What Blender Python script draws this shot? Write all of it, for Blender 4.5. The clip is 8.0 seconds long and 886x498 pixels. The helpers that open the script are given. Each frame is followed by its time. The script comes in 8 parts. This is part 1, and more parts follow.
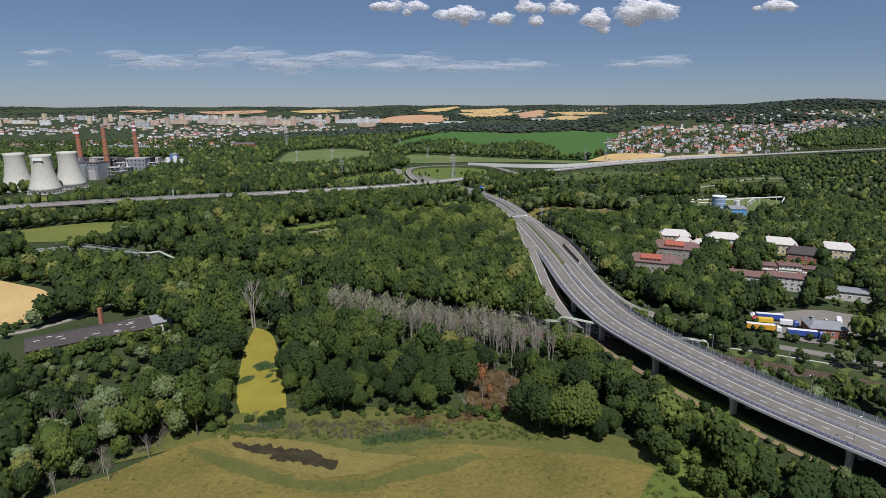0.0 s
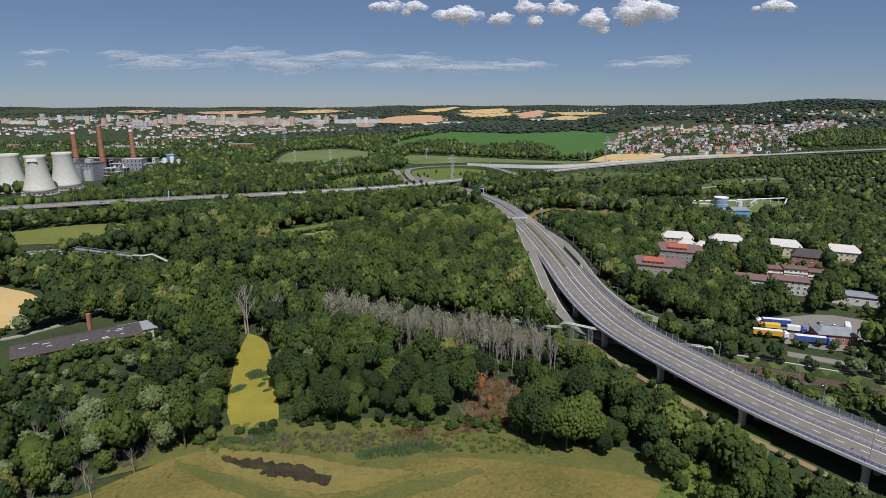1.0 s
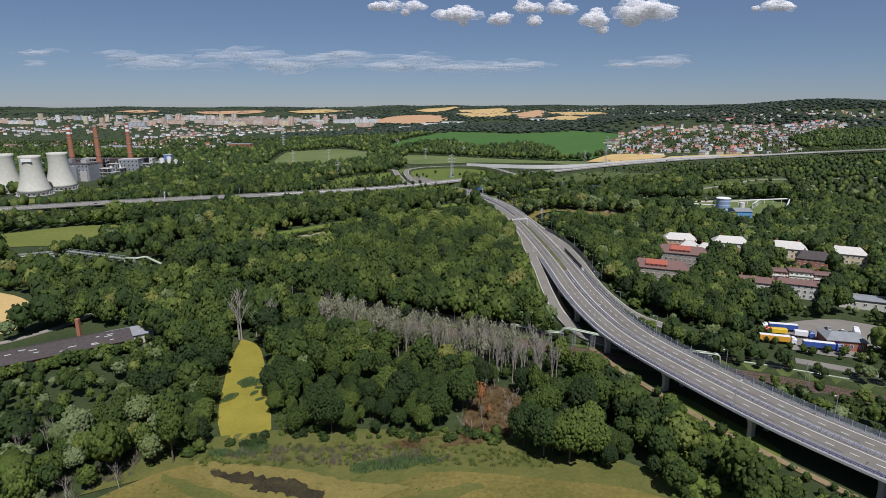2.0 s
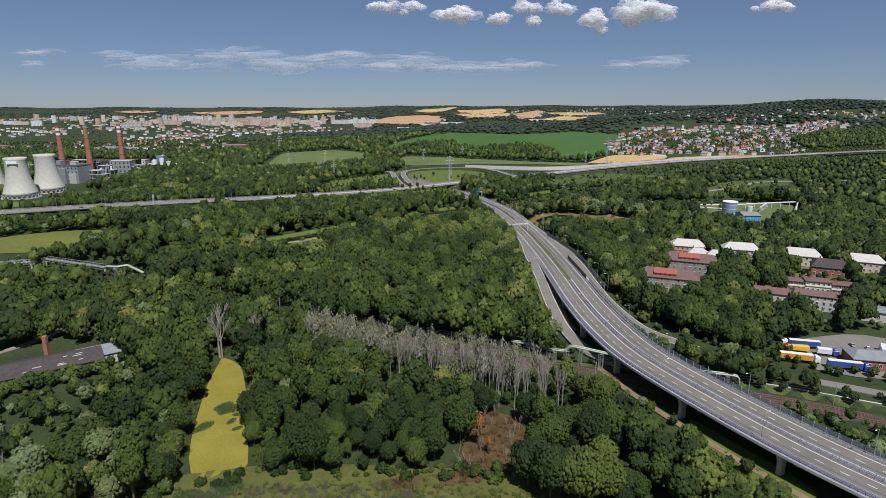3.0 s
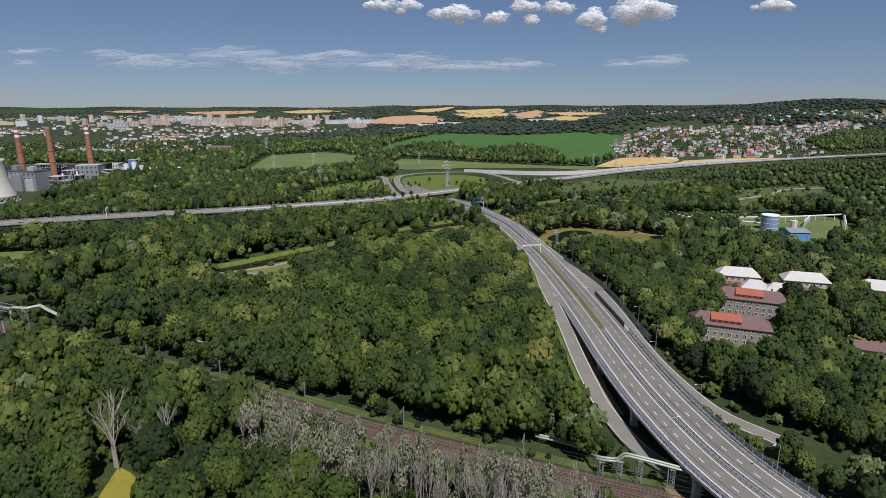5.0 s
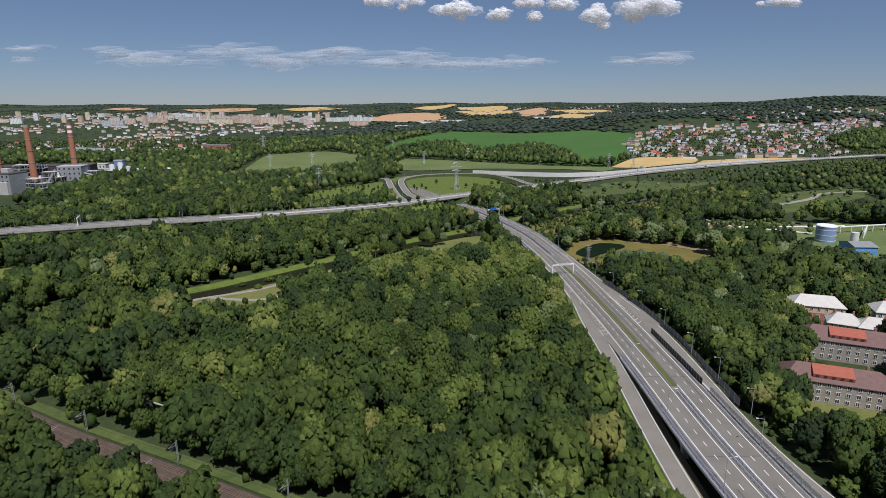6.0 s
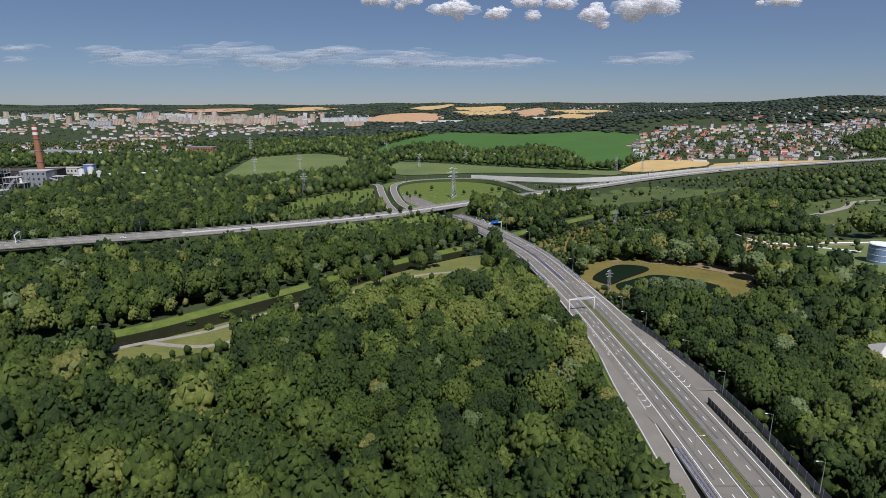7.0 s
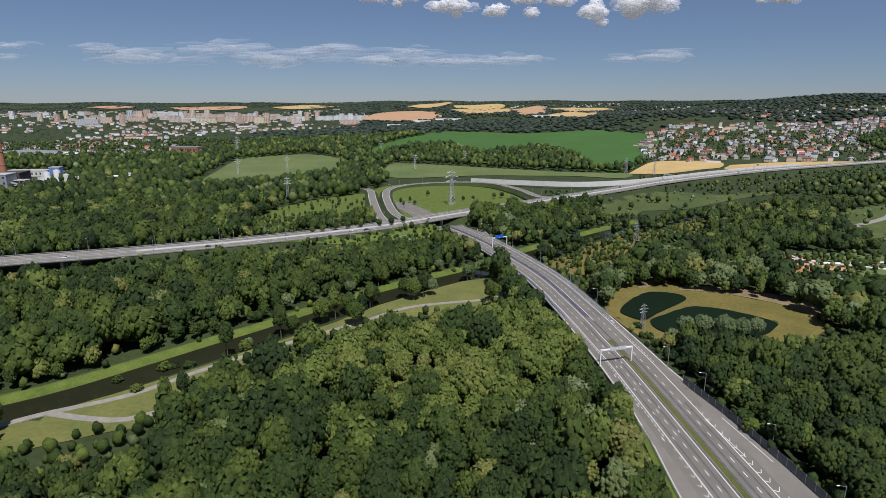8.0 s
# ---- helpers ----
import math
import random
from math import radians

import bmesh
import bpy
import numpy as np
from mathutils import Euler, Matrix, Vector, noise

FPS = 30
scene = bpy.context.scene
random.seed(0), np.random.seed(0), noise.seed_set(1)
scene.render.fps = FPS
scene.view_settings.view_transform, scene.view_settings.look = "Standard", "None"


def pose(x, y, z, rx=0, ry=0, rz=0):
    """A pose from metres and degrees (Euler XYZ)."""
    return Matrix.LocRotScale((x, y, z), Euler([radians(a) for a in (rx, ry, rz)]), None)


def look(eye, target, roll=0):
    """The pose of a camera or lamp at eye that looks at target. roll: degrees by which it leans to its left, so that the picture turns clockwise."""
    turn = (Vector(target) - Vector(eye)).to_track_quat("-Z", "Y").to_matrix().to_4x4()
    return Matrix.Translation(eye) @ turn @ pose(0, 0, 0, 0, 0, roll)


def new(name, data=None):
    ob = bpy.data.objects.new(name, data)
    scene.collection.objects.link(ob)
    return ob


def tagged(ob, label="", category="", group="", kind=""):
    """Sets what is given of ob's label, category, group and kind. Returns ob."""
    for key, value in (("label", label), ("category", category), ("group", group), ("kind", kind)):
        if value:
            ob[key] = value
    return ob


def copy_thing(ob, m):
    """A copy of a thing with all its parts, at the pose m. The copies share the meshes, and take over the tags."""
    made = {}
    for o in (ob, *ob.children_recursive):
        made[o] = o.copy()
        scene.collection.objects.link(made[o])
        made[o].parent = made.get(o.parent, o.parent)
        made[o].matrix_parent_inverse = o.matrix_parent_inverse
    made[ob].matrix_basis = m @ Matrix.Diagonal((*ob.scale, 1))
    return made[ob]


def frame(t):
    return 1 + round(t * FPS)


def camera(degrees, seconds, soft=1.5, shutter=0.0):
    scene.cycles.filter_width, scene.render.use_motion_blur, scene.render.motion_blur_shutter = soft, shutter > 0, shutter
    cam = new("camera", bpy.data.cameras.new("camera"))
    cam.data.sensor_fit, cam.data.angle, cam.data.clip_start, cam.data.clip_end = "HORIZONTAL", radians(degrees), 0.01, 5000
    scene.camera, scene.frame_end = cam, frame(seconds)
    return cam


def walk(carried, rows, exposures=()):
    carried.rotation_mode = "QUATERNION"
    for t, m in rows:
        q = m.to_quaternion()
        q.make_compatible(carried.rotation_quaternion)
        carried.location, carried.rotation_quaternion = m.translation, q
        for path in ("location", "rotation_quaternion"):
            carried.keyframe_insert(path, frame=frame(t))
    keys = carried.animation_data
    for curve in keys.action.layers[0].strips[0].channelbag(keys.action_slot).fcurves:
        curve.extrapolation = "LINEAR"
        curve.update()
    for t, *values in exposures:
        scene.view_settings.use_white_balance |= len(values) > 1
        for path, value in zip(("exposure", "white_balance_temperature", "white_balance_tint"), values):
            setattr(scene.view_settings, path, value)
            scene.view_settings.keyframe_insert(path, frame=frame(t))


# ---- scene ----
cam = camera(75.54, 8.0, soft=0.7)
walk(cam, [
    (0, pose(-0.000, 0.000, 66.100, 75.898, 0.000, -0.000)),
    (0.5, pose(0.111, 2.343, 66.008, 75.919, 0.000, -0.043)),
    (1, pose(0.260, 4.679, 65.997, 75.923, 0.000, -0.079)),
    (1.5, pose(0.419, 7.166, 65.949, 75.910, 0.000, -0.105)),
    (1.7, pose(0.482, 8.161, 65.930, 75.905, 0.000, -0.116)),
    (2.8, pose(0.984, 16.470, 65.968, 75.931, 0.000, -0.219)),
    (3, pose(1.306, 21.188, 65.948, 75.946, 0.000, -0.249)),
    (3.5, pose(2.111, 32.983, 65.897, 75.985, 0.000, -0.322)),
    (4, pose(2.796, 44.741, 65.810, 76.012, 0.000, -0.405)),
    (4.5, pose(3.100, 56.680, 65.669, 76.006, 0.000, -0.498)),
    (4.7, pose(3.222, 61.455, 65.613, 76.003, 0.000, -0.535)),
    (5.8, pose(-3.595, 98.553, 64.803, 75.679, 0.000, -0.358)),
    (6, pose(-3.352, 106.311, 64.763, 75.696, 0.000, -0.390)),
    (6.5, pose(-2.743, 125.705, 64.663, 75.739, 0.000, -0.467)),
    (7, pose(-1.498, 145.066, 64.407, 75.701, 0.000, -0.592)),
    (7.5, pose(-0.525, 164.278, 64.042, 75.572, 0.000, -0.745)),
    (8, pose(-0.533, 183.846, 63.818, 75.516, 0.000, -0.787)),
], exposures=[(0, -0.05, 5900, 15)])

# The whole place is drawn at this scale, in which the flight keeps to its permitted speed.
U = 0.56

# ---- world, sun ----
world = bpy.data.worlds.new("world")
scene.world = world
world.use_nodes = True
wn = world.node_tree.nodes
sky = wn.new("ShaderNodeTexSky")
sky.sky_type = "NISHITA"
sky.sun_disc = False
SUN_TO = Vector((0.30, -0.95, 1.62)).normalized()
sky.sun_elevation = math.asin(SUN_TO.z)
sky.sun_rotation = math.atan2(SUN_TO.x, SUN_TO.y)
sky.altitude = 250
sky.air_density, sky.dust_density, sky.ozone_density = 0.8, 0.1, 5.0
wn["Background"].inputs["Strength"].default_value = 0.062
tone = wn.new("ShaderNodeMix")
tone.data_type = "RGBA"
tone.inputs["Factor"].default_value = 0.36
tone.inputs["B"].default_value = (2.9, 3.5, 4.5, 1)
world.node_tree.links.new(sky.outputs[0], tone.inputs["A"])
world.node_tree.links.new(tone.outputs["Result"], wn["Background"].inputs["Color"])
sun_data = bpy.data.lights.new("sun", "SUN")
sun_data.energy, sun_data.angle, sun_data.color = 5.0, radians(0.53), (1.0, 0.95, 0.86)
sun = new("sun", sun_data)
sun.matrix_world = look(SUN_TO * 100, (0, 0, 0))


# ---- materials ----
def mat(name, c1, c2, scale=0.5, rough=0.85, bump=0.0, fine=6.0, c3=None, metal=0.0, jitter=0.0, spec=0.3, space="Object"):
    """Two colours by a coarse noise, broken by a fine one, with relief. jitter: lightness by object."""
    m = bpy.data.materials.new(name)
    m.use_nodes = True
    nt = m.node_tree
    n, l = nt.nodes, nt.links
    b = n["Principled BSDF"]
    b.inputs["Roughness"].default_value = rough
    b.inputs["Metallic"].default_value = metal
    b.inputs["Specular IOR Level"].default_value = spec
    if space == "Object":
        co = n.new("ShaderNodeTexCoord").outputs["Object"]
    else:
        co = n.new("ShaderNodeNewGeometry").outputs["Position"]
        scale = scale / U
    a = n.new("ShaderNodeTexNoise")
    a.inputs["Scale"].default_value, a.inputs["Detail"].default_value = scale, 5
    f = n.new("ShaderNodeTexNoise")
    f.inputs["Scale"].default_value, f.inputs["Detail"].default_value = scale * fine, 4
    l.new(co, a.inputs["Vector"])
    l.new(co, f.inputs["Vector"])
    mixf = n.new("ShaderNodeMath")
    mixf.operation = "MULTIPLY_ADD"
    mixf.inputs[1].default_value = 0.55
    half = n.new("ShaderNodeMath")
    half.operation = "MULTIPLY"
    half.inputs[1].default_value = 0.45
    l.new(f.outputs["Fac"], half.inputs[0])
    l.new(a.outputs["Fac"], mixf.inputs[0])
    l.new(half.outputs[0], mixf.inputs[2])
    r = n.new("ShaderNodeValToRGB")
    r.color_ramp.elements[0].position, r.color_ramp.elements[1].position = 0.34, 0.66
    r.color_ramp.elements[0].color, r.color_ramp.elements[1].color = (*c1, 1), (*c2, 1)
    if c3:
        e = r.color_ramp.elements.new(0.74)
        e.color = (*c3, 1)
    l.new(mixf.outputs[0], r.inputs[0])
    out = r.outputs[0]
    if jitter:
        oi = n.new("ShaderNodeObjectInfo")
        mr = n.new("ShaderNodeMapRange")
        mr.inputs["To Min"].default_value, mr.inputs["To Max"].default_value = 1 - jitter, 1 + jitter
        l.new(oi.outputs["Random"], mr.inputs["Value"])
        hsv = n.new("ShaderNodeHueSaturation")
        l.new(mr.outputs[0], hsv.inputs["Value"])
        l.new(out, hsv.inputs["Color"])
        out = hsv.outputs[0]
    l.new(out, b.inputs["Base Color"])
    if bump:
        bp = n.new("ShaderNodeBump")
        bp.inputs["Strength"].default_value, bp.inputs["Distance"].default_value = bump, 0.5 / scale / fine
        l.new(f.outputs["Fac"], bp.inputs["Height"])
        l.new(bp.outputs[0], b.inputs["Normal"])
    return m


def leaf_mat(name, tones, far=False):
    """Foliage. The tint of a tree comes from Object Info, or from the face attribute "tint" in a joined wood."""
    m = bpy.data.materials.new(name)
    m.use_nodes = True
    n, l = m.node_tree.nodes, m.node_tree.links
    b = n["Principled BSDF"]
    b.inputs["Roughness"].default_value = 0.55
    b.inputs["Specular IOR Level"].default_value = 0.25
    if far:
        src = n.new("ShaderNodeAttribute")
        src.attribute_name = "tint"
        val = src.outputs["Fac"]
    else:
        val = n.new("ShaderNodeObjectInfo").outputs["Random"]
    isl = n.new("ShaderNodeNewGeometry")
    mix = n.new("ShaderNodeMath")
    mix.operation = "MULTIPLY_ADD"
    mix.inputs[1].default_value = 0.10
    l.new(isl.outputs["Random Per Island"], mix.inputs[0])
    sc = n.new("ShaderNodeMath")
    sc.operation = "MULTIPLY"
    sc.inputs[1].default_value = 0.92
    l.new(val, sc.inputs[0])
    l.new(sc.outputs[0], mix.inputs[2])
    r = n.new("ShaderNodeValToRGB")
    r.color_ramp.elements[0].color, r.color_ramp.elements[1].color = (*tones[0][1], 1), (*tones[-1][1], 1)
    for place, tone in tones[1:-1]:
        e = r.color_ramp.elements.new(place)
        e.color = (*tone, 1)
    l.new(mix.outputs[0], r.inputs[0])
    nz = n.new("ShaderNodeTexNoise")
    nz.inputs["Scale"].default_value, nz.inputs["Detail"].default_value = 3.6 / U, 4.0
    l.new(isl.outputs["Position"], nz.inputs["Vector"])
    mr = n.new("ShaderNodeMapRange")
    mr.inputs["From Min"].default_value, mr.inputs["From Max"].default_value = 0.32, 0.68
    mr.inputs["To Min"].default_value, mr.inputs["To Max"].default_value = 0.55, 1.5
    l.new(nz.outputs["Fac"], mr.inputs["Value"])
    cl = n.new("ShaderNodeMapRange")
    cl.inputs["To Min"].default_value, cl.inputs["To Max"].default_value = 0.78, 1.26
    l.new(isl.outputs["Random Per Island"], cl.inputs["Value"])
    both = n.new("ShaderNodeMath")
    both.operation = "MULTIPLY"
    l.new(mr.outputs[0], both.inputs[0])
    l.new(cl.outputs[0], both.inputs[1])
    hs = n.new("ShaderNodeHueSaturation")
    l.new(both.outputs[0], hs.inputs["Value"])
    l.new(r.outputs[0], hs.inputs["Color"])
    l.new(hs.outputs[0], b.inputs["Base Color"])
    bp = n.new("ShaderNodeBump")
    bp.inputs["Strength"].default_value, bp.inputs["Distance"].default_value = 0.9, 0.25
    l.new(nz.outputs["Fac"], bp.inputs["Height"])
    l.new(bp.outputs[0], b.inputs["Normal"])
    tr = n.new("ShaderNodeBsdfTranslucent")
    l.new(hs.outputs[0], tr.inputs["Color"])
    ms = n.new("ShaderNodeMixShader")
    ms.inputs[0].default_value = 0.18
    l.new(b.outputs[0], ms.inputs[1])
    l.new(tr.outputs[0], ms.inputs[2])
    l.new(ms.outputs[0], n["Material Output"].inputs["Surface"])
    return m


M = {}
M["ground"] = mat("rough_ground", (0.022, 0.036, 0.011), (0.050, 0.066, 0.020), 0.03, 0.95, 0.4, 14, (0.085, 0.09, 0.032), space="World")
M["wood_floor"] = mat("wood_floor", (0.02, 0.035, 0.012), (0.045, 0.06, 0.02), 0.1, 0.95, 0.3, 8, space="World")
M["dry_grass"] = mat("dry_grass", (0.100, 0.094, 0.020), (0.205, 0.158, 0.042), 0.045, 0.95, 0.6, 16, (0.12, 0.13, 0.030), space="World")
M["grass"] = mat("grass", (0.10, 0.12, 0.028), (0.18, 0.175, 0.05), 0.05, 0.95, 0.4, 10, (0.24, 0.20, 0.08), space="World")
M["bank"] = mat("bank_grass", (0.07, 0.105, 0.016), (0.13, 0.165, 0.03), 0.15, 0.95, 0.3, 6, space="World")
M["wheat"] = mat("wheat", (0.42, 0.29, 0.11), (0.56, 0.40, 0.17), 0.02, 0.9, 0.1, 20, space="World")
M["stubble"] = mat("stubble", (0.40, 0.24, 0.13), (0.50, 0.31, 0.17), 0.02, 0.9, 0.1, 20, space="World")
M["crop"] = mat("crop", (0.045, 0.105, 0.018), (0.06, 0.135, 0.025), 0.012, 0.9, 0.1, 20, space="World")
M["pasture"] = mat("pasture", (0.085, 0.125, 0.035), (0.15, 0.175, 0.060), 0.014, 0.9, 0.2, 14, (0.20, 0.19, 0.085), space="World")
M["hay"] = mat("hay_meadow", (0.095, 0.125, 0.022), (0.165, 0.170, 0.036), 0.012, 0.95, 0.2, 18, (0.21, 0.185, 0.055), space="World")
M["rough_meadow"] = mat("rough_meadow", (0.040, 0.068, 0.016), (0.105, 0.125, 0.034), 0.03, 0.95, 0.3, 10, (0.16, 0.14, 0.055), space="World")
M["asphalt"] = mat("asphalt", (0.150, 0.136, 0.114), (0.205, 0.188, 0.160), 0.12, 0.85, 0.05, 20, space="World")
M["asphalt_old"] = mat("asphalt_old", (0.175, 0.160, 0.135), (0.225, 0.207, 0.178), 0.15, 0.88, 0.05, 16, space="World")
M["gravel"] = mat("gravel", (0.22, 0.20, 0.17), (0.33, 0.30, 0.25), 0.3, 0.95, 0.2, 8, space="World")
M["earth"] = mat("earth", (0.17, 0.13, 0.07), (0.27, 0.20, 0.11), 0.12, 0.95, 0.3, 8, space="World")
M["concrete"] = mat("concrete", (0.36, 0.35, 0.33), (0.47, 0.46, 0.43), 0.12, 0.85, 0.1, 10)
M["concrete_light"] = mat("concrete_light", (0.55, 0.54, 0.50), (0.66, 0.64, 0.60), 0.1, 0.85, 0.05, 10)
M["paint_white"] = mat("road_paint", (0.62, 0.62, 0.60), (0.78, 0.78, 0.76), 0.4, 0.7, 0, 8, space="World")
M["paint_yellow"] = mat("road_paint_orange", (0.55, 0.30, 0.06), (0.65, 0.38, 0.09), 0.4, 0.7, 0, 8, space="World")
M["steel"] = mat("galvanised_steel", (0.42, 0.43, 0.44), (0.55, 0.56, 0.57), 0.8, 0.45, 0, 6, metal=0.6)
M["steel_blue"] = mat("blue_steel", (0.10, 0.11, 0.30), (0.14, 0.15, 0.38), 0.8, 0.5, 0, 6)
M["dark"] = mat("dark_panel", (0.035, 0.03, 0.035), (0.06, 0.05, 0.055), 0.6, 0.5, 0, 6)
M["white"] = mat("white_paint", (0.72, 0.72, 0.70), (0.80, 0.80, 0.78), 0.3, 0.6, 0, 8)
M["brick"] = mat("chimney_brick", (0.30, 0.13, 0.07), (0.38, 0.17, 0.10), 0.15, 0.9, 0.1, 12)
M["bark"] = mat("bark", (0.09, 0.07, 0.05), (0.17, 0.14, 0.11), 1.5, 0.95, 0.3, 5)
M["dead_wood"] = mat("dead_wood", (0.26, 0.23, 0.19), (0.38, 0.34, 0.29), 1.0, 0.9, 0.2, 5)


# ---- helpers for meshes ----
def link(name, verts, faces, material, parent=None, label="", smooth=False):
    """One mesh object from numpy or list geometry."""
    me = bpy.data.meshes.new(name)
    me.from_pydata([tuple(v) for v in verts], [], [tuple(f) for f in faces])
    for mm in (material if isinstance(material, (list, tuple)) else [material]):
        me.materials.append(mm)
    if smooth:
        me.polygons.foreach_set("use_smooth", [True] * len(me.polygons))
    me.update()
    ob = new(name, me)
    if parent:
        ob.parent = parent
    if label:
        ob["label"] = label
    return ob


def part(name, bm, material, parent=None, label="", smooth=False):
    me = bpy.data.meshes.new(name)
    bm.to_mesh(me)
    bm.free()
    for mm in (material if isinstance(material, (list, tuple)) else [material]):
        me.materials.append(mm)
    if smooth:
        me.polygons.foreach_set("use_smooth", [True] * len(me.polygons))
    ob = new(name, me)
    if parent:
        ob.parent = parent
    if label:
        ob["label"] = label
    return ob


def empty(name, m=None):
    ob = new(name)
    if m is not None:
        ob.matrix_world = m
    return ob


def box(bm, x0, x1, y0, y1, z0, z1, bevel=0.0):
    geo = bmesh.ops.create_cube(bm, size=1.0, matrix=Matrix.Translation(((x0 + x1) / 2, (y0 + y1) / 2, (z0 + z1) / 2)) @ Matrix.Diagonal((x1 - x0, y1 - y0, z1 - z0, 1)))
    if bevel:
        es = {e for v in geo["verts"] for e in v.link_edges}
        bmesh.ops.bevel(bm, geom=list(es), offset=bevel, segments=1, affect="EDGES")


def tube(bm, a, b, r, r2=None, n=8):
    a, b = Vector(a), Vector(b)
    d = b - a
    m = Matrix.Translation((a + b) / 2) @ d.to_track_quat("Z", "Y").to_matrix().to_4x4()
    bmesh.ops.create_cone(bm, cap_ends=True, segments=n, radius1=r, radius2=r if r2 is None else r2, depth=d.length, matrix=m)


def spline(pts, step=6.0):
    """A smooth line through the points (any number of coordinates), resampled."""
    p = np.array(pts, float)
    p = np.vstack([2 * p[0] - p[1], p, 2 * p[-1] - p[-2]])
    out = []
    for i in range(1, len(p) - 2):
        n = max(2, int(np.linalg.norm(p[i + 1, :2] - p[i, :2]) / step))
        for t in np.arange(n) / n:
            out.append(0.5 * (2 * p[i] + (p[i + 1] - p[i - 1]) * t + (2 * p[i - 1] - 5 * p[i] + 4 * p[i + 1] - p[i + 2]) * t * t
                              + (3 * p[i] - 3 * p[i + 1] + p[i + 2] - p[i - 1]) * t ** 3))
    out.append(p[-2])
    return np.array(out)


def normals(line):
    d = np.gradient(line[:, :2], axis=0)
    d /= np.linalg.norm(d, axis=1)[:, None] + 1e-9
    return np.stack([d[:, 1], -d[:, 0]], 1)


def sweep(line, profile, closed=True):
    """Vertices and faces of a section (offset to the right, height) drawn along a line of x, y, z."""
    nn = normals(line)
    k = len(profile)
    v = []
    for p, n in zip(line, nn):
        for o, h in profile:
            v.append((p[0] + n[0] * o, p[1] + n[1] * o, p[2] + h))
    f = []
    for i in range(len(line) - 1):
        for j in range(k if closed else k - 1):
            a, b = i * k + j, i * k + (j + 1) % k
            f.append((a, b, b + k, a + k))
    if closed:
        f.append(tuple(range(k))[::-1])
        f.append(tuple((len(line) - 1) * k + j for j in range(k)))
    return v, f


def offset(line, o, dz=0.0):
    nn = normals(line)
    out = line.copy()
    out[:, 0] += nn[:, 0] * o
    out[:, 1] += nn[:, 1] * o
    out[:, 2] += dz
    return out


def arc_len(line):
    return np.concatenate([[0], np.cumsum(np.linalg.norm(np.diff(line[:, :2], axis=0), axis=1))])


def at_s(line, s):
    L = arc_len(line)
    return np.array([np.interp(s, L, line[:, k]) for k in range(line.shape[1])])


def dist_to(line, X, Y):
    """Distance of the points to a polyline, and the line's third coordinate there."""
    best = np.full(X.shape, 1e9)
    z = np.zeros(X.shape)
    for a, b in zip(line[:-1], line[1:]):
        d = b[:2] - a[:2]
        t = np.clip(((X - a[0]) * d[0] + (Y - a[1]) * d[1]) / (d @ d + 1e-9), 0, 1)
        r = np.hypot(X - a[0] - t * d[0], Y - a[1] - t * d[1])
        near = r < best
        best = np.where(near, r, best)
        if len(a) > 2:
            z = np.where(near, a[2] + t * (b[2] - a[2]), z)
    return best, z


def inside(poly, X, Y):
    r = np.zeros(np.shape(X), bool)
    n = len(poly)
    for i in range(n):
        (x1, y1), (x2, y2) = poly[i][:2], poly[(i + 1) % n][:2]
        if y1 == y2:
            continue
        r ^= ((y1 > Y) != (y2 > Y)) & (X < (x2 - x1) * (Y - y1) / (y2 - y1) + x1)
    return r


# ---- plan ----
MAIN = spline([(202, 76.5, 10.8), (181, 108.5, 10.8), (162.2, 139.6, 10.7), (143.7, 167.1, 10.6), (123.2, 199.7, 10.4), (106.2, 235.8, 10.3), (92.4, 273.3, 10.1), (86.8, 310, 9.8), (85, 350, 9.4), (85.3, 392, 8.8), (85.4, 430, 8.1),
               (84.8, 470, 7.5), (82.5, 540, 6.4), (80, 575, 6.0), (75.5, 621, 5.6), (66.5, 682, 5.0), (44.5, 760, 3.9), (26.5, 809, 2.7), (2, 868, 1.0), (-22, 930, 0.6), (-45, 985, 0.6)], 5)
MOTOR = spline([(-760, 470, 10.0), (-560, 580, 9.5), (-482, 622, 9.3), (-391, 668, 9.0), (-300, 706, 8.6), (-219, 735, 8.2), (-129, 776, 7.8), (-58, 815, 7.8), (-16, 846, 8.0), (15, 872, 8.0),
                (107, 943, 7.4), (215, 1030, 7.0), (329, 1120, 7.0), (495, 1222, 7.5), (660, 1295, 8.5), (814, 1352, 10.0), (1050, 1430, 13.0), (1400, 1520, 18.0)], 12)
RIVER = spline([(-420, 330, 0), (-300, 428, 0), (-215, 496, 0), (-158, 533, 0), (-130, 559, 0), (-107, 583, 0), (-88, 602, 0), (-70, 622, 0), (-48, 646, 0), (-26, 667, 0), (5, 693, 0), (38, 720, 0), (72, 756, 0), (108, 790, 0), (170, 845, 0), (248, 901, 0), (340, 940, 0), (470, 985, 0)], 8)
RAIL = spline([(-330, 456, 0.6), (-240, 419, 0.6), (-174, 389, 0.6), (-145, 374, 0.6), (-120, 362, 0.6), (-92, 349, 0.6), (-57, 332, 0.6), (-31, 319, 0.6), (2, 304, 0.6), (32, 291, 0.6), (51, 283, 0.6), (78, 272, 0.6), (110, 260, 0.6), (144, 248, 0.6), (178, 230, 0.6), (230, 200, 0.6), (330, 140, 0.6)], 6)
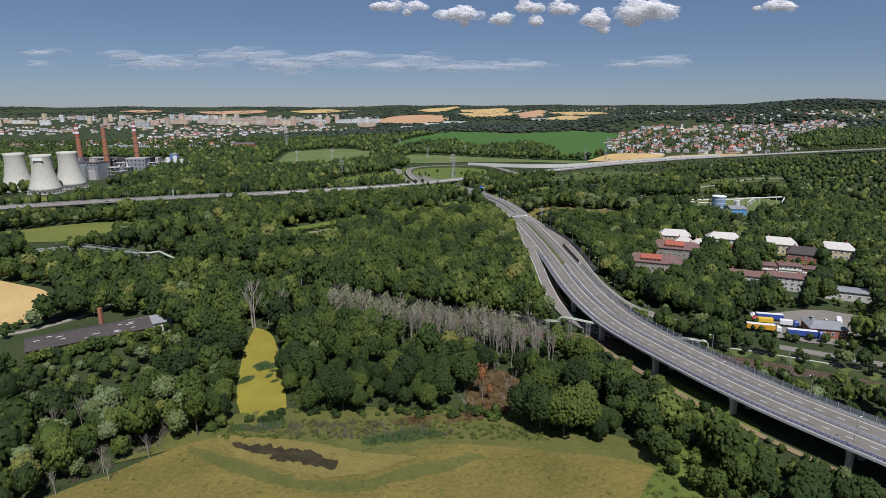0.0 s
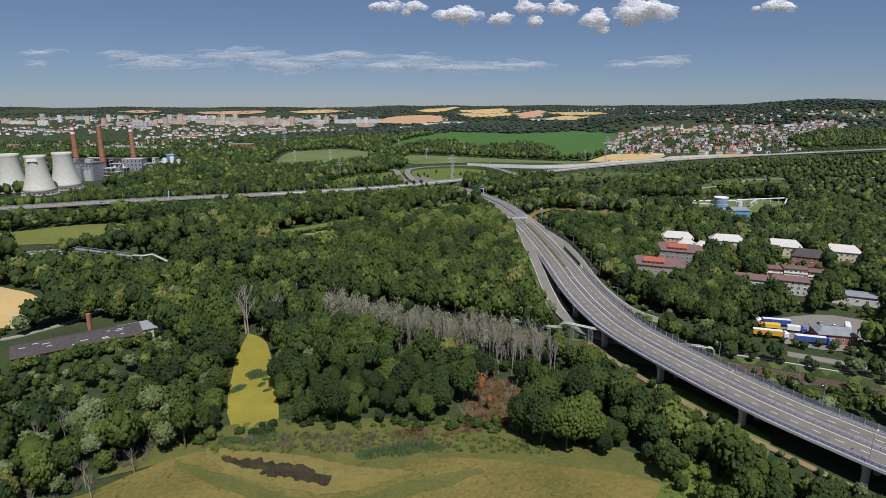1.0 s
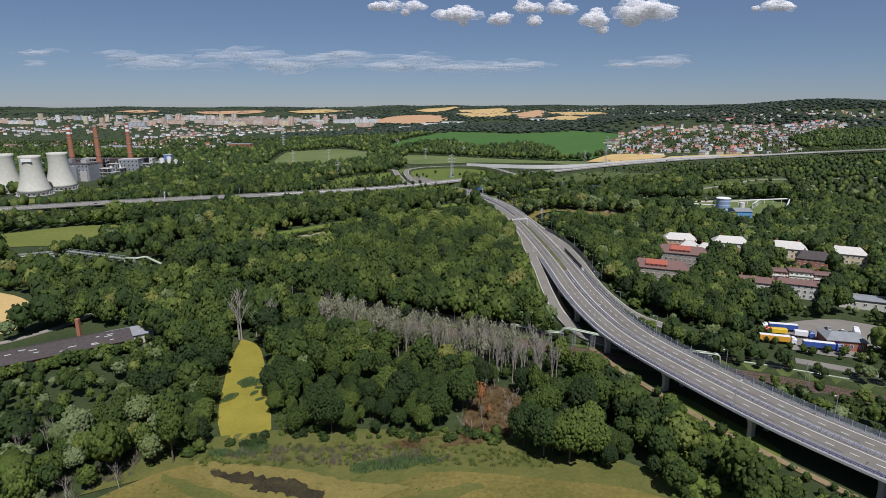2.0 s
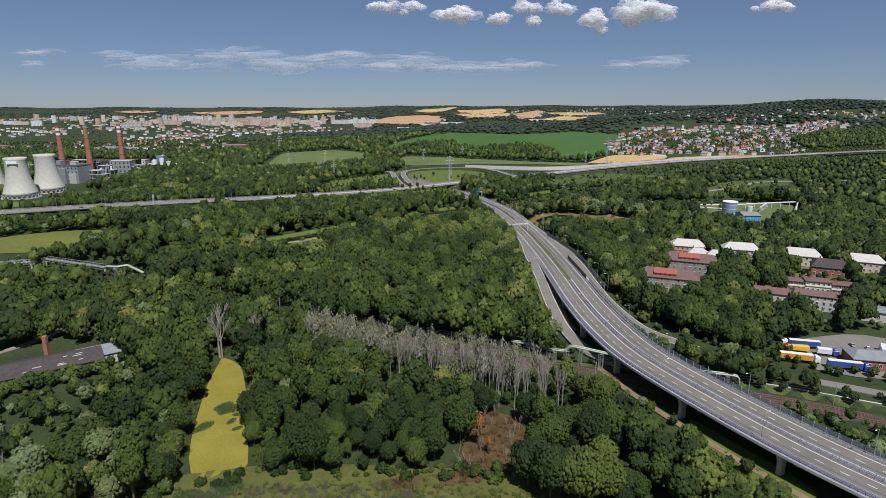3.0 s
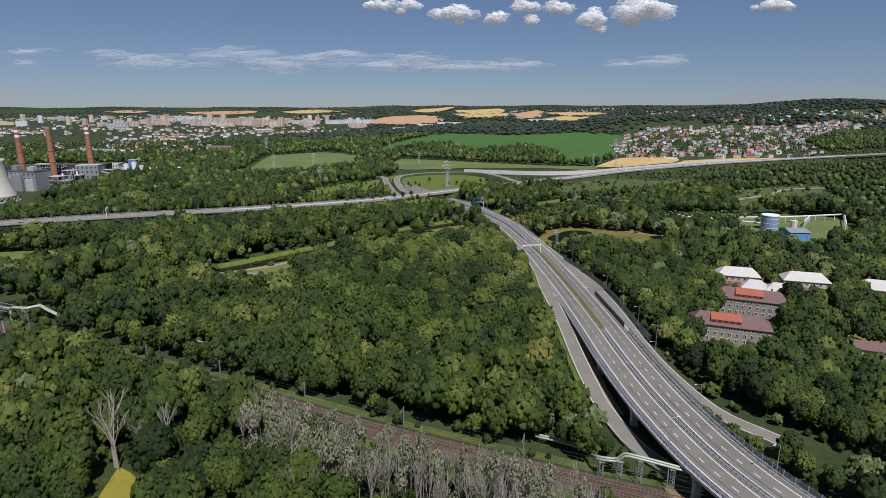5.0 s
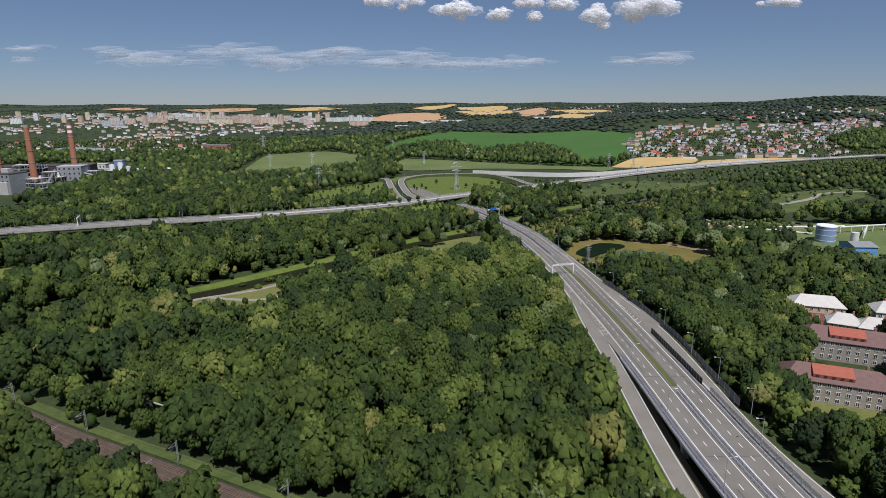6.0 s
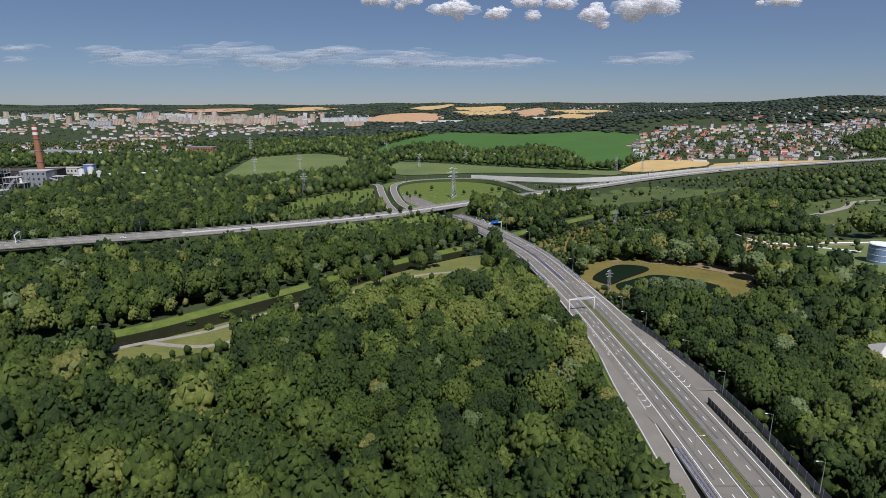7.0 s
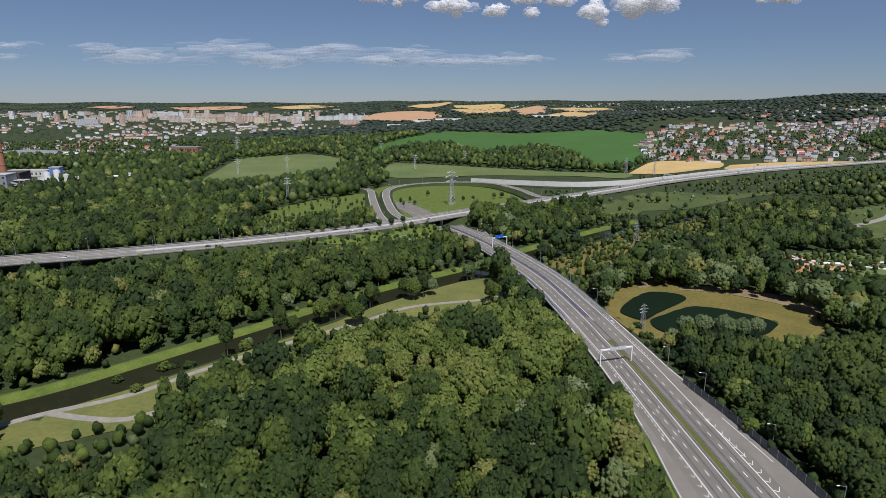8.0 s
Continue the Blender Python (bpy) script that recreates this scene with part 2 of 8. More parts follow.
LRAMP = spline([(76, 540, 6.35), (74.0, 510, 6.78), (71.2, 480, 7.30), (69.8, 460, 7.60), (69.4, 440, 7.85), (69.2, 425, 7.45), (69.1, 400, 6.2), (68.0, 370, 4.9), (67.6, 345, 3.8), (68.2, 325, 2.8), (73, 300, 1.7), (83, 285, 1.1), (98, 276, 1.0)], 5)
RRAMP = spline([(93, 525, 6.6), (97.5, 490, 7.2), (101, 455, 7.4), (101.8, 425, 6.8), (101.6, 395, 5.8), (103, 360, 4.0), (110, 325, 2.2), (123, 307, 1.4), (134, 294, 1.0), (146, 279, 0.8), (166, 262, 0.7), (215, 243, 0.7)], 5)
POND_A = [(102, 625), (108, 638), (118, 650), (131, 660), (146, 656), (147, 646), (134, 634), (122, 624), (110, 614)]
POND_B = [(114, 613), (124, 621), (134, 628), (147, 634), (163, 628), (178, 612), (176, 602), (160, 590), (146, 583), (130, 588), (114, 599)]
YELLOW = [(-103, 293), (-92, 285), (-84, 268), (-77, 250), (-70, 228), (-63, 208), (-68, 199), (-80, 203), (-88, 222), (-93, 240), (-99, 265)]


def interp_z(a, y):
    """Height of the far land by the bearing x / y and the distance y."""
    left = np.interp(y, [1300, 2000, 3000, 4500, 6000, 8600], [0, 3, 10, 34, 66, 92])
    mid = np.interp(y, [1250, 1500, 2000, 2400, 3000, 4200, 5500, 7000, 8600], [0, 5, 26, 32, 30, 52, 88, 102, 114])
    right = np.interp(y, [1350, 1500, 1750, 2300, 3000, 3600, 4700, 8600], [2, 7, 20, 56, 112, 138, 112, 118])
    t = np.clip((a + 0.25) / 0.3, 0, 1)
    s = np.clip((a - 0.12) / 0.55, 0, 1)
    t, s = t * t * (3 - 2 * t), s * s * (3 - 2 * s)
    return (left * (1 - t) + mid * t) * (1 - s) + right * s


def terrain(X, Y):
    X, Y = np.asarray(X, float), np.asarray(Y, float)
    z = interp_z(X / np.maximum(Y, 200), Y)
    z = z + np.clip((Y - 1300) / 1200, 0, 1) * (6 * np.sin(X / 310 + Y / 520) + 5 * np.sin(Y / 270 - X / 450) + 3 * np.sin(X / 120 + 1))
    z = z + 0.15 * np.sin(X / 23 + 1) * np.sin(Y / 29) * (np.abs(X) < 900)
    near = (np.abs(X) < 900) & (Y > 60) & (Y < 1600)
    if near.any():
        x, y, h = X[near], Y[near], z[near]
        for line, half, lo, hi in ((MAIN, 13.5, 424, 606), (MAIN, 21.0, 448, 556), (MAIN, 13.5, 838, 1000), (LRAMP, 5.0, 285, 535), (RRAMP, 5.6, 285, 520)):
            sel = line[(line[:, 1] >= lo) & (line[:, 1] <= hi)]
            d, zz = dist_to(sel, x, y)
            h = np.maximum(h, np.where(d < 40, zz - 0.9 - np.maximum(0, d - half) * 0.5, -99))
        for lo, hi in ((-225, -22), (22, 1500)):
            sel = MOTOR[(MOTOR[:, 0] >= lo) & (MOTOR[:, 0] <= hi)]
            d, zz = dist_to(sel, x, y)
            h = np.maximum(h, np.where(d < 60, zz - 0.9 - np.maximum(0, d - 15) * 0.45, -99))
        d, _ = dist_to(RIVER, x, y)
        h = np.where(d < 15, np.minimum(h, -3.2 + np.maximum(0, d - 7.5) * 0.5), h)
        for poly in (POND_A, POND_B):
            h = np.where(inside(poly, x, y), -0.3, h)
        d, _ = dist_to(RAIL, x, y)
        h = np.where(d < 7, 0.1, h)
        z = z.copy()
        z[near] = h
    return z


def axis(*spans):
    out = []
    for a, b, s in spans:
        out.append(np.arange(a, b, s))
    return np.unique(np.concatenate(out + [[spans[-1][1]]]))


GX = axis((-7400, -1000, 100), (-1000, -300, 25), (-300, 300, 5), (300, 1000, 25), (1000, 7400, 100))
GY = axis((-1500, 60, 90), (60, 950, 5), (950, 1500, 20), (1500, 4600, 45), (4600, 8620, 90))
gxx, gyy = np.meshgrid(GX, GY)
gz = terrain(gxx.ravel(), gyy.ravel())
idx = np.arange(gxx.size).reshape(gxx.shape)


def big_mesh(name, co, faces, material, smooth=True, tint=None, normals_at=None):
    """A large mesh from arrays: co (n, 3), faces (m, k)."""
    me = bpy.data.meshes.new(name)
    m, k = faces.shape
    me.vertices.add(len(co))
    me.vertices.foreach_set("co", np.ascontiguousarray(co, dtype=np.float32).ravel())
    me.loops.add(m * k)
    me.loops.foreach_set("vertex_index", np.ascontiguousarray(faces, dtype=np.int32).ravel())
    me.polygons.add(m)
    me.polygons.foreach_set("loop_start", np.arange(0, m * k, k, dtype=np.int32))
    me.polygons.foreach_set("loop_total", np.full(m, k, dtype=np.int32))
    me.update(calc_edges=True)
    me.polygons.foreach_set("use_smooth", np.full(m, smooth))
    if tint is not None:
        at = me.attributes.new("tint", "FLOAT", "FACE")
        at.data.foreach_set("value", np.ascontiguousarray(tint, dtype=np.float32))
    if normals_at is not None:
        me.normals_split_custom_set_from_vertices(np.ascontiguousarray(normals_at, dtype=np.float32))
    me.materials.append(material)
    return new(name, me)


quads = np.stack([idx[:-1, :-1], idx[:-1, 1:], idx[1:, 1:], idx[1:, :-1]], -1).reshape(-1, 4)
tagged(big_mesh("ground", np.stack([gxx.ravel(), gyy.ravel(), gz], 1), quads, M["ground"]), "grassy valley floor rising to wooded hills", "ground", kind="structure")


def patch(name, poly, material, label, category="field", lift=0.25, step=12.0, kind="structure", round_it=True, flat=None):
    """A sheet of another cover, laid on the ground within an outline."""
    if round_it:
        q = spline([(*p, 0) for p in poly] + [(*poly[0], 0)], 10)[:-1, :2]
    else:
        q = np.array(poly, float)
    bm = bmesh.new()
    bm.faces.new([bm.verts.new((x, y, 0)) for x, y in q])
    lo, hi = q.min(0), q.max(0)
    step = max(step, max(hi - lo) / 60)
    for k in range(2):
        for c in np.arange(lo[k] + step, hi[k], step):
            no = (1, 0, 0) if k == 0 else (0, 1, 0)
            bmesh.ops.bisect_plane(bm, geom=bm.verts[:] + bm.edges[:] + bm.faces[:], plane_co=(c, c, 0), plane_no=no)
    bmesh.ops.triangulate(bm, faces=[f for f in bm.faces if len(f.verts) > 4])
    X = np.array([v.co.x for v in bm.verts])
    Y = np.array([v.co.y for v in bm.verts])
    Z = terrain(X, Y) + lift if flat is None else np.full(len(X), flat)
    for v, z in zip(bm.verts, Z):
        v.co.z = z
    bmesh.ops.recalc_face_normals(bm, faces=bm.faces[:])
    if sum(f.normal.z for f in bm.faces) < 0:
        bmesh.ops.reverse_faces(bm, faces=bm.faces[:])
    return tagged(part(name, bm, material, smooth=True), label, category, kind=kind)

# ---- covers of the ground ----
M["duckweed"] = mat("duckweed", (0.20, 0.175, 0.022), (0.29, 0.245, 0.036), 0.08, 0.7, 0.1, 14, (0.32, 0.26, 0.06), space="World")
M["weedy_grass"] = mat("weedy_grass", (0.075, 0.088, 0.018), (0.13, 0.125, 0.032), 0.09, 0.95, 0.5, 9, (0.17, 0.145, 0.045), space="World")
M["mud"] = mat("mud", (0.016, 0.013, 0.007), (0.060, 0.046, 0.020), 0.22, 0.7, 0.5, 6, (0.125, 0.105, 0.034), space="World")
M["water"] = mat("water", (0.018, 0.020, 0.010), (0.024, 0.026, 0.013), 0.02, 0.12, 0.02, 60, spec=0.1, space="World")
M["pond"] = mat("pond_water", (0.008, 0.016, 0.009), (0.011, 0.020, 0.012), 0.02, 0.35, 0.0, 60, spec=0.0, space="World")
M["glass"] = mat("clear_panel", (0.30, 0.33, 0.35), (0.36, 0.39, 0.41), 0.5, 0.1, 0, 4)
M["glass"].node_tree.nodes["Principled BSDF"].inputs["Alpha"].default_value = 0.42

patch("meadow", [(-160, 100), (-123, 153), (-111, 163), (-93, 181), (-78, 186), (-66, 178), (-50, 170), (-36, 166), (-20, 171), (-5, 181), (15, 181), (39, 177), (61, 172), (75, 162), (81, 150), (95, 100), (0, 70), (-100, 70)], M["dry_grass"], "dry yellow-green meadow below the wood's edge", "meadow", lift=0.34)
patch("meadow_edge", [(-112, 170), (-100, 176), (-86, 183), (-75, 184), (-62, 178), (-47, 172), (-30, 170), (-18, 174), (7, 180), (22, 178), (45, 174), (62, 168), (80, 158), (76, 176), (42, 198), (7, 205), (-47, 208), (-80, 203), (-100, 192)], M["weedy_grass"], "strip of green weeds along the wood", "grass", lift=0.3)
WEST = offset(MAIN[(MAIN[:, 1] > 168) & (MAIN[:, 1] < 286)], -15.5)
patch("viaduct_slope", [(58, 148), (70, 166), (80, 184), (88, 204), (93, 222), (98, 234), (109, 212), (118, 190), (104, 172), (90, 148)], M["bank"], "green slope of weeds below the viaduct", "grass", lift=0.36, step=8)
v, f = sweep(np.column_stack([WEST[:, 0], WEST[:, 1], terrain(WEST[:, 0], WEST[:, 1]) + 0.55]), [(-1.0, 0), (0.0, 0.1), (1.2, 0.05), (2.0, 0), (2.0, -0.4), (-1.0, -0.4)])
tagged(link("service_track", v, f, M["earth"]), "bare earth track beside the viaduct piers", "path", kind="structure")


def rounded(pts, n=5, wob=0.0, seed=1):
    """A closed outline drawn smoothly through the corners, with a little unevenness."""
    r = random.Random(seed)
    P = [Vector((x, y, 0)) for x, y in pts]
    out = []
    for i in range(len(P)):
        p0, p1, p2, p3 = P[i - 1], P[i], P[(i + 1) % len(P)], P[(i + 2) % len(P)]
        for k in range(n):
            t = k / n
            q = 0.5 * (2 * p1 + (p2 - p0) * t + (2 * p0 - 5 * p1 + 4 * p2 - p3) * t * t + (3 * p1 - p0 - 3 * p2 + p3) * t ** 3)
            out.append((q.x + r.uniform(-wob, wob), q.y + r.uniform(-wob, wob)))
    return out


M["pool_rim"] = mat("pool_rim", (0.14, 0.12, 0.03), (0.22, 0.175, 0.05), 0.12, 0.95, 0.5, 10, (0.13, 0.095, 0.04), space="World")
patch("pool_rim", rounded([(-82, 187), (-69, 186), (-59, 185), (-43, 182), (-30, 177), (-17, 175), (-9, 174), (-18, 169), (-25, 165), (-39, 163), (-54, 167), (-67, 172), (-77, 179)], 5, 0.7), M["pool_rim"], "yellow drying weed round a pool", "pool edge", lift=0.42, step=4)
patch("mud_pool", rounded([(-75, 182.5), (-68, 180.5), (-62, 181), (-55, 178), (-48, 177.5), (-42, 174), (-36, 171), (-37, 167.5), (-44, 168.5), (-50, 171), (-57, 172), (-62, 175.5), (-68, 177)], 6, 1.1, 2), M["mud"], "drying dark mud pool with weed", "pool", lift=0.6, step=3)
patch("green_ridge", rounded([(-92, 181), (-72, 173), (-54, 165), (-39, 160), (-25, 162), (-12, 168), (0, 173), (12, 176), (12, 172), (-10, 162), (-31, 155), (-53, 159), (-76, 169)], 5, 0.8, 3), M["weedy_grass"], "strip of greener grass across the meadow", "grass", lift=0.38, step=5)
patch("duckweed_pond", YELLOW, M["duckweed"], "pond covered in yellow-green duckweed", "pond", lift=0.3, step=6)
M["brush_floor"] = mat("brush_floor", (0.055, 0.040, 0.018), (0.13, 0.085, 0.035), 0.3, 0.95, 0.6, 5, (0.09, 0.10, 0.03), space="World")
patch("brush_clearing", [(7, 203), (12, 224), (20, 240), (30, 238), (35, 224), (30, 206), (4, 196), (-19, 195), (-17, 199)], M["brush_floor"], "clearing of brown dead brush", "clearing", lift=0.3)
patch("river_meadow", rounded([(-172, 494), (-150, 496), (-128, 506), (-110, 513), (-99, 520), (-91, 540), (-87, 563), (-61, 592), (-23, 616), (12, 628), (44, 650), (44, 690), (16, 684), (-8, 664), (-33, 640), (-55, 614), (-75, 593), (-97, 570), (-120, 547), (-143, 528), (-172, 510)], 3, 0.5), M["grass"], "mown grass strip along the river", "meadow", lift=0.25, step=6)
patch("pond_meadow", rounded([(78, 726), (104, 751), (132, 788), (170, 817), (205, 834), (266, 890), (250, 850), (209, 815), (173, 785), (149, 752), (121, 724), (99, 692), (88, 705)], 3, 0.6), M["dry_grass"], "dry grass strip between river and willows", "meadow", lift=0.3, step=8)
patch("river_pasture", rounded([(172, 940), (214, 996), (258, 1036), (309, 1061), (348, 1030), (428, 1053), (421, 1034), (370, 1005), (325, 974), (272, 936), (221, 925), (194, 889)], 3, 0.8), M["rough_meadow"], "rough green meadow with bushes along the river", "meadow", lift=0.4, step=12)
patch("river_pasture", rounded([(380, 850), (442, 926), (560, 960), (520, 890), (440, 840), (398, 806), (350, 790)], 3, 0.8), M["rough_meadow"], "green meadow beside a white track", "meadow", lift=0.4, step=12)
M["red_earth"] = mat("red_earth", (0.30, 0.13, 0.05), (0.42, 0.20, 0.08), 0.08, 0.95, 0.2, 8, (0.36, 0.24, 0.12), space="World")
patch("earth_strip", rounded([(233, 704), (251, 740), (270, 741), (283, 724), (290, 709), (254, 697)], 4, 0.5), M["red_earth"], "bare orange earth between trees", "earth", lift=0.4, step=6)
patch("works_green", rounded([(274, 748), (330, 745), (345, 705), (300, 680), (286, 700), (292, 712), (284, 728)], 3, 0.5), M["pasture"], "grass along the pipes", "meadow", lift=0.34, step=8)
BANK_N = offset(RIVER, -12.5)
sel = (BANK_N[:, 0] > -230) & (BANK_N[:, 0] < 200)
v, f = sweep(np.column_stack([BANK_N[sel, 0], BANK_N[sel, 1], terrain(BANK_N[sel, 0], BANK_N[sel, 1]) + 0.3]), [(-2.5, 0.4), (0, 0.15), (4.5, -1.9), (4.5, -2.2), (-2.5, 0.0)])
tagged(link("river_bank", v, f, M["bank"], smooth=True), "bright green grassy river bank", "bank", kind="structure")
patch("pond_shore", rounded([(94, 600), (97, 640), (112, 672), (128, 690), (149, 690), (158, 670), (180, 652), (200, 632), (206, 612), (196, 596), (172, 584), (120, 580)], 3, 0.7), M["dry_grass"], "dry grass round two ponds", "meadow", lift=0.3, step=6)
patch("pond", rounded(POND_A, 4, 0.2), M["pond"], "still dark green pond", "water", flat=0.75)
patch("pond", rounded(POND_B, 4, 0.2), M["pond"], "still dark pond beside trees", "water", flat=0.75)
patch("pond_path", [(150, 664), (176, 655), (200, 632), (204, 612), (214, 612), (214, 640), (190, 664), (160, 672)], M["earth"], "worn brown path round the pond", "path", lift=0.5, step=6)
patch("crop_field", [(-143, 1494), (-139, 1681), (-96, 1838), (33, 2026), (243, 1992), (472, 2125), (583, 1990), (578, 1812), (485, 1628), (334, 1300), (260, 1304), (188, 1335), (93, 1384), (-11, 1435)], M["crop"], "smooth dark green crop field on a slope", lift=1.2, step=30)
patch("pasture", [(-345, 1159), (-390, 1468), (-354, 1535), (-274, 1572), (-178, 1473), (-159, 1321), (-197, 1280), (-249, 1196)], M["pasture"], "pale green field among woods", lift=0.8, step=25)
patch("grassland", [(-88, 1318), (-74, 1394), (30, 1354), (125, 1308), (213, 1270), (310, 1249), (282, 1192), (203, 1222), (61, 1227), (-61, 1203)], M["pasture"], "rough yellowish grassland", lift=0.8, step=25)
patch("wheat_field", [(311, 1248), (401, 1398), (450, 1428), (534, 1410), (501, 1328), (450, 1294), (361, 1240)], M["wheat"], "ripe golden wheat field", lift=0.8, step=25)
patch("wheat_field", [(531, 1360), (649, 1396), (794, 1400), (747, 1330), (507, 1293)], M["wheat"], "ripe golden wheat field beside the motorway", lift=0.8, step=25)
for k, (poly, mm) in enumerate([([(-424, 3374), (-292, 4153), (2, 3652), (15, 3147), (-133, 3112)], "stubble"), ([(-222, 5023), (126, 6635), (162, 5818), (-39, 4724)], "wheat"),
                                ([(143, 5178), (552, 5519), (537, 4957), (220, 4101)], "wheat"), ([(537, 4441), (847, 5073), (645, 3751), (473, 3480)], "stubble"),
                                ([(583, 3421), (801, 3784), (852, 3366), (643, 2834)], "wheat"), ([(804, 4495), (1176, 4322), (1094, 4004), (801, 3784)], "wheat"),
                                ([(-1474, 5660), (-1146, 6059), (-794, 5228), (-1156, 5172)], "wheat"), ([(-2902, 5253), (-2860, 5608), (-2602, 5490), (-2634, 5184)], "stubble"),
                                ([(-2283, 5429), (-1894, 6009), (-1713, 5613), (-2019, 5142)], "stubble"), ([(71, 3899), (561, 4793), (461, 3862), (184, 3478)], "wheat")]):
    patch("far_field", poly, M[mm], "pale ripe field on distant hills", lift=5, step=80)
patch("hay_field", [(-490, 505), (-416, 541), (-359, 582), (-268, 582), (-300, 516), (-325, 498), (-410, 490)], M["hay"], "mown yellow-green field below the viaduct", lift=0.4, step=12)
patch("hay_field", [(-760, 640), (-564, 738), (-450, 770), (-470, 745), (-540, 690), (-680, 600)], M["hay"], "mown field before the cooling towers", lift=0.5, step=20)
patch("grain_field", [(-330, 290), (-245, 296), (-229, 306), (-239, 330), (-255, 352), (-283, 368), (-330, 378)], M["wheat"], "pale ripe grain field with wheel tracks", lift=0.35, step=10)
patch("yard", [(172, 274), (200, 264), (240, 292), (222, 314), (190, 310), (178, 302)], M["asphalt_old"], "grey lorry yard", "yard", lift=0.35, step=8)
patch("plant_yard", [(268, 640), (300, 598), (380, 640), (425, 715), (370, 735), (290, 700)], M["pasture"], "grass and paving of the water works", "yard", lift=0.35, step=10)
patch("junction_green", [(-88, 1060), (-58, 1125), (60, 1150), (120, 1050), (100, 962), (20, 905), (-40, 885)], M["bank"], "mown green inside the road junction", "grass", lift=0.35, step=10)
patch("junction_green", [(-180, 900), (-167, 967), (-94, 1050), (-60, 964), (-85, 880), (-146, 850)], M["bank"], "bright green verge with young trees", "grass", lift=0.35, step=10)
patch("road_verge", [(-232, 742), (-169, 754), (-117, 766), (-63, 779), (-22, 797), (14, 828), (0, 846), (-44, 824), (-129, 786), (-225, 762)], M["bank"], "green verge between motorway and service road", "grass", lift=0.4, step=10)
patch("garden", [(128, 372), (170, 368), (190, 400), (150, 415), (126, 395)], M["grass"], "lawn round the flats", "garden", lift=0.35, step=8)
patch("garden", [(190, 378), (270, 360), (300, 420), (260, 445), (200, 420)], M["grass"], "gardens between the houses", "garden", lift=0.35, step=8)

# ---- water and rails ----
v, f = sweep(offset(RIVER, 0, -2.2), [(-11, 0), (11, 0), (11, -0.2), (-11, -0.2)])
tagged(link("river", v, f, M["water"]), "dark still river between grassy banks", "water", kind="structure")
v, f = sweep(RAIL, [(-4.6, 0.0), (4.6, 0.0), (5.8, -0.7), (-5.8, -0.7)])
M["ballast"] = mat("ballast", (0.065, 0.048, 0.035), (0.12, 0.092, 0.070), 0.4, 0.95, 0.4, 8, space="World")
M["rust"] = mat("rusty_rail", (0.16, 0.08, 0.045), (0.24, 0.14, 0.09), 0.6, 0.6, 0, 6, space="World")
railway = tagged(link("railway", v, f, M["ballast"]), "brown ballast bed of a double railway", "railway", kind="structure")
for o in (-2.9, -1.4, 1.4, 2.9):
    v, f = sweep(offset(RAIL, o, 0.2), [(-0.07, 0), (0.07, 0), (0.07, 0.17), (-0.07, 0.17)])
    link("rail", v, f, M["rust"], railway)
vs, fs = [], []
L = arc_len(RAIL)
for o in (-2.15, 2.15):
    for s in np.arange(180, L[-1] - 60, 1.2):
        a, b = at_s(RAIL, s), at_s(RAIL, s + 0.5)
        d = (b - a)[:2] / np.linalg.norm((b - a)[:2])
        n = np.array([d[1], -d[0]])
        c = a[:2] + n * o
        i = len(vs)
        for z in (0.0, 0.2):
            for su, sv in ((-1, -1), (1, -1), (1, 1), (-1, 1)):
                q = c + n * su * 1.3 + d * sv * 0.14
                vs.append((q[0], q[1], a[2] + z))
        fs += [(i + 4, i + 5, i + 6, i + 7), (i, i + 1, i + 5, i + 4), (i + 1, i + 2, i + 6, i + 5), (i + 2, i + 3, i + 7, i + 6), (i + 3, i, i + 4, i + 7)]
M["sleeper"] = mat("sleeper", (0.10, 0.08, 0.065), (0.16, 0.135, 0.115), 0.8, 0.9, 0, 6, space="World")
tagged(link("sleepers", vs, fs, M["sleeper"], railway), kind="stuff")

for o0, o1 in ((6.2, 10.5), (-10.5, -6.2)):
    edge = [offset(RAIL[(RAIL[:, 0] > -215) & (RAIL[:, 0] < 320)], o) for o in (o0, o1)]
    for e in edge:
        e[:, 2] = terrain(e[:, 0], e[:, 1]) + 0.3
    n = len(edge[0])
    v = np.vstack([edge[0], edge[1], edge[0] - (0, 0, 0.6), edge[1] - (0, 0, 0.6)])
    f = [(i + n, i + 1 + n, i + 1, i) for i in range(n - 1)] + [(i, i + 1, i + 1 + 2 * n, i + 2 * n) for i in range(n - 1)] + [(i + 3 * n, i + 1 + 3 * n, i + 1 + n, i + n) for i in range(n - 1)]
    tagged(link("rail_verge", v, f, M["rough_meadow"], smooth=False), "weedy green strip beside the tracks", "grass", kind="structure")

# ---- roads ----
CROSS = [(-12.6, 0), (12.6, 0), (12.6, -0.4), (8.0, -0.9), (5.8, -2.6), (-5.8, -2.6), (-8.0, -0.9), (-12.6, -0.4)]
v, f = sweep(MAIN, CROSS)
viaduct = tagged(link("viaduct", v, f, M["asphalt"]), "grey asphalt dual carriageway on a curved concrete viaduct", "road", kind="structure")


def ribbon(line, o, w, material, parent, name, dz=0.03):
    v, f = sweep(offset(line, o, dz), [(-w / 2, 0), (w / 2, 0)], closed=False)
    return link(name, v, [q[::-1] for q in f], material, parent)


def cut(line, lo, hi, k=1):
    return line[(line[:, k] >= lo) & (line[:, k] <= hi)]


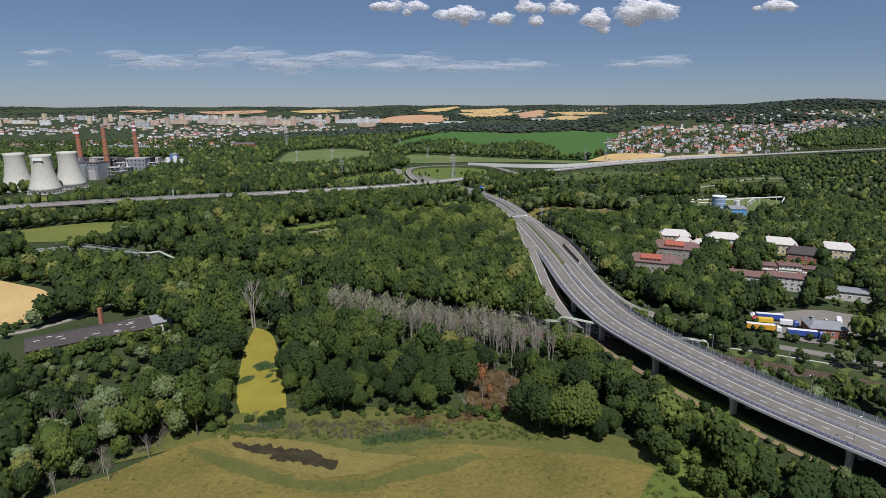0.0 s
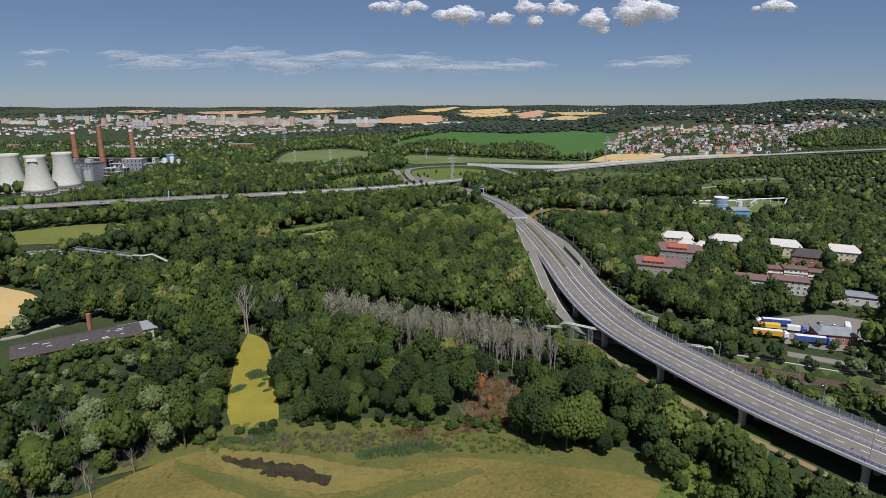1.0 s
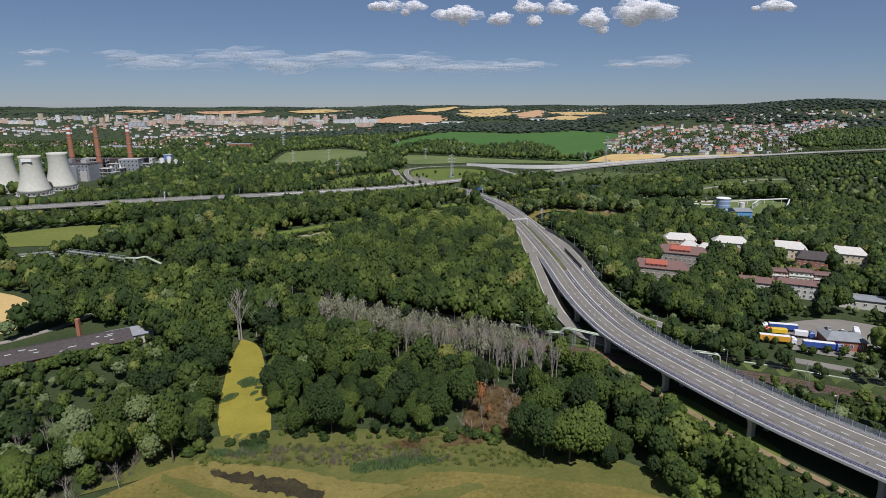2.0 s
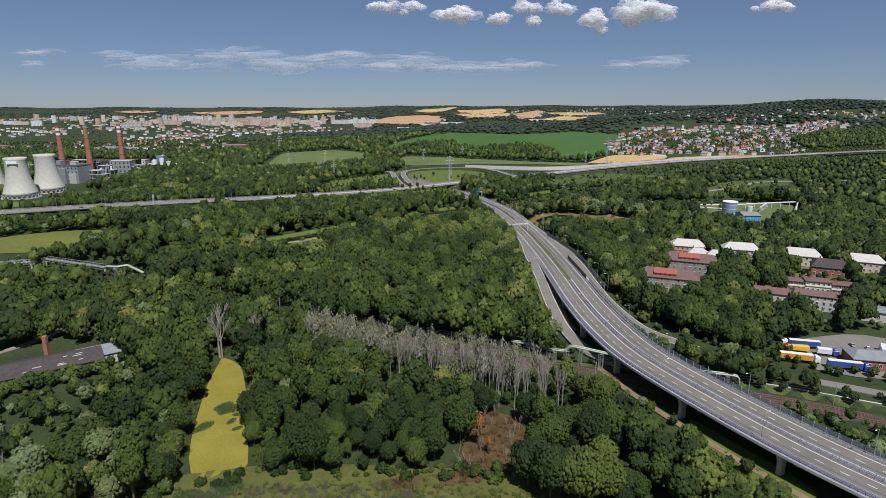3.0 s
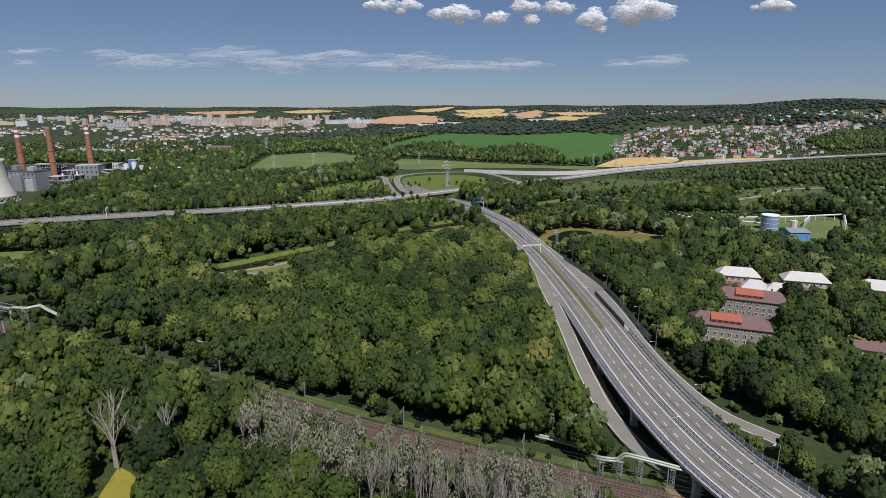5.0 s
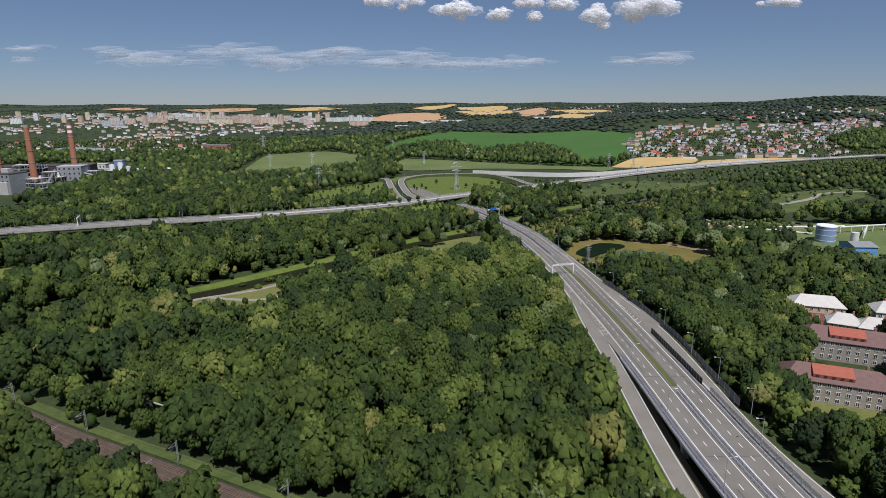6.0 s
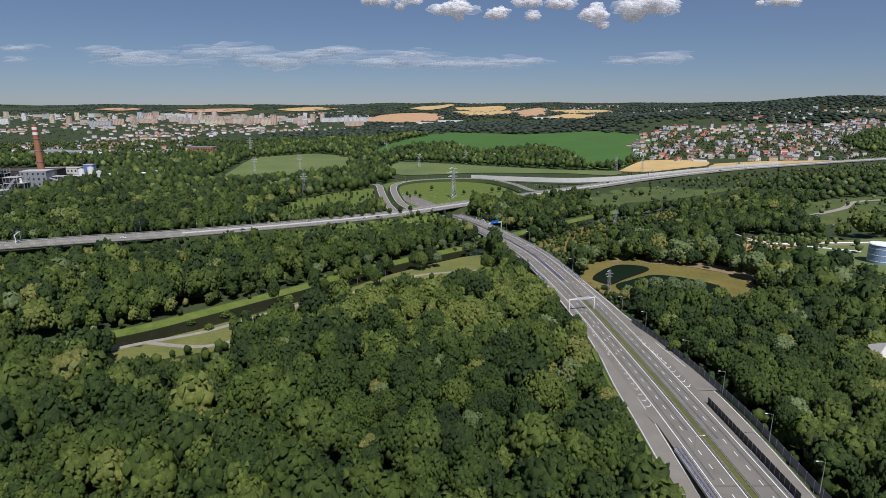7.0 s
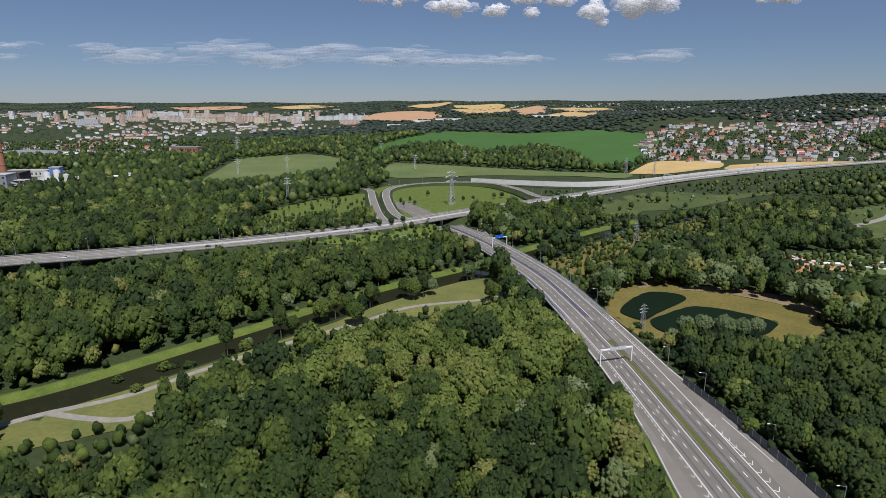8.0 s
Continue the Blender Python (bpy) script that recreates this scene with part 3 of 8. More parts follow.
def dashes(line, o, w, on, off, material, parent, name, s0, s1):
    vs, fs = [], []
    ln = offset(line, o, 0.03)
    for s in np.arange(s0, s1, on + off):
        a, b = at_s(ln, s), at_s(ln, s + on)
        d = (b - a)[:2]
        d /= np.linalg.norm(d) + 1e-9
        n = np.array([d[1], -d[0]]) * w / 2
        i = len(vs)
        vs += [(*(a[:2] - n), a[2]), (*(a[:2] + n), a[2]), (*(b[:2] + n), b[2]), (*(b[:2] - n), b[2])]
        fs.append((i, i + 1, i + 2, i + 3))
    if vs:
        tagged(link(name, vs, fs, material, parent), kind="stuff")


LM = arc_len(MAIN)
on_main = lambda y: float(np.interp(y, MAIN[:, 1], LM))
upto = cut(MAIN, 60, 880)
for o in (-9.2, -1.9, 1.9, 9.2):
    ribbon(upto, o, 0.30, M["paint_white"], viaduct, "edge_line")
for o in (-5.5, 5.5):
    dashes(MAIN, o, 0.26, 2.6, 4.6, M["paint_white"], viaduct, "lane_dashes", 5, LM[-1] - 60)
M["patch_dark"] = mat("asphalt_patch", (0.085, 0.083, 0.08), (0.14, 0.137, 0.13), 0.35, 0.85, 0.05, 10, space="World")
for o, lo, hi, w in ((3.9, 420, 560, 0.9), (7.2, 380, 520, 0.7), (-4.0, 430, 600, 0.8), (-7.6, 400, 560, 0.6), (7.4, 600, 760, 0.6), (-7.2, 180, 330, 0.6), (4.0, 180, 330, 0.7)):
    ribbon(cut(MAIN, lo, hi), o, w, M["patch_dark"], viaduct, "worn_track", 0.012)
for y in (300, 345, 400, 610, 650, 690, 735, 790):
    a = at_s(MAIN, on_main(y))
    b = at_s(MAIN, on_main(y) + 1)
    d = (b - a)[:2] / np.linalg.norm((b - a)[:2])
    n = np.array([d[1], -d[0]])
    q = [(*(a[:2] + n * s * 12.0 + d * e), a[2] + 0.022) for s, e in ((-1, 0), (1, 0), (1, 0.45), (-1, 0.45))]
    link("expansion_joint", q, [(0, 1, 2, 3)], M["patch_dark"], viaduct)
# extra lanes beside the main road, at grade on the embankment
for side, lo, hi in ((-1, 486, 640), (1, 455, 640)):
    ln = cut(MAIN, lo, hi)
    w = np.interp(ln[:, 1], [lo, 494, 512, 553, 640] if side < 0 else [lo, lo + 30, 545, 640], [4.2, 3.4, 2.3, 1.8, 0.2] if side < 0 else [9.4, 8.0, 1.8, 0.2])
    nn = normals(ln)
    a = np.column_stack([ln[:, 0] + side * nn[:, 0] * 12.0, ln[:, 1] + side * nn[:, 1] * 12.0, ln[:, 2] - 0.012])
    b = np.column_stack([ln[:, 0] + side * nn[:, 0] * (12.4 + w), ln[:, 1] + side * nn[:, 1] * (12.4 + w), ln[:, 2] - 0.012])
    v = np.vstack([a, b])
    n = len(ln)
    f = [(i, i + 1, i + 1 + n, i + n) if side < 0 else (i + n, i + n + 1, i + 1, i) for i in range(n - 1)]
    link("lane_widening", v, f, M["asphalt_old"], viaduct)
    v2 = v.copy()
    v2[:n] = b + (a - b) / np.linalg.norm(a - b, axis=1)[:, None] * 0.75
    v2[n:] = b + (a - b) / np.linalg.norm(a - b, axis=1)[:, None] * 0.45
    v2[:, 2] += 0.04
    link("edge_line", v2, f, M["paint_white"], viaduct)
# paved gore between the main road and the slip road that leaves it
ln = cut(MAIN, 434, 488)
w = np.interp(ln[:, 1], [434, 450, 465, 488], [0.9, 2.6, 4.6, 3.6])
nn = normals(ln)
a = np.column_stack([ln[:, 0] - nn[:, 0] * 12.0, ln[:, 1] - nn[:, 1] * 12.0, ln[:, 2] - 0.012])
b = np.column_stack([ln[:, 0] - nn[:, 0] * (12.4 + w), ln[:, 1] - nn[:, 1] * (12.4 + w), ln[:, 2] - 0.012])
n = len(ln)
link("gore", np.vstack([a, b]), [(i, i + 1, i + 1 + n, i + n) for i in range(n - 1)], M["asphalt_old"], viaduct)
# short dashes beside the slip lanes
dashes(MAIN, -9.2 - 0.9, 0.28, 1.5, 1.5, M["paint_white"], viaduct, "lane_dashes", on_main(500), on_main(640))
dashes(MAIN, 9.2 + 1.0, 0.28, 1.5, 1.5, M["paint_white"], viaduct, "lane_dashes", on_main(545), on_main(760))


def arrow_mesh():
    bm = bmesh.new()
    for pts in ([(-0.16, 0), (0.16, 0), (0.16, 3.0), (-0.16, 3.0)], [(-0.55, 3.0), (0.55, 3.0), (0, 4.6)]):
        bm.faces.new([bm.verts.new((x, y, 0)) for x, y in pts])
    me = bpy.data.meshes.new("lane_arrow")
    bm.to_mesh(me)
    bm.free()
    me.materials.append(M["paint_white"])
    return me


ARROW = arrow_mesh()
for o, ys in ((-11.0, (500, 522, 546)), (-7.4, (498, 514, 532, 552)), (-3.8, (500, 516, 534, 554)), (10.9, (590, 622, 655, 690))):
    for y in ys:
        s = on_main(y)
        a, b = at_s(offset(MAIN, o), s), at_s(offset(MAIN, o), s + 1)
        turn = math.degrees(math.atan2(-(b - a)[0], (b - a)[1]))
        ar = new("lane_arrow", ARROW)
        ar.parent = viaduct
        ar.matrix_local = pose(a[0], a[1], a[2] + 0.034, 0, 0, turn + (180 if o < 0 else 0))


def chevrons(line, o0, y0, y1, side, parent):
    """The hatched nose where a slip road parts."""
    vs, fs = [], []
    n = int((y1 - y0) / 4.2)
    for i in range(n):
        y = y0 + (y1 - y0) * i / n
        w = 0.3 + 2.4 * (1 - i / n)
        for k in (0, 1):
            s = on_main(y)
            a = at_s(offset(line, side * (o0 + (w * 0.5 if k else 0))), s + (0 if k else 1.3))
            b = at_s(offset(line, side * (o0 + (w if k else w * 0.5))), s + (1.3 if k else 0))
            j = len(vs)
            for p, e in ((a, 0), (b, 0), (b, 0.35), (a, 0.35)):
                q = at_s(line, s + e) - at_s(line, s)
                vs.append((p[0] + q[0], p[1] + q[1], p[2] + 0.03))
            fs.append((j, j + 1, j + 2, j + 3))
    link("chevron_marking", vs, fs, M["paint_white"], parent)


chevrons(MAIN, 9.4, 455, 515, 1, viaduct)
chevrons(MAIN, 9.4, 452, 500, -1, viaduct)
# grass median on the embankment
ln = cut(MAIN, 391, 575)
v, f = sweep(ln, [(-1.1, 0.02), (1.1, 0.02), (0.9, 0.22), (0, 0.3), (-0.9, 0.22)])
link("grass_median", v, f, M["weedy_grass"], viaduct, "dry grass strip between kerbs")


def railing(name, line, posts, h, rails, mp, mr, parent, post_w=0.12, label=""):
    """Guard rail: posts and longitudinal rails of one run."""
    vs, fs = [], []
    for z, t in rails:
        v, f = sweep(line, [(-0.06, z), (0.06, z), (0.06, z + t), (-0.06, z + t)])
        k = len(vs)
        vs += list(v)
        fs += [tuple(q + k for q in x) for x in f]
    link(name + "_beam", vs, fs, mr, parent, label)
    vs, fs = [], []
    L = arc_len(line)
    for s in np.arange(0, L[-1], posts):
        p = at_s(line, s)
        k = len(vs)
        for z in (0, h):
            for a, b in ((-1, -1), (1, -1), (1, 1), (-1, 1)):
                vs.append((p[0] + a * post_w / 2, p[1] + b * post_w / 2, p[2] + z))
        fs += [(k, k + 1, k + 5, k + 4), (k + 1, k + 2, k + 6, k + 5), (k + 2, k + 3, k + 7, k + 6), (k + 3, k, k + 4, k + 7), (k + 4, k + 5, k + 6, k + 7)]
    tagged(link(name + "_posts", vs, fs, mp, parent), kind="stuff")


M["rail_white"] = mat("pale_steel", (0.50, 0.50, 0.56), (0.62, 0.62, 0.68), 0.8, 0.5, 0, 6, metal=0.2)
south = cut(MAIN, 70, 424)
north = cut(MAIN, 600, 850)
for ln in (south, north):
    v, f = sweep(offset(ln, -12.2), [(-0.35, 0), (0.35, 0), (0.35, 0.25), (-0.35, 0.25)])
    link("kerb", v, f, M["concrete"], viaduct)
    v, f = sweep(offset(ln, 12.2), [(-0.35, 0), (0.35, 0), (0.35, 0.25), (-0.35, 0.25)])
    link("kerb", v, f, M["concrete"], viaduct)
    railing("outer_rail", offset(ln, -12.2, 0.25), 2.0, 1.1, ((0.35, 0.22), (0.95, 0.12)), M["steel_blue"], M["steel_blue"], viaduct)
    railing("verge_rail", offset(ln, -10.3, 0), 2.0, 0.75, ((0.5, 0.28),), M["rail_white"], M["rail_white"], viaduct)
    railing("verge_rail", offset(ln, 10.3, 0), 2.0, 0.75, ((0.5, 0.28),), M["rail_white"], M["rail_white"], viaduct)
    for o in (-0.65, 0.65):
        railing("median_rail", offset(ln[ln[:, 1] < 390] if ln is south else ln, o), 2.0, 0.95, ((0.50, 0.18), (0.88, 0.09)), M["steel_blue"], M["rail_white"] if ln is south else M["steel_blue"], viaduct)
railing("outer_rail", offset(north, 12.2, 0.25), 2.0, 1.1, ((0.35, 0.22), (0.95, 0.12)), M["steel"], M["steel"], viaduct)
for o in (-1.35, 1.35):
    railing("median_rail", offset(cut(MAIN, 392, 600), o), 2.0, 0.75, ((0.5, 0.28),), M["steel"], M["steel"], viaduct)
# girder faces and piers
for o in (-12.66, 12.66):
    for ln in (south, north):
        v, f = sweep(offset(ln, o), [(-0.06, 0.22), (0.06, 0.22), (0.06, -0.75), (-0.06, -0.75)])
        link("fascia", v, f, M["concrete_light"], viaduct, "pale concrete deck edge")
def pier_mesh(h):
    """A tall flat column that flares outwards below the deck."""
    bm = bmesh.new()
    rows = [(0.0, 1.45, 0.85), (h - 4.2, 1.35, 0.8), (h - 2.4, 1.6, 0.85), (h - 1.0, 2.1, 0.95), (h, 2.6, 1.0)]
    rings = []
    for z, a, b in rows:
        rings.append([bm.verts.new((x, y, z)) for x, y in ((-a, -b + 0.25), (-a + 0.25, -b), (a - 0.25, -b), (a, -b + 0.25), (a, b - 0.25), (a - 0.25, b), (-a + 0.25, b), (-a, b - 0.25))])
    for p, q in zip(rings[:-1], rings[1:]):
        for k in range(8):
            bm.faces.new((p[k], p[(k + 1) % 8], q[(k + 1) % 8], q[k]))
    bm.faces.new(rings[-1])
    bm.faces.new(rings[0][::-1])
    return bm


S_PIER = [on_main(204) + 39.5 * k for k in range(-3, 6)] + [on_main(y) for y in np.arange(618, 838, 36.0)]
for s in S_PIER:
    p, q = at_s(MAIN, s), at_s(MAIN, s + 1)
    d = (q - p)[:2] / np.linalg.norm((q - p)[:2])
    for o in (-9.9, 0.0, 9.9):
        x, yy = p[0] + d[1] * o, p[1] - d[0] * o
        g = float(terrain(np.array([x]), np.array([yy]))[0]) - 1
        ob = part("pier", pier_mesh(p[2] - (0.75 if o else 2.5) - g), M["concrete"], viaduct, "flat concrete pier flaring at its top")
        ob.matrix_local = pose(x, yy, g, 0, 0, math.degrees(math.atan2(d[1], d[0])) + 90)

for nm, ln, half in (("slip_road", LRAMP, 3.6), ("slip_road", RRAMP, 3.8)):
    v, f = sweep(ln, [(-half, 0), (half, 0), (half, -0.6), (-half, -0.6)])
    sr = tagged(link(nm, v, f, M["asphalt_old"]), "narrow grey asphalt slip road going down", "road", kind="structure")
    ribbon(ln[4:], -half + 0.55, 0.22, M["paint_white"], sr, "edge_line")
    ribbon(ln[4:], half - 0.55, 0.22, M["paint_white"], sr, "edge_line")
    if ln is LRAMP:
        low = ln[ln[:, 1] < 432]
        railing("verge_rail", offset(ln[ln[:, 1] < 500], half + 0.2), 2.0, 0.75, ((0.5, 0.28),), M["steel"], M["steel"], sr)
        v, f = sweep(low[:-10], [(-half - 2.4, -0.2), (-half, -0.02), (-half, -0.4), (-half - 2.4, -0.6)])
        link("verge", v, f, M["earth"], sr, "dry brown verge")
        v, f = sweep(ln[6:-12], [(half, -0.02), (half + 2.2, -0.25), (half + 2.2, -0.6), (half, -0.3)])
        link("verge", v, f, M["bank"], sr, "green grass verge")

v, f = sweep(MOTOR, [(-13, 0), (13, 0), (13, -0.5), (9, -2.0), (-9, -2.0), (-13, -0.5)])
motorway = tagged(link("motorway", v, f, M["asphalt_old"]), "pale grey asphalt motorway on embankment and viaduct", "road", kind="structure")
vis = cut(MOTOR, -700, 1200, 0)
for o in (-11, -2, 2, 11):
    ribbon(vis, o, 0.35, M["paint_white"], motorway, "edge_line")
LMO = arc_len(MOTOR)
for o in (-6, 6):
    dashes(MOTOR, o, 0.3, 4, 8, M["paint_white"], motorway, "lane_dashes", 50, LMO[-1] - 200)
v, f = sweep(cut(MOTOR, -230, 900, 0), [(-1.0, 0.01), (1.0, 0.01), (0.5, 0.75), (-0.5, 0.75)])
link("median_barrier", v, f, M["concrete"], motorway)
for o in (-12.6, 12.6):
    railing("verge_rail", offset(cut(MOTOR, -700, 900, 0), o), 4.0, 0.85, ((0.5, 0.35),), M["steel"], M["steel"], motorway)
for x in list(np.arange(-640, -230, 42)) + [-14, 1, 16]:
    s = float(np.interp(x, MOTOR[:, 0], LMO))
    p, q = at_s(MOTOR, s), at_s(MOTOR, s + 1)
    d = (q - p)[:2] / np.linalg.norm((q - p)[:2])
    for o in (-6.0, 6.0):
        bm = bmesh.new()
        box(bm, -1.6, 1.6, -0.9, 0.9, -1.0, p[2] - 1.9, 0.25)
        ob = part("pier", bm, M["concrete"], motorway, "concrete pier")
        ob.matrix_local = pose(p[0] + d[1] * o, p[1] - d[0] * o, 0, 0, 0, math.degrees(math.atan2(d[1], d[0])) + 90)
for x in (-226, -25, 26):
    s = float(np.interp(x, MOTOR[:, 0], LMO))
    p, q = at_s(MOTOR, s), at_s(MOTOR, s + 1)
    d = (q - p)[:2] / np.linalg.norm((q - p)[:2])
    bm = bmesh.new()
    box(bm, -1.0, 1.0, -12.8, 12.8, -1.5, p[2] - 0.6, 0.1)
    ob = part("abutment", bm, M["concrete_light"], motorway, "pale concrete abutment")
    ob.matrix_local = pose(p[0], p[1], 0, 0, 0, math.degrees(math.atan2(d[1], d[0])))
JUNCTION = [([(-45, 836, 7.4), (-58, 890, 5.6), (-74, 990, 3.6), (-85, 1062, 3.0), (-100, 1085, 2.6)], 4.6), ([(-30, 852, 7.6), (-46, 915, 4.6), (-62, 1030, 3.0), (-58, 1082, 3.0), (-30, 1116, 3.4), (30, 1128, 4.4), (78, 1105, 5.6), (106, 1045, 6.2), (122, 985, 6.6), (160, 978, 6.8)], 4.6),
            ([(-222, 752, 6.6), (-169, 768, 5.4), (-117, 780, 4.4), (-63, 792, 3.4), (-22, 812, 2.6), (6, 838, 1.9)], 4.0), ([(46, 786, 3.3), (40, 822, 2.5), (46, 850, 2.6), (66, 876, 3.8), (100, 910, 5.8), (150, 955, 6.7)], 3.8)]
for pts, half in JUNCTION:
    ln = spline(pts, 8)
    v, f = sweep(ln, [(-half, 0), (half, 0), (half + 6, -4.5), (-half - 6, -4.5)])
    jr = tagged(link("ramp", v, f[:], [M["asphalt_old"], M["ground"]]), "grey asphalt junction ramp on a low embankment", "road", kind="structure")
    for p in jr.data.polygons:
        if p.index % 4 != 0:
            p.material_index = 1
    ribbon(ln, -half + 0.5, 0.3, M["paint_white"], jr, "edge_line")
    ribbon(ln, half - 0.5, 0.3, M["paint_white"], jr, "edge_line")
ln = spline([(50, 1140, 4.5), (120, 1108, 5.5), (190, 1085, 6.5), (262, 1100, 7), (330, 1140, 7), (420, 1198, 7), (500, 1243, 7.2), (620, 1296, 8)], 10)
v, f = sweep(ln, [(-0.4, -3), (0.4, -3), (0.4, 3.6), (-0.4, 3.6)])
tagged(link("noise_wall", v, f, M["concrete_light"]), "long pale concrete noise wall by the motorway", "wall", kind="structure")
# paths
for pts, w, mm, lab in (([(-185, 500), (-159, 515), (-150, 522), (-123, 537), (-105, 556), (-86, 575), (-63, 595), (-40, 614), (-17, 635), (10, 644), (32, 650), (48, 668)], 3.2, "gravel", "pale gravel path along the river"),
                        ([(-146, 523), (-128, 519), (-115, 518.7), (-102, 527), (-96, 536)], 3.4, "gravel", "pale gravel path branching off"),
                        ([(-300, 262), (-234, 282), (-215, 298), (-204, 318), (-201, 336)], 3.5, "gravel", "pale farm track past the barns"),
                        ([(300, 792), (358, 815), (375, 833), (448, 881), (498, 926), (590, 943), (760, 960)], 7, "gravel", "pale concrete road beyond the woods"),
                        ([(128, 668), (150, 690), (190, 716), (272, 713), (382, 717)], 5, "earth", "brown earth track"),
                        ([(112, 560), (124, 556), (140, 545)], 4, "asphalt_old", "narrow asphalt lane below the road"),
                        ([(166, 262), (196, 246), (230, 228), (300, 200)], 6, "asphalt_old", "asphalt service road by the railway")):
    q = spline([(*p, 0) for p in pts], 5)
    q[:, 2] = terrain(q[:, 0], q[:, 1]) + 0.42
    v, f = sweep(q, [(-w / 2, 0), (w / 2, 0), (w / 2, -0.5), (-w / 2, -0.5)])
    tagged(link("path", v, f, M[mm]), lab, "path", kind="structure")

# ---- trees ----
M["leaf"] = leaf_mat("leaves_broad", [(0.0, (0.017, 0.032, 0.008)), (0.4, (0.034, 0.059, 0.011)), (0.75, (0.061, 0.092, 0.014)), (1.0, (0.102, 0.134, 0.024))])
M["leaf_willow"] = leaf_mat("leaves_willow", [(0.0, (0.080, 0.120, 0.042)), (0.5, (0.115, 0.155, 0.062)), (1.0, (0.15, 0.190, 0.085))])
M["leaf_bright"] = leaf_mat("leaves_bright", [(0.0, (0.082, 0.120, 0.024)), (0.5, (0.115, 0.158, 0.034)), (1.0, (0.155, 0.190, 0.052))])
M["leaf_olive"] = leaf_mat("leaves_olive", [(0.0, (0.11, 0.13, 0.028)), (0.5, (0.17, 0.175, 0.045)), (1.0, (0.22, 0.205, 0.065))])
M["leaf_dry"] = leaf_mat("leaves_dry", [(0.0, (0.20, 0.075, 0.025)), (0.5, (0.27, 0.11, 0.04)), (1.0, (0.33, 0.15, 0.06))])
M["leaf_grey"] = leaf_mat("leaves_silver", [(0.0, (0.13, 0.14, 0.075)), (0.5, (0.19, 0.195, 0.115)), (1.0, (0.26, 0.255, 0.17))])
# distant woods: the haze of distance is put into this greyer, bluer leaf colour
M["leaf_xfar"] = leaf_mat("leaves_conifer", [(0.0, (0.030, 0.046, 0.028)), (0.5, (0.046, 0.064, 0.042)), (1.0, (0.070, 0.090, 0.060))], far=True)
M["leaf_far"] = leaf_mat("leaves_wood", [(0.0, (0.017, 0.032, 0.008)), (0.25, (0.034, 0.059, 0.011)), (0.5, (0.066, 0.096, 0.015)), (0.66, (0.120, 0.156, 0.030)), (0.8, (0.18, 0.175, 0.045)), (0.88, (0.12, 0.16, 0.055)), (1.0, (0.155, 0.195, 0.085))], far=True)


def ico(sub):
    bm = bmesh.new()
    bmesh.ops.create_icosphere(bm, subdivisions=sub, radius=1.0)
    v = np.array([x.co[:] for x in bm.verts])
    f = np.array([[q.index for q in x.verts] for x in bm.faces])
    bm.free()
    return v, f


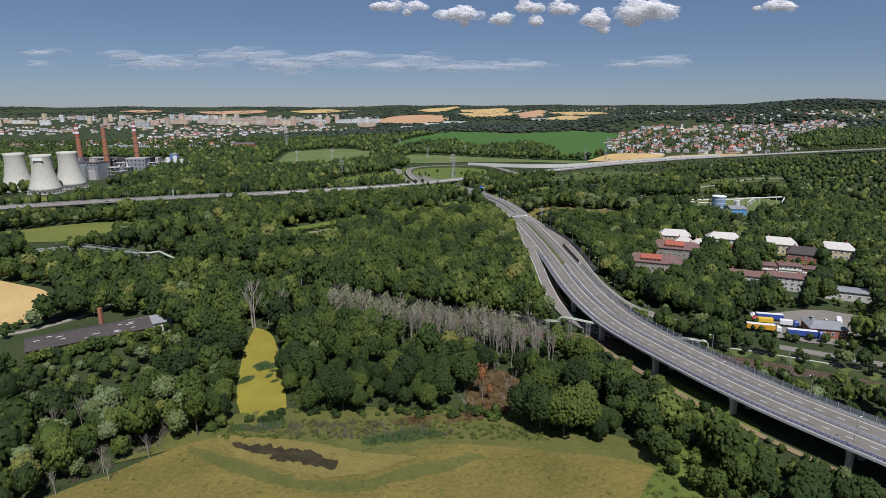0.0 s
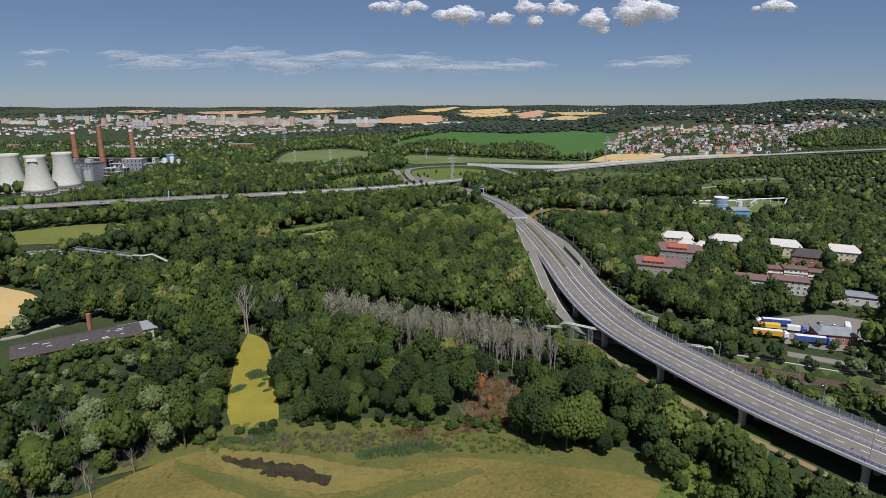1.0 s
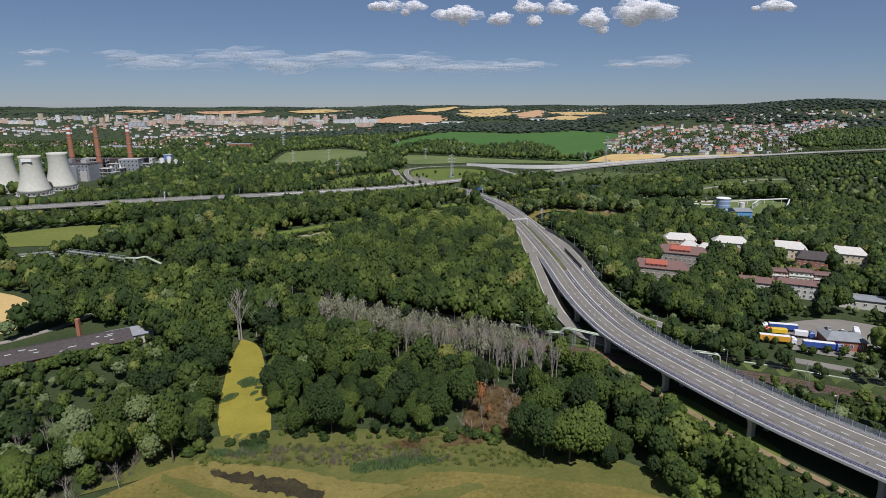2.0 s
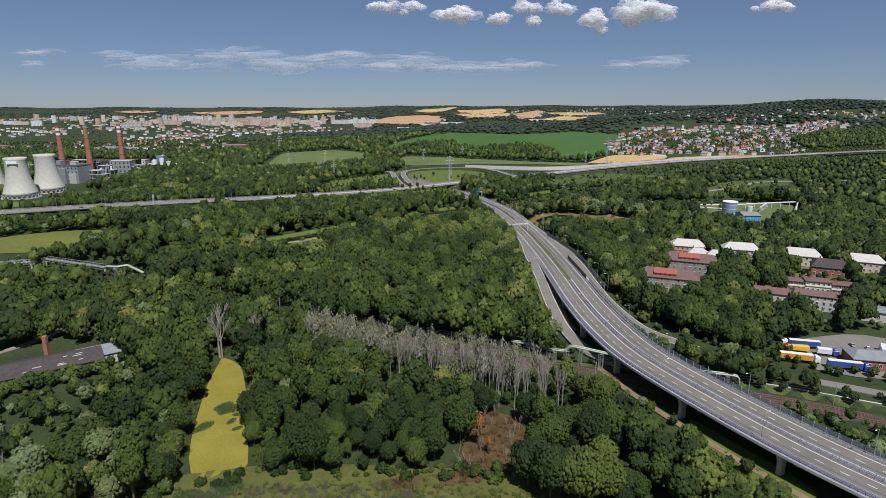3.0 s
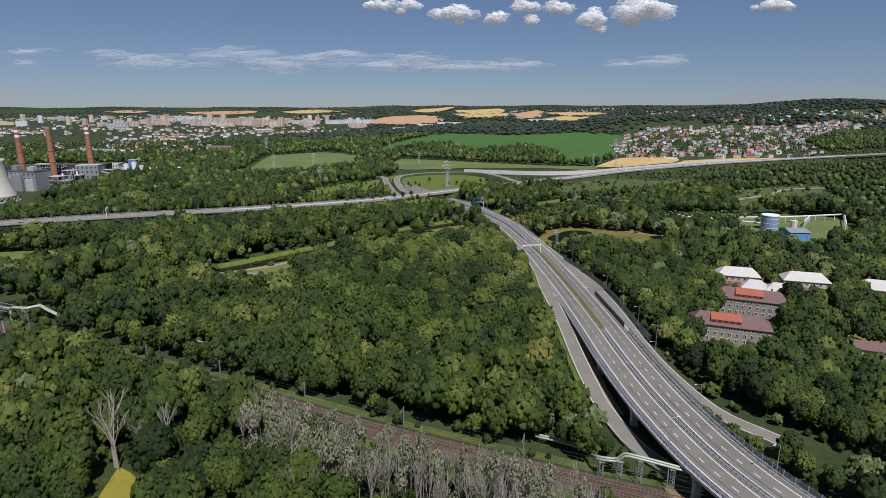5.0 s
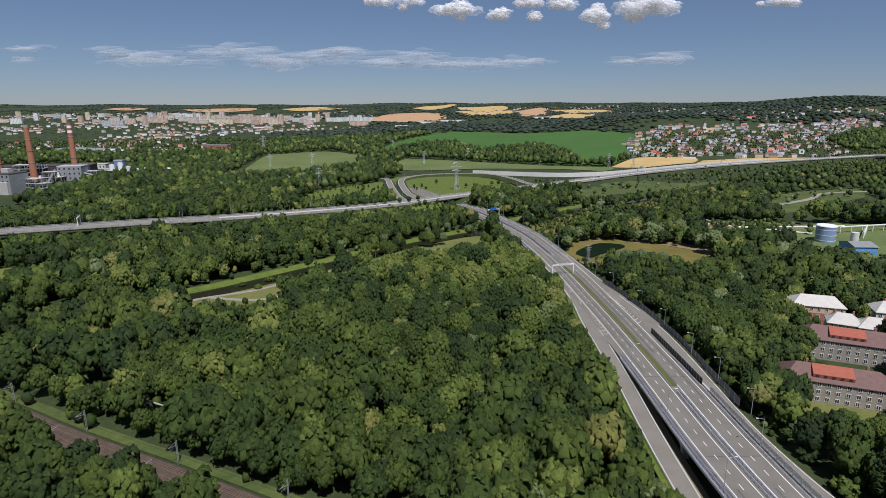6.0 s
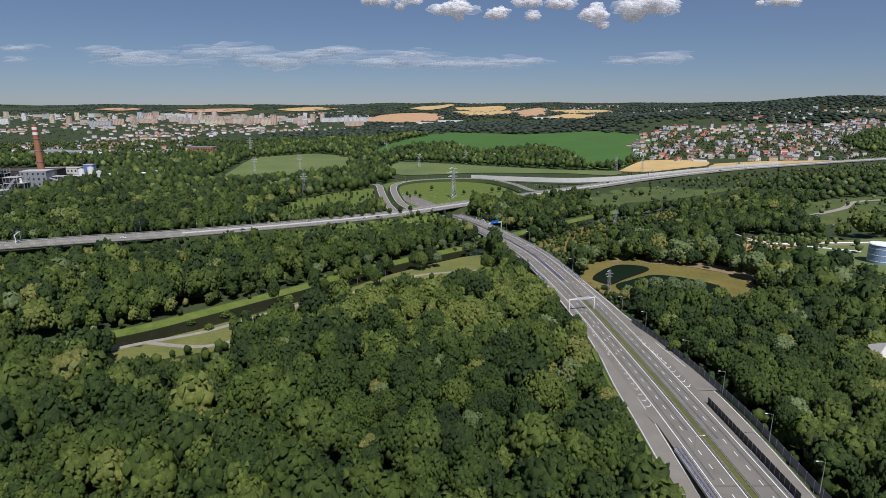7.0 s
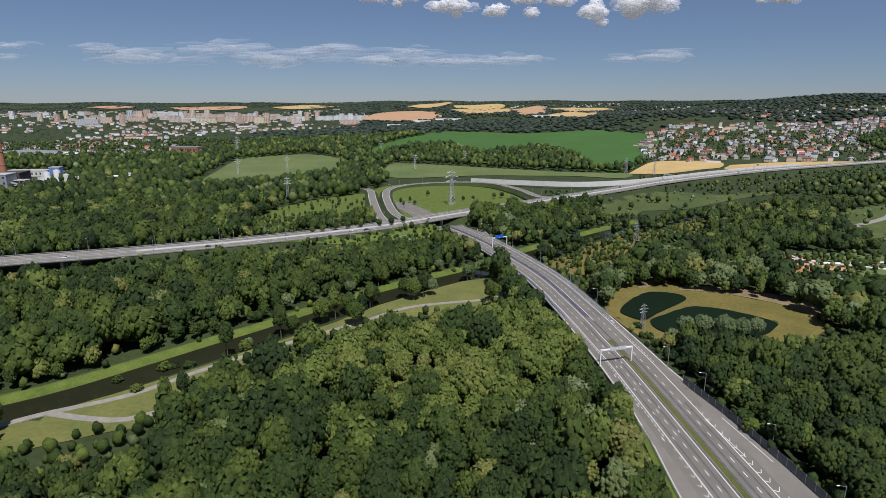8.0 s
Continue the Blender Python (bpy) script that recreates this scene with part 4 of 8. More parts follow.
def crown(seed, lobes=14, clumps=200, sub=2, tall=0.8, clump=0.12, low=-0.45, lobe_r=0.36, sides=6, shrink=0.86, dome=1.0):
    """A crown about 1 wide (radius): a dark lumpy core under many small domes of foliage. Centre at the middle of the crown."""
    rng = np.random.default_rng(seed)
    d = rng.normal(size=(lobes * 3, 3))
    d /= np.linalg.norm(d, axis=1)[:, None]
    d = d[d[:, 2] > low][:lobes]
    for _ in range(12):
        diff = d[:, None] - d[None]
        r = np.linalg.norm(diff, axis=2) + 1e-6
        d = d + 0.02 * (diff / r[..., None] ** 3).sum(1)
        d /= np.linalg.norm(d, axis=1)[:, None]
    squash = np.array([1, 1, tall])
    c = d * rng.uniform(0.46, 0.76, (len(d), 1)) * squash
    R = rng.uniform(lobe_r * 0.75, lobe_r * 1.2, len(d))

    def reach(u):
        """How far the lobes reach along the directions, and which lobe it is."""
        b = u @ c.T
        disc = b * b - (c * c).sum(1)[None] + R[None] ** 2
        rad = np.where(disc > 0, b + np.sqrt(np.maximum(disc, 0)), 0.3)
        return rad.max(1), rad.argmax(1)

    cv, cf = ico(sub)
    rad, _ = reach(cv)
    core = cv * (np.maximum(rad, 0.4) * shrink * rng.uniform(0.95, 1.03, len(cv)))[:, None]
    cn = core / np.linalg.norm(core, axis=1)[:, None]
    total = int(clumps * 1.3)
    if not total:
        return core, cf, cn
    i = np.arange(total) + 0.5
    z = 1 - 2 * i / total
    a = i * 2.399963 + rng.uniform(0, 6.28)
    u = np.column_stack([np.cos(a) * np.sqrt(1 - z * z), np.sin(a) * np.sqrt(1 - z * z), z]) + rng.normal(size=(total, 3)) * 0.7 / math.sqrt(clumps)
    u /= np.linalg.norm(u, axis=1)[:, None]
    u = u[u[:, 2] > low - 0.1]
    rad, k = reach(u)
    p = u * (np.maximum(rad, 0.45) * rng.uniform(0.90, 1.04, len(u)))[:, None]
    n = (p - c[k]) / R[k][:, None] * 0.7 + u * 0.3 + np.array([0, 0, 0.28]) + rng.normal(size=p.shape) * 0.16
    n /= np.linalg.norm(n, axis=1)[:, None]
    t = np.cross(n, rng.normal(size=p.shape))
    t /= np.linalg.norm(t, axis=1)[:, None]
    w = np.cross(n, t)
    m = len(p)
    rr = clump * rng.uniform(0.65, 1.4, (m, 1))
    v = [p + n * rr * dome * rng.uniform(0.45, 0.95, (m, 1))]
    nv = [n]
    for j in range(sides):
        th = 6.2832 * j / sides + rng.uniform(-0.3, 0.3, (m, 1))
        out = t * np.cos(th) + w * np.sin(th)
        v.append(p + out * rr * rng.uniform(0.7, 1.35, (m, 1)) - n * rr * rng.uniform(0.1, 0.7, (m, 1)))
        nv.append(n * 0.62 + out * 0.78)
    v, nv = np.stack(v, 1).reshape(-1, 3), np.stack(nv, 1).reshape(-1, 3)
    fan = np.array([(0, 1 + j, 1 + (j + 1) % sides) for j in range(sides)])
    f = (fan[None] + (np.arange(m) * (sides + 1))[:, None, None]).reshape(-1, 3) + len(core)
    ns = np.vstack([cn, nv])
    ns /= np.linalg.norm(ns, axis=1)[:, None]
    return np.vstack([core, v]), np.vstack([cf, f]), ns


def crown_mesh(name, vfn, material, size):
    v, f, nrm = vfn
    me = bpy.data.meshes.new(name)
    me.from_pydata((v * np.array(size)).tolist(), [], f.tolist())
    me.materials.append(material)
    me.update()
    me.polygons.foreach_set("use_smooth", np.full(len(f), True))
    me.normals_split_custom_set_from_vertices(np.ascontiguousarray(nrm, dtype=np.float32))
    return me


def trunk_mesh(h, r, limbs, seed, reach):
    rng = random.Random(seed)
    bm = bmesh.new()
    tube(bm, (0, 0, -0.6), (0, 0, h * 0.55), r, r * 0.7, 7)
    tube(bm, (0, 0, h * 0.5), (rng.uniform(-.4, .4), rng.uniform(-.4, .4), h), r * 0.7, r * 0.25, 6)
    for i in range(limbs):
        a = i * 2.4 + rng.random()
        z = h * rng.uniform(0.45, 0.75)
        tube(bm, (0, 0, z), (math.cos(a) * reach, math.sin(a) * reach, z + h * 0.28), r * 0.4, r * 0.12, 5)
    me = bpy.data.meshes.new("trunk")
    bm.to_mesh(me)
    bm.free()
    me.materials.append(M["bark"])
    return me


# kinds of tree: crown meshes, trunk, height of the crown's middle
KINDS = {}
for kind, material, n, args, size, mid in (
        ("broad", M["leaf"], 7, dict(lobes=24, clumps=420, sub=2, tall=0.75, sides=5, clump=0.083, lobe_r=0.36), (5.2, 5.2, 7.2), 9.4),
        ("tall", M["leaf"], 3, dict(lobes=20, clumps=340, sub=2, tall=0.9, sides=5, clump=0.092, lobe_r=0.34), (3.6, 3.6, 7.0), 11.0),
        ("willow", M["leaf_willow"], 4, dict(lobes=26, clumps=430, sub=2, tall=0.8, sides=5, clump=0.081, lobe_r=0.31), (4.8, 4.8, 5.6), 9.0),
        ("olive", M["leaf_olive"], 3, dict(lobes=24, clumps=420, sub=2, tall=0.78, sides=5, clump=0.083, lobe_r=0.33), (4.6, 4.6, 5.6), 10.0),
        ("osier", M["leaf_bright"], 4, dict(lobes=26, clumps=430, sub=2, tall=0.85, sides=5, clump=0.081, lobe_r=0.30), (4.4, 4.4, 6.0), 9.0),
        ("shrub", M["leaf"], 3, dict(lobes=9, clumps=70, sub=1, tall=0.7, clump=0.20, sides=5), (2.2, 2.2, 1.9), 1.6)):
    KINDS[kind] = [(crown_mesh("crown", crown(100 + i * 7 + len(kind), **args), material, size), mid) for i in range(n)]
TRUNK = {k: trunk_mesh(mid * 0.95, 0.26 if k != "shrub" else 0.08, 4, 3, 2.2 if k != "shrub" else 0.8) for k, mid in (("broad", 10.2), ("tall", 10.6), ("willow", 8.6), ("olive", 9.6), ("osier", 8.8), ("shrub", 1.4))}
LABEL = {"broad": "dark green broadleaved tree in dense woodland", "tall": "slender tall green tree in dense woodland", "willow": "silvery grey-green willow with a rounded crown",
         "osier": "bright yellow-green leafy tree in wet woodland", "olive": "yellowish-green broadleaved tree in flower", "shrub": "low green shrub at the wood's edge"}


def tree(kind, x, y, z, scale, turn, variant, group="woodland trees"):
    me, mid = KINDS[kind][variant % len(KINDS[kind])]
    name = {"shrub": "shrub", "silver": "poplar", "willow": "willow", "osier": "osier"}.get(kind, "tree")
    ob = empty(name, pose(x, y, z, 0, 0, turn))
    ob.scale = (scale, scale, scale)
    t = new("trunk", TRUNK[kind])
    t.parent = ob
    c = new("crown", me)
    c.parent = ob
    c.location = (0, 0, mid)
    return tagged(ob, LABEL[kind], "shrub" if kind == "shrub" else "tree", group)


CLEAR = [
    [(-160, 60), (-122, 150), (-109, 170), (-92, 185), (-75, 197), (-47, 203), (7, 203), (39, 192), (65, 178), (82, 150), (95, 60)],
    [(-106, 297), (-90, 288), (-82, 268), (-75, 250), (-68, 228), (-61, 206), (-66, 192), (-82, 196), (-90, 222), (-96, 240), (-102, 265)],
    [(6, 203), (14, 232), (26, 240), (36, 228), (30, 205)],
    [(-150, 498), (-128, 507), (-110, 514), (-99, 520), (-90, 540), (-87, 564), (-61, 594), (-23, 618), (12, 630), (42, 652), (36, 690), (10, 684), (-39, 648), (-99, 590), (-131, 556), (-150, 540)],
    [(92, 598), (98, 640), (116, 668), (150, 670), (196, 642), (204, 604), (170, 574), (120, 580)],
    [(172, 274), (200, 268), (240, 300), (222, 318), (190, 312), (178, 304)],
    [(262, 610), (300, 590), (380, 640), (420, 720), (360, 740), (290, 690)],
    [(-95, 1070), (-60, 1135), (60, 1165), (140, 1060), (110, 950), (20, 880), (-50, 840)],
    [(-480, 505), (-416, 541), (-359, 582), (-270, 580), (-300, 518), (-325, 500), (-410, 495)],
    [(-310, 250), (-240, 292), (-222, 311), (-245, 350), (-275, 368), (-340, 390)],
    [(-235, 252), (-205, 248), (-158, 290), (-165, 312), (-215, 300)],
    [(-620, 690), (-500, 735), (-430, 775), (-470, 840), (-600, 900), (-800, 1300), (-560, 1300), (-500, 900), (-640, 640)],
    [(-343, 1156), (-395, 1481), (-280, 1600), (-180, 1473), (-161, 1286), (-249, 1190)],
    [(-180, 900), (-167, 967), (-94, 1046), (-52, 964), (-95, 890), (-146, 850)],
    [(311, 1247), (409, 1419), (760, 1480), (780, 1400), (488, 1304)],
    [(-88, 1318), (-74, 1394), (30, 1354), (125, 1308), (213, 1270), (310, 1249), (282, 1150), (203, 1110), (61, 1140), (-61, 1150)],
    [(-143, 1494), (-139, 1681), (-96, 1838), (33, 2026), (243, 1992), (472, 2125), (583, 1990), (578, 1812), (485, 1628), (334, 1300), (270, 1290), (282, 1430), (282, 1528), (248, 1661), (158, 1574), (93, 1526), (40, 1690), (-52, 1663)],
    [(-424, 3374), (-292, 4153), (2, 3652), (15, 3147), (-133, 3112)], [(-222, 5023), (126, 6635), (162, 5818), (-39, 4724)],
    [(143, 5178), (552, 5519), (537, 4957), (220, 4101)], [(537, 4441), (847, 5073), (645, 3751), (473, 3480)],
    [(583, 3421), (801, 3784), (852, 3366), (643, 2834)], [(804, 4495), (1176, 4322), (1094, 4004), (801, 3784)],
    [(71, 3899), (561, 4793), (461, 3862), (184, 3478)],
]
CLEAR += [
    [(78, 726), (104, 751), (132, 785), (170, 815), (205, 832), (266, 888), (250, 846), (209, 812), (173, 780), (149, 750), (121, 724), (99, 690), (88, 705)],
    [(172, 940), (214, 996), (258, 1036), (309, 1061), (348, 1030), (428, 1053), (421, 1034), (370, 1005), (325, 974), (272, 936), (221, 925), (194, 889)],
    [(380, 860), (442, 926), (560, 960), (520, 890), (440, 840), (398, 806), (350, 790)],
    [(228, 690), (250, 745), (275, 748), (330, 745), (345, 705), (300, 680), (260, 690)],
]
OPEN_GROUND = len(CLEAR)
BUFFER = [(MAIN, 19.5), (LRAMP, 9.5), (RRAMP, 11), (RAIL, 9), (RIVER, 14.5), (MOTOR, 24)]
ROW = spline([(-58, 296, 0), (-40, 288, 0), (-18, 278, 0), (4, 268, 0), (22, 259, 0), (38, 250, 0), (48, 240, 0)], 4)
BUFFER.append((ROW, 11))
VERGE = offset(MAIN[(MAIN[:, 1] > 176) & (MAIN[:, 1] < 300)], -20.0)
BUFFER.append((VERGE, 7.0))
HEATING = [(-200, 432, 4.6), (-189, 425.5, 5.0), (-175, 414, 4.6), (-150, 402.5, 4.8), (-139, 397, 5.0), (-132, 398, 5.6), (-118.6, 390, 4.6), (-105, 383.5, 4.4), (-63.7, 364.5, 4.4)]
PIPE_LINE = spline(HEATING, 6)
BUFFER.append((PIPE_LINE, 4.0))
HOUSE_SPOTS = [(202, 487, 16), (205, 459, 14), (238, 473, 16), (182, 435, 20), (184, 418, 9), (151, 397, 19), (150, 378, 8), (273, 453, 16), (268, 438, 9), (275, 424, 13), (307, 435, 16), (300, 419, 9), (244, 388, 22), (232, 374, 9),
               (222, 357, 16), (216, 343, 8), (204, 373, 12), (250, 336, 13), (199, 280, 13)]


for hx, hy, hr in list(HOUSE_SPOTS):
    HOUSE_SPOTS += [(hx - 6, hy - 13, hr * 0.85), (hx - 11, hy - 24, hr * 0.75), (hx - 15, hy - 33, hr * 0.5)]
HOUSE_SPOTS += [(-200, 259, 13), (-180, 273, 14), (-162, 285, 13), (-190, 250, 12), (-170, 263, 13), (-153, 276, 12), (-184, 240, 9), (-163, 252, 10), (-146, 266, 9), (-104, 293, 9), (-97, 283, 8), (-92, 297, 7)]
# open ground with low growth towards the camera, sized to its view: outline, margin
VILLAGE = [(384, 1395), (470, 1650), (600, 2000), (760, 2180), (1000, 2150), (1250, 2180), (1560, 2380), (1560, 2200), (1150, 1850), (1000, 1700), (940, 1500), (820, 1420), (549, 1400)]
CITY = [(-900, 1560), (-480, 1620), (-600, 2300), (-350, 3000), (-300, 3500), (-700, 3700), (-900, 5000), (-3300, 5000), (-3300, 3800), (-1700, 2100)]
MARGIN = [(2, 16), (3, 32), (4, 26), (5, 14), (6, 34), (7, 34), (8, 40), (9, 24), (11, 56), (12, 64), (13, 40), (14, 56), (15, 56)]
CLEAR += [[(62, 150), (78, 176), (90, 205), (96, 222), (104, 200), (98, 188), (84, 160)], [(-300, 400), (-205, 385), (-200, 440), (-230, 445), (-300, 465)], [(8, 185), (6, 210), (34, 210), (28, 185)]]

CLEAR.append([(148, 258), (172, 256), (186, 272), (172, 306), (158, 298), (148, 278)])
CLEAR.append([(-232, 738), (-169, 752), (-117, 764), (-63, 777), (-20, 797), (20, 830), (0, 850), (-40, 828), (-129, 790), (-225, 764)])
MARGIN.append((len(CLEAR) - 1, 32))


def free(X, Y, pad=0.0):
    ok = np.ones(len(X), bool)
    for poly in CLEAR:
        ok &= ~inside(poly, X, Y)
    # trees that would hide open ground from the camera are left out
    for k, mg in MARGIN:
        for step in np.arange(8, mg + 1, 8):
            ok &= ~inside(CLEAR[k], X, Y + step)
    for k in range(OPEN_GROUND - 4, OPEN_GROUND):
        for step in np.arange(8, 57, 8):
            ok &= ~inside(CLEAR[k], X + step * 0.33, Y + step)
    for line, b in BUFFER:
        d, _ = dist_to(line[::2], X, Y)
        ok &= d > b + pad
    for step in (6, 12):
        d, _ = dist_to(RAIL[::2], X, Y + step)
        ok &= (d > 9) | (X < -60)
    d, _ = dist_to(RAIL[::2], X, Y + 19)
    ok &= (d > 9) | (X < 95)
    d, _ = dist_to(MOTOR[::2], X, Y + 16)
    ok &= (d > 20) | (X > 0)
    for hx, hy, hr in HOUSE_SPOTS:
        ok &= np.hypot(X - hx, Y - hy) > hr
    return ok


def scatter(x0, x1, y0, y1, s, seed):
    rng = np.random.default_rng(seed)
    X, Y = np.meshgrid(np.arange(x0, x1, s), np.arange(y0, y1, s * 0.87))
    X = X + (np.arange(X.shape[0]) % 2)[:, None] * s / 2
    X = (X + rng.uniform(-.38, .38, X.shape) * s).ravel()
    Y = (Y + rng.uniform(-.38, .38, Y.shape) * s).ravel()
    return X, Y


OSIERS = [(-82, 580), (-98, 550), (-70, 528), (-30, 520), (10, 505), (44, 515), (56, 560), (58, 640), (20, 640), (-30, 606)]
WILLOWS = [[(-150, 150), (-105, 165), (-88, 200), (-95, 232), (-150, 225)], [(30, 300), (62, 300), (62, 340), (20, 345)], [(96, 560), (200, 560), (210, 700), (120, 780), (96, 700)]]


def kind_at(X, Y, rng):
    """Which kind of tree grows where: 0 broad, 1 tall, 2 willow, 3 olive, 4 osier."""
    k = np.where(rng.random(len(X)) < 0.18, 1, 0)
    wet = np.zeros(len(X), bool)
    for poly in WILLOWS:
        wet |= inside(poly, X, Y)
    n = np.sin(X / 37 + 0.6) + np.sin(Y / 43 + 2) + np.sin((X + Y) / 61)
    k = np.where(rng.random(len(X)) < np.where(wet, 0.36, np.where(n > 1.6, 0.14, 0.02)), 2, k)
    k = np.where(inside(OSIERS, X, Y) & (rng.random(len(X)) < 0.72), 4, k)
    k = np.where(rng.random(len(X)) < 0.018, 3, k)
    return k


rng = np.random.default_rng(5)
X, Y = scatter(-440, 440, 138, 960, 7.7, 11)
vis = (np.abs(X) < 0.80 * Y + 25)
X, Y = X[vis], Y[vis]
ok = free(X, Y)
X, Y = X[ok], Y[ok]
Z = terrain(X, Y)
K = kind_at(X, Y, rng)
S = np.clip(rng.lognormal(-0.04, 0.24, len(X)), 0.55, 1.5) * (1 + 0.14 * np.sin(X / 23 + Y / 31) * np.sin(Y / 27 - X / 45))
S *= np.where(Y < 260, 0.82, 1.0)
S *= np.where((dist_to(MOTOR[::2], X, Y)[0] < 75) & (X < 0) & (Y < np.interp(X, MOTOR[:, 0], MOTOR[:, 1])), 0.66, 1.0)
S *= np.where((dist_to(MAIN[::2], X, Y)[0] < 34) & (Y < 300), 0.62, 1.0)
S *= np.where((X > -235) & (X < -128) & (Y > 205) & (Y < 285), 0.62, 1.0)
S *= np.where((X > 95) & (Y > 740), 0.8, 1.0)
for line, hw in ((MAIN, 17), (LRAMP, 5.5), (RRAMP, 5), (RAIL, 6), (RIVER, 12), (MOTOR, 16)):
    S = np.minimum(S, np.maximum(0.4, (dist_to(line[::2], X, Y)[0] - hw) / 6.0))
S = np.where((X > 110) & (Y < 520), np.minimum(S, 1.1), S)
near = ((X > -95) & (X < 66) & (Y < 244)) | ((X > -44) & (X < 64) & (Y >= 430) & (Y < 510))
near &= np.cumsum(near) <= 140
second = ~near & (((X > -130) & (X < 120) & (Y < 300)) | ((X > -75) & (X < 66) & (Y >= 400) & (Y < 570)) | ((X > 95) & (X < 170) & (Y >= 430) & (Y < 540)))
names = ["broad", "tall", "willow", "olive", "osier"]
for x, y, z, k, s in zip(X[near], Y[near], Z[near], K[near], S[near]):
    tree(names[k], x, y, z - 0.2, s, rng.uniform(0, 360), int(rng.integers(0, 9)))


def wood(name, X, Y, Z, K, S, templates, label, seed, flat=1.0, leaves="leaf_far"):
    """A joined wood: copies of a few crowns."""
    rng = np.random.default_rng(seed)
    cos, fcs, tns, nms = [], [], [], []
    base = 0
    which = rng.integers(0, len(templates), len(X))
    spec = np.array([(5.3, 5.3, 7.2, 9.2), (3.9, 3.9, 7.0, 10.6), (4.9, 4.9, 5.6, 8.8), (4.8, 4.8, 5.6, 9.6), (4.6, 4.6, 6.0, 9.0)])
    for w, (v, f, nrm) in enumerate(templates):
        sel = np.where(which == w)[0]
        if not len(sel):
            continue
        a = rng.uniform(0, 2 * np.pi, len(sel))
        sp = spec[K[sel]]
        c, s = np.cos(a), np.sin(a)
        vx = v[None, :, 0] * c[:, None] - v[None, :, 1] * s[:, None]
        vy = v[None, :, 0] * s[:, None] + v[None, :, 1] * c[:, None]
        sc = S[sel][:, None]
        P = np.stack([vx * sp[:, :1] * sc + X[sel][:, None], vy * sp[:, 1:2] * sc + Y[sel][:, None],
                      (v[None, :, 2] * sp[:, 2:3] + sp[:, 3:4]) * sc * flat + Z[sel][:, None]], -1)
        cos.append(P.reshape(-1, 3))
        nms.append(np.stack([nrm[None, :, 0] * c[:, None] - nrm[None, :, 1] * s[:, None], nrm[None, :, 0] * s[:, None] + nrm[None, :, 1] * c[:, None], np.repeat(nrm[None, :, 2], len(sel), 0)], -1).reshape(-1, 3))
        F = f[None] + (np.arange(len(sel)) * len(v))[:, None, None] + base
        fcs.append(F.reshape(-1, 3))
        base += len(sel) * len(v)
        stand = 0.10 * np.sin(X[sel] / 31 + 1.0) * np.sin(Y[sel] / 39) + 0.07 * np.sin((X[sel] - Y[sel]) / 17)
        t = np.choose(K[sel], [np.clip(stand, -0.15, 0.15) + rng.beta(1.8, 3.0, len(sel)) * 0.78, rng.uniform(0.1, 0.6, len(sel)), rng.uniform(0.9, 1.0, len(sel)), rng.uniform(0.72, 0.84, len(sel)), rng.uniform(0.56, 0.70, len(sel))])
        tns.append(np.repeat(t, len(f)))
    ob = big_mesh(name, np.vstack(cos), np.vstack(fcs), M[leaves], smooth=True, tint=np.concatenate(tns), normals_at=np.vstack(nms))
    return tagged(ob, label, "woodland", kind="stuff")


FINE = [crown(300 + i, lobes=22, clumps=150, sub=2, tall=0.76, clump=0.132, lobe_r=0.35, sides=5) for i in range(8)]
MID2 = [crown(320 + i, lobes=20, clumps=76, sub=2, tall=0.78, clump=0.18, lobe_r=0.35, sides=4, shrink=0.84) for i in range(8)]
MID = [crown(340 + i, lobes=18, clumps=36, sub=2, tall=0.8, clump=0.21, lobe_r=0.36, sides=4, shrink=0.9, dome=0.6) for i in range(8)]
FAR = [crown(400 + i, lobes=12, clumps=0, sub=2, tall=0.82, lobe_r=0.42, shrink=1.0) for i in range(8)]
LOW = [crown(430 + i, lobes=10, clumps=0, sub=1, tall=0.82, lobe_r=0.44, shrink=1.05) for i in range(8)]
XFAR = [crown(450 + i, lobes=8, clumps=0, sub=1, tall=0.6, lobe_r=0.5, shrink=1.0) for i in range(5)]
m = second
wood("woodland", X[m], Y[m], Z[m] - 0.2, K[m], S[m], FINE, "dense dark green broadleaved woodland beside the viaduct", 20)
third = ~near & ~second & (((np.abs(X - 20) < 230) & (Y > 270) & (Y < 520)) | ((X > -230) & (X < 210) & (Y >= 520) & (Y < 700)))
m = third
wood("woodland", X[m], Y[m], Z[m] - 0.2, K[m], S[m], MID2, "dense green broadleaved woodland on the valley floor", 26)
m = ~near & ~second & ~third
wood("woodland", X[m], Y[m], Z[m] - 0.2, K[m], S[m], MID, "green broadleaved woodland of the valley", 21)
X, Y = scatter(-330, 330, 140, 900, 6.4, 31)
vis = (np.abs(X) < 0.80 * Y + 20)
X, Y = X[vis], Y[vis]
tall = free(X, Y)
bare = np.zeros(len(X), bool)
for poly in CLEAR[:13]:
    bare |= inside(poly, X, Y)
for line, b in ((MAIN, 15.5), (LRAMP, 7), (RRAMP, 7), (RAIL, 7), (RIVER, 12.5), (MOTOR, 17)):
    bare |= dist_to(line[::2], X, Y)[0] < b
for hx, hy, hr in HOUSE_SPOTS[:19]:
    bare |= np.hypot(X - hx, Y - hy) < hr
ok = ~bare & (~tall | (rng.random(len(X)) < 0.12))
X, Y = X[ok], Y[ok]
